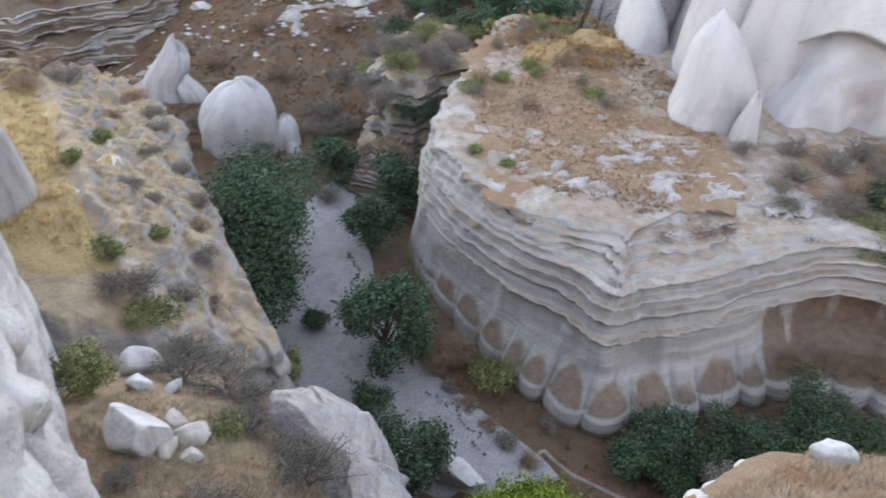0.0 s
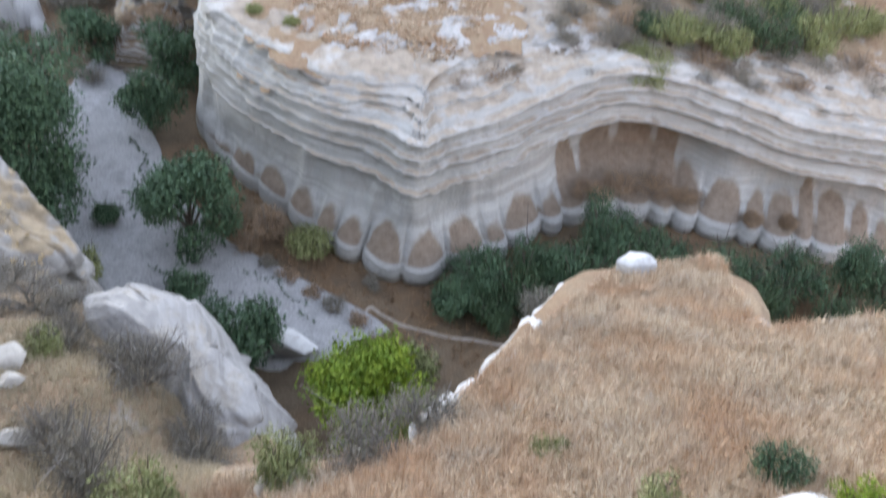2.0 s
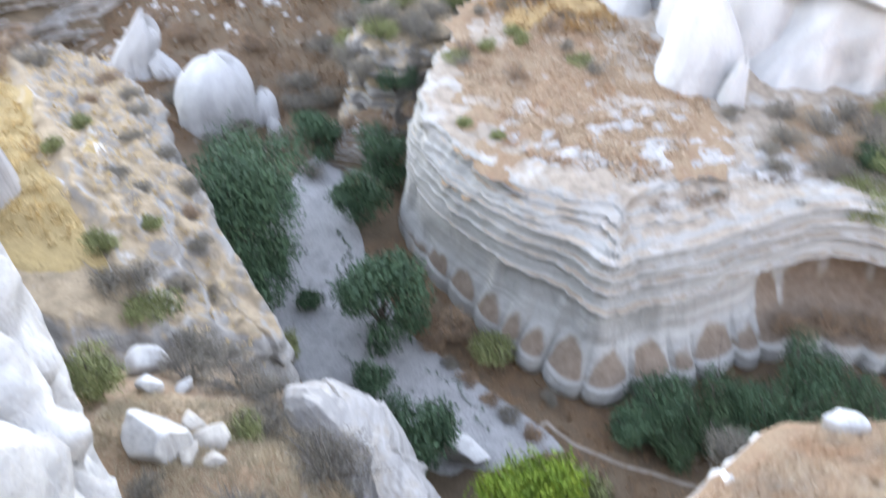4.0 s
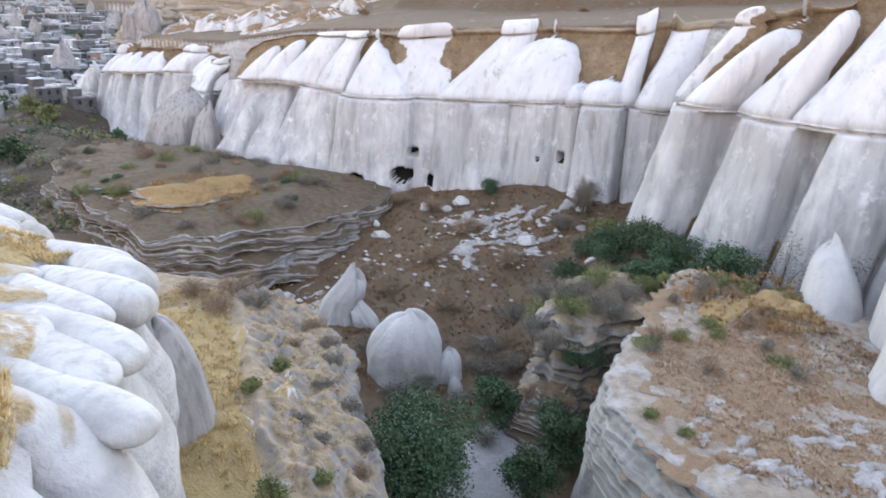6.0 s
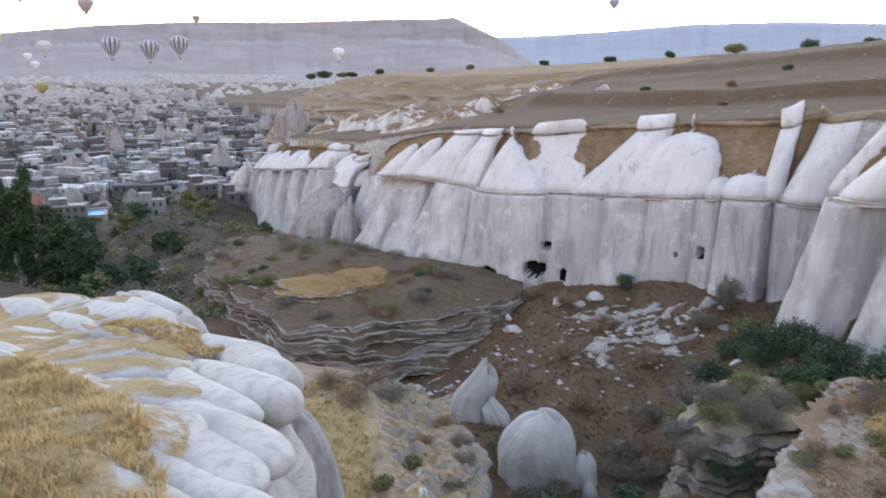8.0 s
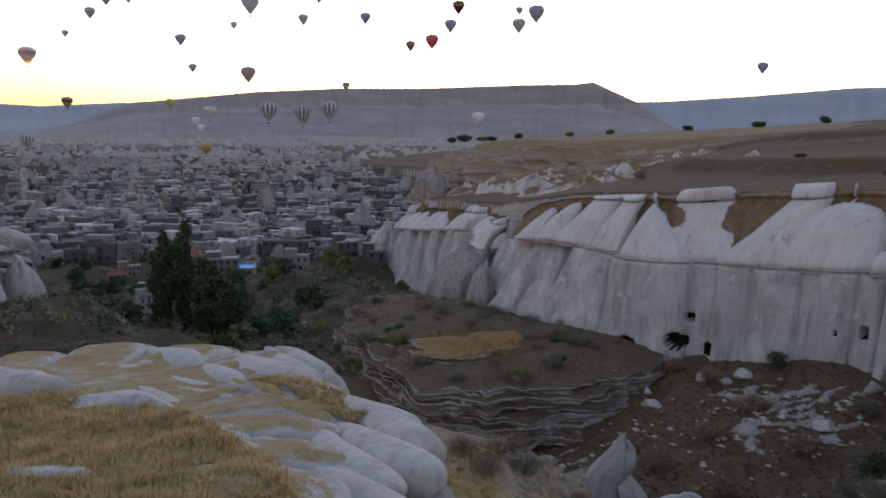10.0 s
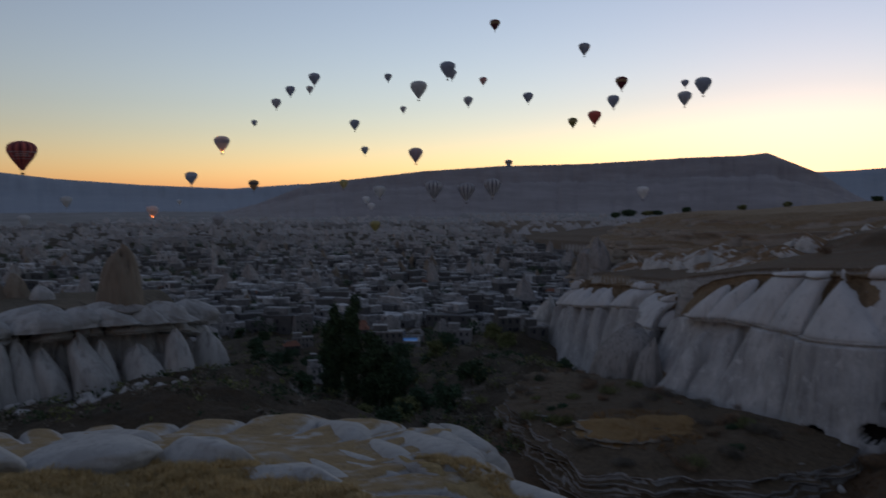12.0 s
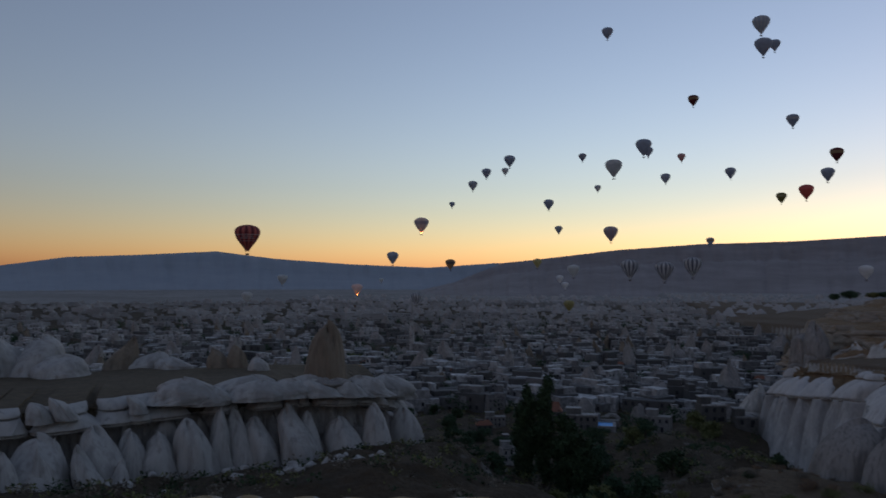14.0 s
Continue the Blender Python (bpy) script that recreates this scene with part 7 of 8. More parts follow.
# ---- town ----
def box(bm, x0, x1, y0, y1, z0, z1):
    v = [bm.verts.new(p) for p in ((x0, y0, z0), (x1, y0, z0), (x1, y1, z0), (x0, y1, z0), (x0, y0, z1), (x1, y0, z1), (x1, y1, z1), (x0, y1, z1))]
    for f in ((0, 3, 2, 1), (4, 5, 6, 7), (0, 1, 5, 4), (1, 2, 6, 5), (2, 3, 7, 6), (3, 0, 4, 7)):
        bm.faces.new([v[i] for i in f])


def boxes(name, list_, mat):
    bm = bmesh.new()
    for b in list_:
        box(bm, *b)
    me = bpy.data.meshes.new(name)
    bm.to_mesh(me), bm.free()
    me.materials.append(mat)
    return me


def house(w, d, storeys, wall, red, label, seed):
    """A flat-roofed or tiled stone house with a set-back upper room, windows and a door; it faces -y."""
    rng = random.Random(seed)
    e = new("house")
    h = 3.1 * storeys
    wing = (w * 0.45, d * 0.6)
    part("wall", boxes("wall", [(-w / 2, w / 2, -d / 2, d / 2, -4, h), (-w / 2 + 0.4, -w / 2 + 0.4 + wing[0], d / 2 - wing[1], d / 2 - 0.3, h, h + 2.6)], wall), e)
    if red:
        bm = bmesh.new()
        a = [bm.verts.new(p) for p in ((-w / 2 - .4, -d / 2 - .4, h), (w / 2 + .4, -d / 2 - .4, h), (w / 2 + .4, d / 2 + .4, h), (-w / 2 - .4, d / 2 + .4, h), (-w / 2 + 2, 0, h + 2.8), (w / 2 - 2, 0, h + 2.8))]
        for f in ((0, 1, 5, 4), (1, 2, 5), (2, 3, 4, 5), (3, 0, 4), (3, 2, 1, 0)):
            bm.faces.new([a[i] for i in f])
        me = bpy.data.meshes.new("roof")
        bm.to_mesh(me), bm.free()
        me.materials.append(TILE)
        part("roof", me, e, "red tiled hipped roof")
    else:
        t = 0.35
        part("roof", boxes("roof", [(-w / 2 - .15, w / 2 + .15, -d / 2 - .15, -d / 2 + t, h, h + .6), (w / 2 - t, w / 2 + .15, -d / 2 + t, d / 2 - t, h, h + .6), (-w / 2 + 0.4 + wing[0], w / 2 - t, -d / 2 + t, d / 2, h, h + .12), (-w / 2, -w / 2 + 0.4 + wing[0], d / 2 - wing[1] - .2, d / 2, h + 2.6, h + 2.9)], ROOF), e)
    win = boxes("window", [(-0.55, 0.55, -0.12, 0.3, -0.75, 0.75)], GLASS_DARK)
    n = max(2, int(w / 3))
    for s in range(storeys):
        for k in range(n):
            if rng.random() < 0.2:
                continue
            part("window", win, e).location = (-w / 2 + w * (k + 0.5) / n, -d / 2, 1.7 + 3.1 * s)
    part("door", boxes("door", [(-0.6, 0.6, -0.1, 0.3, 0, 2.2)], GLASS_DARK), e).location = (w * 0.2, -d / 2 - 0.03, 0)
    return tagged(e, label, "house", "town houses")


STOCK = [house(9, 8, 2, STONE_WALL, False, "flat-roofed grey stone house in the valley town", 1), house(12, 9, 2, PALE_WALL, False, "flat-roofed pale plastered house in the valley town", 2), house(8, 7, 1, STONE_WALL, False, "low flat-roofed stone house in the valley town", 3),
         house(14, 9, 3, PALE_WALL, False, "three-storey pale house in the valley town", 4), house(11, 8, 2, STONE_WALL, True, "stone house with a red tiled roof", 5), house(15, 8, 2, STONE_WALL, False, "long flat-roofed stone house in the valley town", 6)]
rng_t = random.Random(12)
spots = [(-149, 148, 0, 225), (-143, 153, 2, 222), (-195, 172, 1, 200), (-205, 150, 5, 210), (-222, 150, 4, 215), (-172, 178, 0, 205), (-186, 196, 3, 205), (-150, 88, 2, 240), (-158, 96, 1, 235), (-214, 120, 4, 230), (-228, 132, 5, 225), (-196, 118, 2, 235)]
while len(spots) < 300:
    yaw, d = math.radians(rng_t.uniform(34, 98)), 285 + 230 * rng_t.random() ** 0.8
    x, y = -math.sin(yaw) * d, math.cos(yaw) * d
    if (x > -182 and y < 62) or float(behind_rim(np.array([x]), np.array([y]))[0]) > -12 or min(math.hypot(x - q[0], y - q[1]) for q in spots) < 8.5 or math.hypot(x + 209, y - 159) < 14:
        continue
    spots.append((x, y, rng_t.choice((0, 1, 2, 2, 3, 4, 5, 0, 2)), math.degrees(yaw) + rng_t.choice((0, 0, 25, -25, 90)) + rng_t.uniform(-12, 12)))
used = set()
for x, y, kind, turn in spots:
    m = pose(x, y, zg(x, y) + 0.4, 0, 0, turn if turn < 180 else turn - 160) @ Matrix.Diagonal((0.66, 0.66, 0.7, 1))
    if kind in used:
        copy_thing(STOCK[kind], m)
    else:
        used.add(kind)
        STOCK[kind].matrix_basis = m


def far_town():
    """The rest of the town, past counting: low stone houses in rows along the slopes, with roofs lightened as by
    skylight and dark openings.
    """
    rng = np.random.default_rng(4)
    walls, dark = [], []
    for k in range(5600):
        yaw, d = math.radians(rng.uniform(28, 104)), 300 + 1500 * rng.random() ** 1.5
        x, y = -math.sin(yaw) * d, math.cos(yaw) * d
        if fbm(np.array([x / 90]), np.array([y / 90]), 3, 63)[0] < rng.uniform(-1.0, 0.3) - 0.25 * (d < 800) or behind_rim(np.array([x]), np.array([y]))[0] > -10 or (x > -190 and y < 64):
            continue
        z = zg(x, y)
        w, dd, h = rng.choice((4, 5, 6, 8, 10, 13, 18)) * rng.uniform(0.8, 1.2), rng.uniform(4, 9), rng.choice((2.6, 3.0, 3.2, 5.6, 6.4))
        turn = yaw + 0.9 * vnoise(np.array([x / 60]), np.array([y / 60]), 5)[0] + rng.normal() * 0.35
        walls.append((x, y, turn, -w / 2, w / 2, -dd / 2, dd / 2, z - 5, z + h))
        if rng.random() < 0.55:
            walls.append((x, y, turn, -w / 2 + 0.3, rng.uniform(-0.1, 0.3) * w, -dd / 6, dd / 2 - 0.2, z + h, z + h + 2.5))
        if d < 1100:
            for s in range(int(h // 2.7)):
                for q in range(int(w / 2.6)):
                    if rng.random() < 0.6:
                        cx = -w / 2 + 1.4 + 2.6 * q
                        dark.append((x, y, turn, cx - 0.5, cx + 0.5, -dd / 2 - 0.08, -dd / 2 + 0.3, z + 0.7 + 2.8 * s, z + 2.1 + 2.8 * s))
    # past this distance the houses get the glowing painted-haze material
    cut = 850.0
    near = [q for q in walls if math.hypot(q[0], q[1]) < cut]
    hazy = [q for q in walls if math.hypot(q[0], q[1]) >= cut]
    for name, b, mats, label in (("hazy_houses", hazy, (HAZY,), "houses at the far end of the town, haze painted on as pale glow"), ("far_stone_houses", near, (FAR_WALL, FAR_SKYLIT_ROOF), "grey stone houses with skylight painted on their roofs across the far town"), ("far_windows", dark, (GLASS_DARK,), "dark window openings of the far town")):
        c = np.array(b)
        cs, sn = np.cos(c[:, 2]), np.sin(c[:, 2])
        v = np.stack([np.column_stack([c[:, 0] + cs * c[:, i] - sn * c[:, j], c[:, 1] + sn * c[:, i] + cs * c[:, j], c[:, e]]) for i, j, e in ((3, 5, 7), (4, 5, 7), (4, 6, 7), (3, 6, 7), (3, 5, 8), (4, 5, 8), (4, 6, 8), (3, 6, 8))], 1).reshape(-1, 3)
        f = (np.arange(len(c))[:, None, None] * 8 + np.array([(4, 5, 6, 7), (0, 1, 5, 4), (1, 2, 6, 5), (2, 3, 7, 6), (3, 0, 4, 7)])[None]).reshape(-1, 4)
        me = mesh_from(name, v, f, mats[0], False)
        # top faces take the lighter colour, as if lit from above
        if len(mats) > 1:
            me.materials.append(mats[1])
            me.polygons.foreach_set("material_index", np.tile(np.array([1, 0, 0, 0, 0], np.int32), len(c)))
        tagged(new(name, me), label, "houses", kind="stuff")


far_town()
# fairy chimneys between the houses
chimneys = [rock_body("fairy_chimney", (0, 0, 0), (w, w * 0.9, h), m, 0, (0, 0), 0.62, 0.35, 2.1, (), 0.24, 0.14, s, 40, 24, False, 0.06) for w, h, s, m in ((10, 15, 1, GREY), (8, 10, 2, BROWN_TUFF), (14, 15, 3, GREY), (8, 8, 4, GREY), (18, 9, 5, GREY), (7, 13, 6, BROWN_TUFF))]
for k in range(150):
    yaw, d = math.radians(rng_t.uniform(32, 98)), rng_t.uniform(330, 900)
    x, y = -math.sin(yaw) * d, math.cos(yaw) * d
    if float(behind_rim(np.array([x]), np.array([y]))[0]) > -5 or (x > -182 and y < 60):
        continue
    ob = new("fairy_chimney", chimneys[k % 6])
    ob.matrix_world = pose(x, y, zg(x, y) - 2, 0, 0, k * 50)
    tagged(ob, "grey-brown fairy chimney among town houses", "rock", "fairy chimneys in the town")
# minaret
mn = new("minaret")
mx, my = -498, 222
mn.matrix_world = pose(mx, my, zg(mx, my))
part("shaft", rock_body("shaft", (0, 0, 0), (3.4, 3.4, 26), PALE_WALL, taper=0.15, cap=0.02, square=2, lump=0, flute=0, around=16, up=6, make=False), mn)
part("balcony", rock_body("balcony", (0, 0, 0), (4.6, 4.6, 1.4), PALE_WALL, taper=-0.1, cap=0.02, square=2, lump=0, flute=0, around=16, up=5, make=False), mn).location = (0, 0, 22)
part("spire", rock_body("spire", (0, 0, 0), (2.6, 2.6, 8), ROOF, taper=0.95, cap=0.05, square=2, lump=0, flute=0, around=16, up=8, make=False), mn, "grey pointed spire").location = (0, 0, 26)
tagged(mn, "slender stone minaret among town houses", "minaret")

# swimming pool
WATER, _nt, _b = shader("pool_water", 0.4)
_b.inputs["Base Color"].default_value = (0.03, 0.36, 0.85, 1)
pool = new("swimming_pool")
pool.matrix_world = pose(-209.6, 159.4, zg(-209.6, 159.4) + 0.9, 0, 0, 52)
part("basin", boxes("basin", [(-6, 6, -4.5, -3.6, -3, 0.5), (-6, 6, 3.6, 4.5, -3, 0.5), (-6, -5.1, -3.6, 3.6, -3, 0.5), (5.1, 6, -3.6, 3.6, -3, 0.5)], PALE_WALL), pool, "pale stone pool surround")
part("water", boxes("water", [(-5.1, 5.1, -3.6, 3.6, -3, 0.25)], WATER), pool, "clear blue water")
part("platform", boxes("platform", [(-7, 7, 4.5, 6.5, -3, 0.9), (-1, 1, 4.2, 6.8, 0.9, 2.8)], PALE_WALL), pool)
tagged(pool, "blue swimming pool with a pale surround", "pool")

# valley trees
for k, (x, y, h, r) in enumerate([(-122.5, 81.2, 19.5, 2.0), (-125.6, 79.4, 17, 1.8), (-118.4, 83.2, 14.0, 2.9), (-128, 80.4, 14.5, 1.9), (-115.8, 85.0, 10.5, 2.4)]):
    poplar(x, y, zg(x, y), h, r, k + 3, 5200)
for k in range(240):
    yaw, d = math.radians(rng_t.uniform(36, 92)), rng_t.uniform(112, 300) if k < 110 else rng_t.uniform(280, 560)
    x, y = -math.sin(yaw) * d, math.cos(yaw) * d
    if float(behind_rim(np.array([x]), np.array([y]))[0]) > -8 or (x > -182 and y < 66) or math.hypot(x + 209, y - 159) < 10:
        continue
    s = rng_t.uniform(0.45, 1.2)
    tree(x, y, zg(x, y) - 0.3, 4.5 * s, 2.6 * s, rng_t.choice((LEAF, LEAF, POPLAR, OLIVE)), "dark green tree in the valley", 800 + k, 900, 0.7, "tree", 0.3, 0.05, "valley trees")
for k in range(26):
    x, y = rng_t.uniform(-200, -104), rng_t.uniform(86, 160)
    if float(behind_rim(np.array([x]), np.array([y]))[0]) > -22 or math.hypot(x + 209, y - 159) < 12:
        continue
    s = rng_t.uniform(0.5, 1.3)
    tree(x, y, zg(x, y) - 0.3, 4.5 * s, 2.8 * s, LEAF, "dark green bushy tree in the valley", 1800 + k, 1400, 0.5, "tree", 0.3, 0.02, "valley trees")
for k in range(7):
    yaw, d = math.radians(rng_t.uniform(-5, 34)), rng_t.uniform(110, 195)
    x, y = -math.sin(yaw) * d, math.cos(yaw) * d
    if float(behind_rim(np.array([x]), np.array([y]))[0]) < 10:
        continue
    s = rng_t.uniform(0.35, 0.8)
    shrub(x, y, zg(x, y) - 0.2, 4 * s, 2.2 * s, rng_t.choice((OLIVE, LEAF, RUST)), "dark shrub on the grassy plateau", 900 + k, 500, 0.4, 5, "shrub", "plateau shrubs")

for k, (az, r, w, h) in enumerate([(8.3, 322, 11, 4.5), (3.9, 322, 8, 5), (0.4, 318, 7, 4), (-4, 318, 6, 4), (37.4, 318, 5, 2.4), (36.5, 322, 8, 3), (35.2, 320, 5, 2), (34.6, 322, 6, 2.2), (32.6, 320, 3.6, 2.4), (26.2, 325, 3.6, 2.4), (16.5, 325, 6, 3), (12.5, 320, 5, 3), (29, 322, 4, 2.4), (21, 322, 4, 2.4)]):
    x, y = -math.sin(math.radians(az)) * r, math.cos(math.radians(az)) * r
    shrub(x, y, float(upper_top(np.array([x]), np.array([y]))[0]) - 0.3, w, h, LEAF if k % 3 else OLIVE, "dark bush on the skyline of the plateau", 2000 + k, 1500, 0.6, 6, "bush", "bushes on the skyline")


def scrub_cover():
    """Low scrub over the valley and its slopes, past counting."""
    rng = np.random.default_rng(31)
    blobs = []
    while len(blobs) < 3000:
        yaw, d = math.radians(rng.uniform(20, 95)), 98 + 230 * rng.random() ** 1.2
        x, y = -math.sin(yaw) * d, math.cos(yaw) * d
        if behind_rim(np.array([x]), np.array([y]))[0] > -6 or fbm(np.array([x / 30]), np.array([y / 30]), 3, 7)[0] < rng.uniform(-0.6, 0.4):
            continue
        r = rng.uniform(0.5, 1.6)
        blobs.append((x, y, zg(x, y) + 0.3 * r, r, r, 0.6 * r))
    for k, (mat, label) in enumerate(((OLIVE, "olive scrub over the valley slopes"), (HEATH, "grey-brown scrub over the valley slopes"), (POPLAR, "dark green scrub over the valley slopes"))):
        tagged(new("valley_scrub", leaf_cloud("valley_scrub", blobs[k::3], 26000, 0.5, mat, 40 + k)), label, "scrub", kind="stuff")


scrub_cover()


def town_trees():
    """Dark garden trees among the houses, past counting."""
    rng = np.random.default_rng(51)
    blobs = []
    while len(blobs) < 1300:
        yaw, d = math.radians(rng.uniform(32, 100)), 270 + 700 * rng.random() ** 1.1
        x, y = -math.sin(yaw) * d, math.cos(yaw) * d
        if behind_rim(np.array([x]), np.array([y]))[0] > -8 or (x > -182 and y < 68) or fbm(np.array([x / 60]), np.array([y / 60]), 3, 27)[0] < rng.uniform(-0.5, 0.4):
            continue
        r = rng.uniform(1.2, 3.2)
        blobs.append((x, y, zg(x, y) + 0.8 * r, r, r, r * rng.uniform(0.8, 1.5)))
    tagged(new("town_trees", leaf_cloud("town_trees", blobs, 90000, 1.0, LEAF, 52)), "dark garden trees among the town houses", "trees", kind="stuff")


town_trees()


def town_rocks():
    """Low pale knolls and stubs of tuff between the houses, past counting."""
    rng = np.random.default_rng(57)
    vs, fs, n = [], [], 0
    a = np.linspace(0, 2 * np.pi, 10, endpoint=False)
    while n < 60 * 700:
        yaw, d = math.radians(rng.uniform(28, 104)), 285 + 800 * rng.random() ** 1.2
        x, y = -math.sin(yaw) * d, math.cos(yaw) * d
        if behind_rim(np.array([x]), np.array([y]))[0] > -6 or (x > -190 and y < 64) or fbm(np.array([x / 70]), np.array([y / 70]), 3, 29)[0] < rng.uniform(-0.7, 0.5):
            continue
        w, h, z = rng.uniform(4, 13), rng.uniform(2, 8), zg(x, y) - 1.5
        skew = rng.normal(size=2) * 0.12 * w
        for f, q in ((1, 0), (0.86, 0.3), (0.66, 0.6), (0.42, 0.83), (0.2, 0.96), (0.02, 1.0)):
            r = w / 2 * f * (1 + 0.22 * np.sin(a * 2 + n) + 0.16 * rng.normal(size=10))
            vs.append(np.column_stack([x + np.cos(a) * r + skew[0] * q, y + np.sin(a) * r + skew[1] * q, np.full(10, z + h * q)]))
        fs.append(grid_faces(6, 10, True) + n)
        n += 60
    tagged(new("town_rocks", mesh_from("town_rocks", np.vstack(vs), np.vstack(fs), GREY)), "pale knolls of tuff between the town houses", "rocks", kind="stuff")


town_rocks()

# ---- balloons ----
def cloth(name, a, glow=None):
    m, nt, b = shader(name, 0.6)
    a = tuple(min(0.85, v * 1.7) for v in a)
    c = mix(nt, ramp(nt, tex_noise(nt, 0.25, 4), 0.35, 0.7), a, tuple(v * 0.75 for v in a))
    nt.links.new(c, b.inputs["Base Color"])
    thin, both = nt.nodes.new("ShaderNodeBsdfTranslucent"), nt.nodes.new("ShaderNodeMixShader")
    both.inputs[0].default_value = 0.5
    nt.links.new(c, thin.inputs[0])
    nt.links.new(b.outputs[0], both.inputs[1]), nt.links.new(thin.outputs[0], both.inputs[2])
    nt.links.new(both.outputs[0], nt.nodes["Material Output"].inputs[0])
    return m


CLOTH = {n: cloth("cloth_" + n, c) for n, c in dict(slate=(0.31, 0.34, 0.39), grey=(0.43, 0.44, 0.44), red=(0.47, 0.15, 0.13), maroon=(0.15, 0.045, 0.055), white=(0.75, 0.75, 0.75), black=(0.12, 0.125, 0.15), olive=(0.22, 0.20, 0.08), yellow=(0.40, 0.36, 0.20), tan=(0.38, 0.27, 0.16), pink=(0.44, 0.30, 0.29)).items()}
WICKER = mat_plain("wicker", (0.10, 0.065, 0.04), 0.9)
FIRE, _nt, _b = shader("burner_flame")
_b.inputs["Emission Color"].default_value = (1.0, 0.22, 0.04, 1)
_b.inputs["Emission Strength"].default_value = FLAME
PROFILE = [(0.0, 0.10), (0.04, 0.125), (0.15, 0.21), (0.28, 0.31), (0.40, 0.39), (0.52, 0.455), (0.64, 0.495), (0.74, 0.5), (0.83, 0.465), (0.90, 0.39), (0.955, 0.27), (0.985, 0.15), (1.0, 0.01)]


def gores(name, mat, second, size, band=(0.0, 1.0), grow=1.0, count=24):
    """The sewn envelope: panels bulged between their seams, every other one of the second cloth if there is one."""
    prof = [p for p in PROFILE if band[0] <= p[0] <= band[1]]
    q = np.arange(count * 4) / 4
    a, out = q / count * 2 * np.pi, 1 + 0.035 * np.sin((q % 1) * np.pi)
    v = np.vstack([np.column_stack([np.cos(a) * r * out * size * grow, np.sin(a) * r * out * size * grow, np.full(len(q), size * (0.22 + z * 1.02))]) for z, r in prof])
    me = mesh_from(name, v, grid_faces(len(prof), len(q), True), mat)
    if second:
        me.materials.append(second)
        me.polygons.foreach_set("material_index", np.tile((np.arange(count * 4) // 4 % 2).astype(np.int32), len(prof) - 1))
    return me


KITS = {}


def balloon_kit(main, second, band):
    """Meshes of one balloon pattern, 20 m across, shared by all balloons of that pattern."""
    s = 20.0
    kit = [("envelope", gores("envelope", CLOTH[main], CLOTH[second] if second and not band else None, s), "")]
    if second and band:
        kit.append(("band", gores("band", CLOTH[second], None, s, (0.5, 0.75), 1.006), second + " band of cloth"))
    a = np.linspace(0, 2 * np.pi, 25)[:-1]
    kit.append(("skirt", mesh_from("skirt", np.vstack([np.column_stack([np.cos(a) * r * s, np.sin(a) * r * s, np.full(24, z * s)]) for z, r in ((0.16, 0.075), (0.22, 0.1), (0.23, 0.103))]), grid_faces(3, 24, True), CLOTH[main]), ""))
    kit.append(("basket", boxes("basket", [(-1.5, 1.5, -0.9, 0.9, 0.0, 0.18), (-1.5, 1.5, -0.9, -0.75, 0.18, 1.25), (-1.5, 1.5, 0.75, 0.9, 0.18, 1.25), (-1.5, -1.35, -0.75, 0.75, 0.18, 1.25), (1.35, 1.5, -0.75, 0.75, 0.18, 1.25)], WICKER), "brown wicker basket"))
    for x in (-1.4, 1.4):
        for y in (-0.8, 0.8):
            kit.append(("rope", limbs_mesh("rope", [([(x, y, 1.2), (x * 1.05, y * 1.6, 3.4)], [0.05, 0.05])], WICKER), ""))
    return kit


def balloon(yaw, pitch, width, main, second="", band=False, flame=False, real=20.0, label=""):
    key = (main, second, band)
    if key not in KITS:
        KITS[key] = balloon_kit(*key)
    d = 1380.0 * real / width
    a, b = radians(yaw), radians(pitch)
    e = new("hot_air_balloon")
    k = real / 20
    e.matrix_world = pose(-3.5 - math.sin(a) * math.cos(b) * d, 2.1 + math.cos(a) * math.cos(b) * d, 1.6 + math.sin(b) * d - 15.5 * k, 0, 0, yaw * 7) @ Matrix.Diagonal((k, k, k, 1))
    for name, me, text in KITS[key]:
        part(name, me, e, text)
    if flame:
        part("flame", rock_body("flame", (0, 0, 0), (2.2, 2.2, 3.2), FIRE, taper=0.5, cap=0.6, square=2, lump=0.1, flute=0, around=12, up=8, make=False), e, "orange burner flame").location = (0, 0, 2.8)
    tagged(e, label or f"{main} hot-air balloon{' with ' + second + (' band' if band else ' stripes') if second else ''} hanging over the valley", "balloon", "hot-air balloons over the valley")
    return e


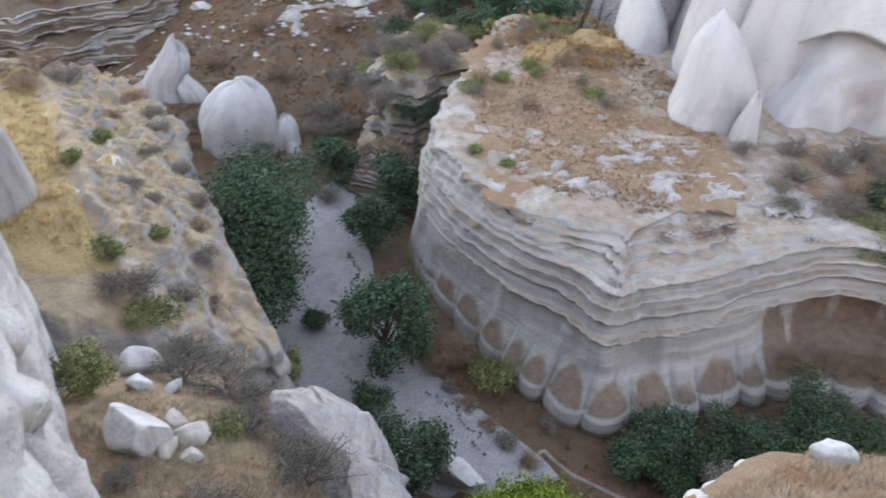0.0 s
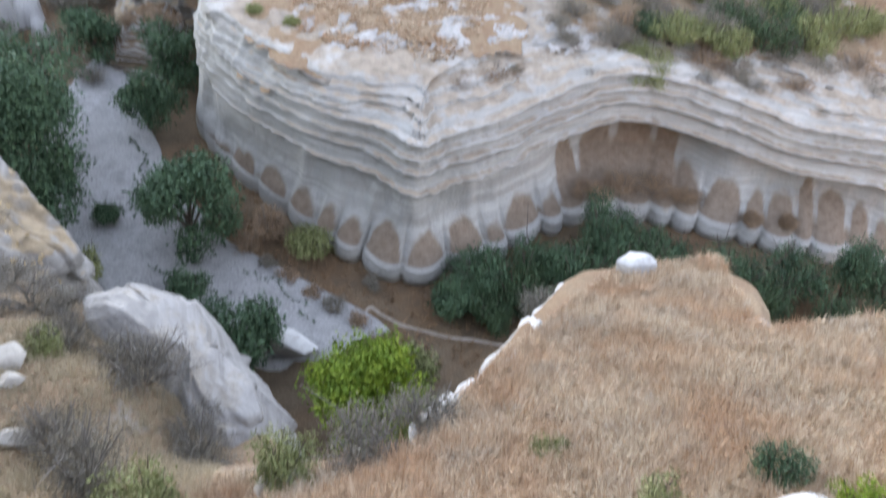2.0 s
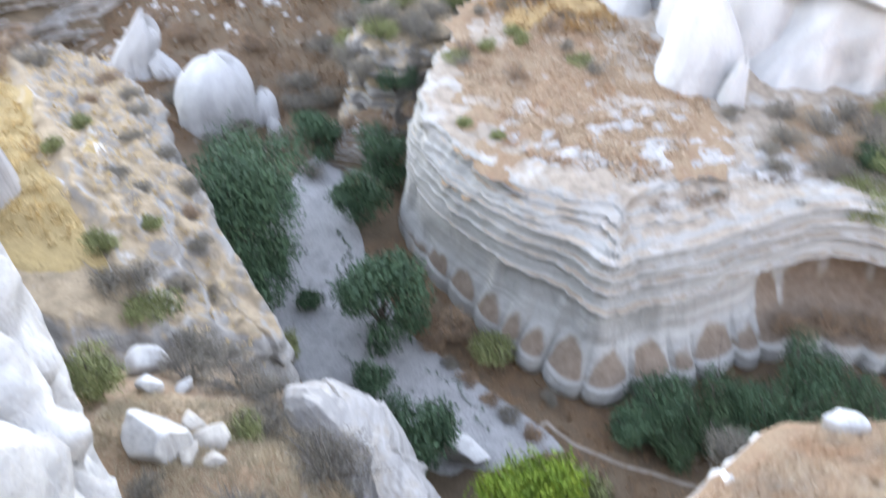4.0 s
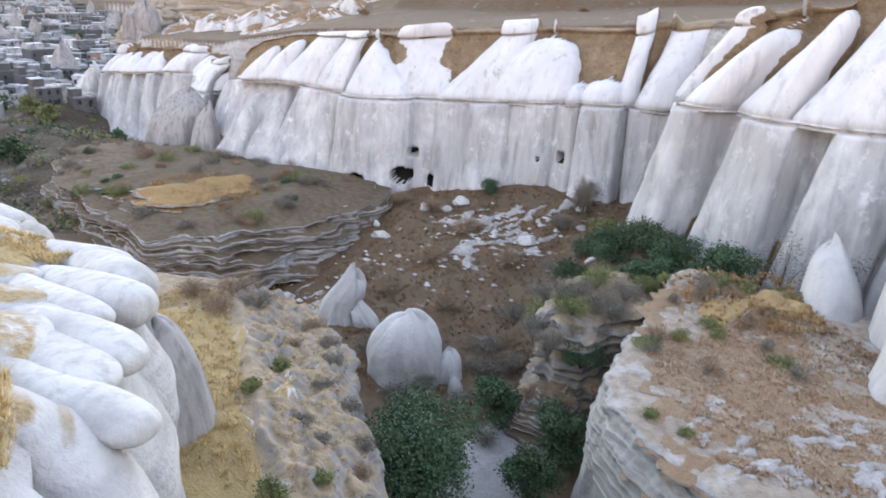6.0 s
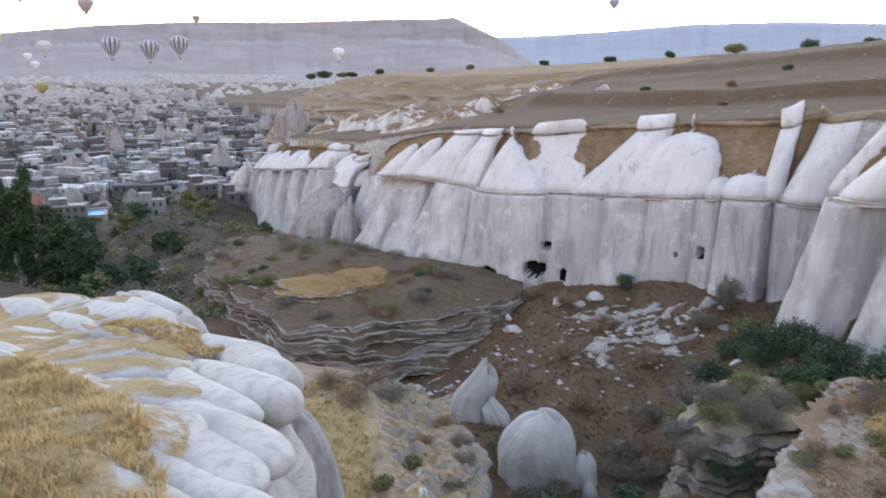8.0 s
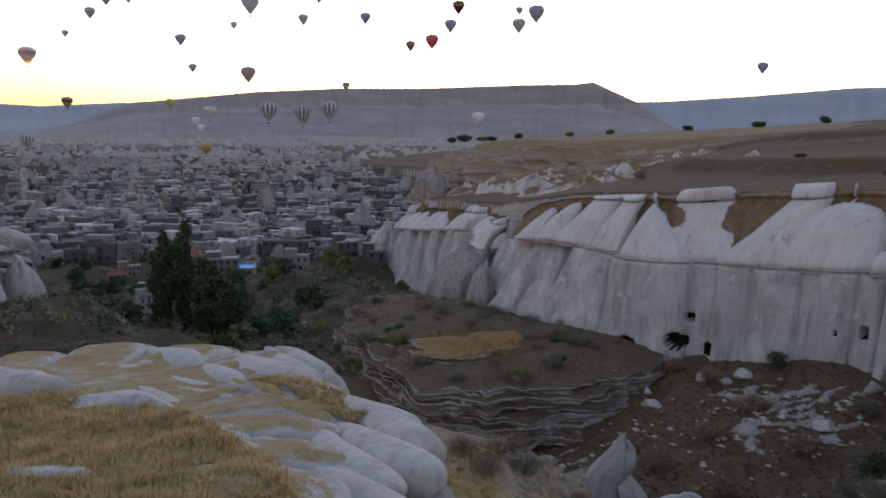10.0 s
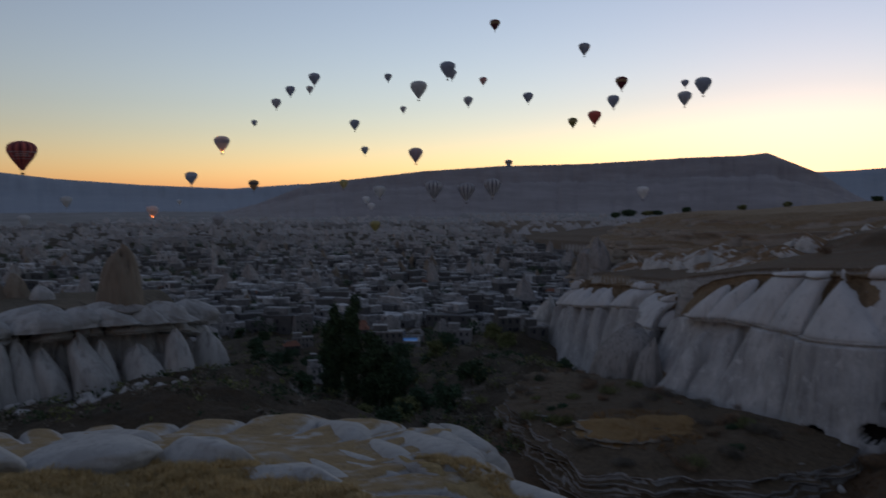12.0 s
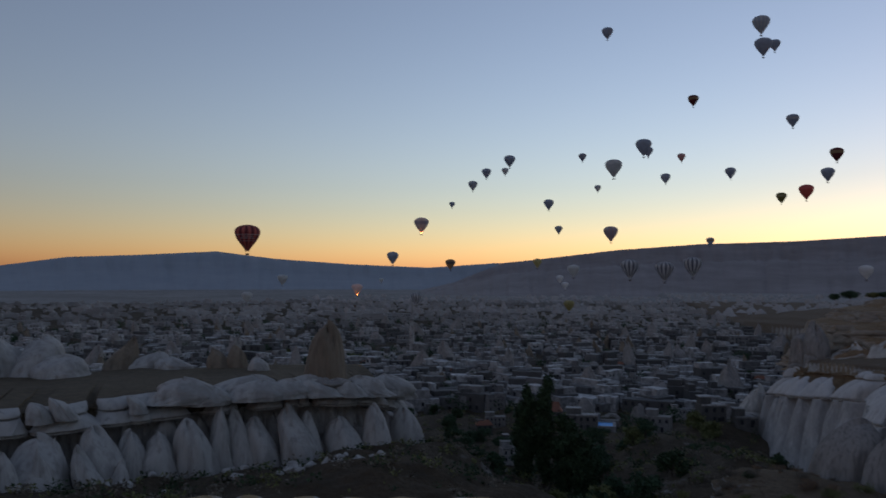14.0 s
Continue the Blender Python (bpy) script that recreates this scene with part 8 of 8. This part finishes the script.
SLATE = [(51.78, 17.13, 18), (41.4, 16.84, 26), (41.28, 15.42, 26), (40.56, 15.41, 17), (39.5, 10.44, 19), (37.43, 6.78, 20), (43.47, 7.16, 17), (47.8, 6.93, 16), (49.29, 9.2, 26), (48.98, 8.83, 16), (53.6, 8.58, 13), (58.88, 8.42, 19), (60.58, 7.54, 16), (61.58, 6.64, 16), (63.11, 5.23, 10), (56.04, 5.24, 17), (55.32, 3.39, 13), (67.46, 1.36, 20), (32.58, 7.82, 12), (32.58, 6.85, 22), (31.38, 7.67, 26), (16.09, 3.96, 17)]
for k, b in enumerate(SLATE):
    balloon(*b, "slate", ("", "grey", "")[k % 3], k % 2 == 0)
for b in [(51.39, 7.8, 28), (59.21, 7.65, 12), (52.52, 6.33, 11), (54.27, 0.43, 20), (75.38, -0.26, 17), (77.85, -1.51, 18), (68.28, -0.33, 8)]:
    balloon(*b, "grey")
balloon(65.36, 3.78, 25, "grey", "slate", True, True)
balloon(70.04, -0.95, 18, "grey", "", False, True)
for b in [(50.29, 0.6, 30), (47.92, 0.44, 30), (46.02, 0.75, 30), (65.71, -1.61, 20)]:
    balloon(*b, "white", "black")
for b in [(35.29, 0.35, 20), (55.25, -0.18, 12), (54.88, -0.67, 12)]:
    balloon(*b, "white")
balloon(44.84, 2.44, 13, "slate", "tan", True)
for b in [(45.88, 12.22, 17), (36.88, 8.04, 20)]:
    balloon(*b, "maroon", "tan", True)
balloon(38.73, 5.69, 22, "red")
balloon(40.26, 5.34, 16, "olive", "yellow", True)
balloon(46.71, 8.35, 13, "pink")
balloon(51.62, 3.11, 24, "pink", "slate")
balloon(63.23, 0.88, 17, "tan", "black", True)
balloon(56.87, 0.97, 15, "yellow")
balloon(54.6, -2.1, 18, "yellow", "olive", False, False, 13.0)
big = balloon(77.86, 2.79, 42, "maroon", "red", label="large dark red balloon with stripes and white lettering bars")


def lettering(parent, z0, z1, a0, a1):
    """A plain bar that lies on the cloth."""
    a = np.linspace(a0, a1, 14)
    hs = np.linspace(z0, z1, 3)
    zs, rs = zip(*PROFILE)
    rows = [np.column_stack([np.cos(a) * np.interp(h, zs, rs) * 1.042 * 20, np.sin(a) * np.interp(h, zs, rs) * 1.042 * 20, np.full(14, 20 * (0.22 + h * 1.02))]) for h in hs]
    part("lettering_bar", mesh_from("lettering_bar", np.vstack(rows), grid_faces(3, 14), CLOTH["white"]), parent, "plain white lettering bar")


turn = math.radians(-12.1 - 77.86 * 7 - 0)
for z0, z1, half in ((0.575, 0.60, 1.3), (0.50, 0.525, 0.5), (0.43, 0.455, 0.7), (0.335, 0.35, 1.3)):
    lettering(big, z0, z1, turn - half, turn + half)
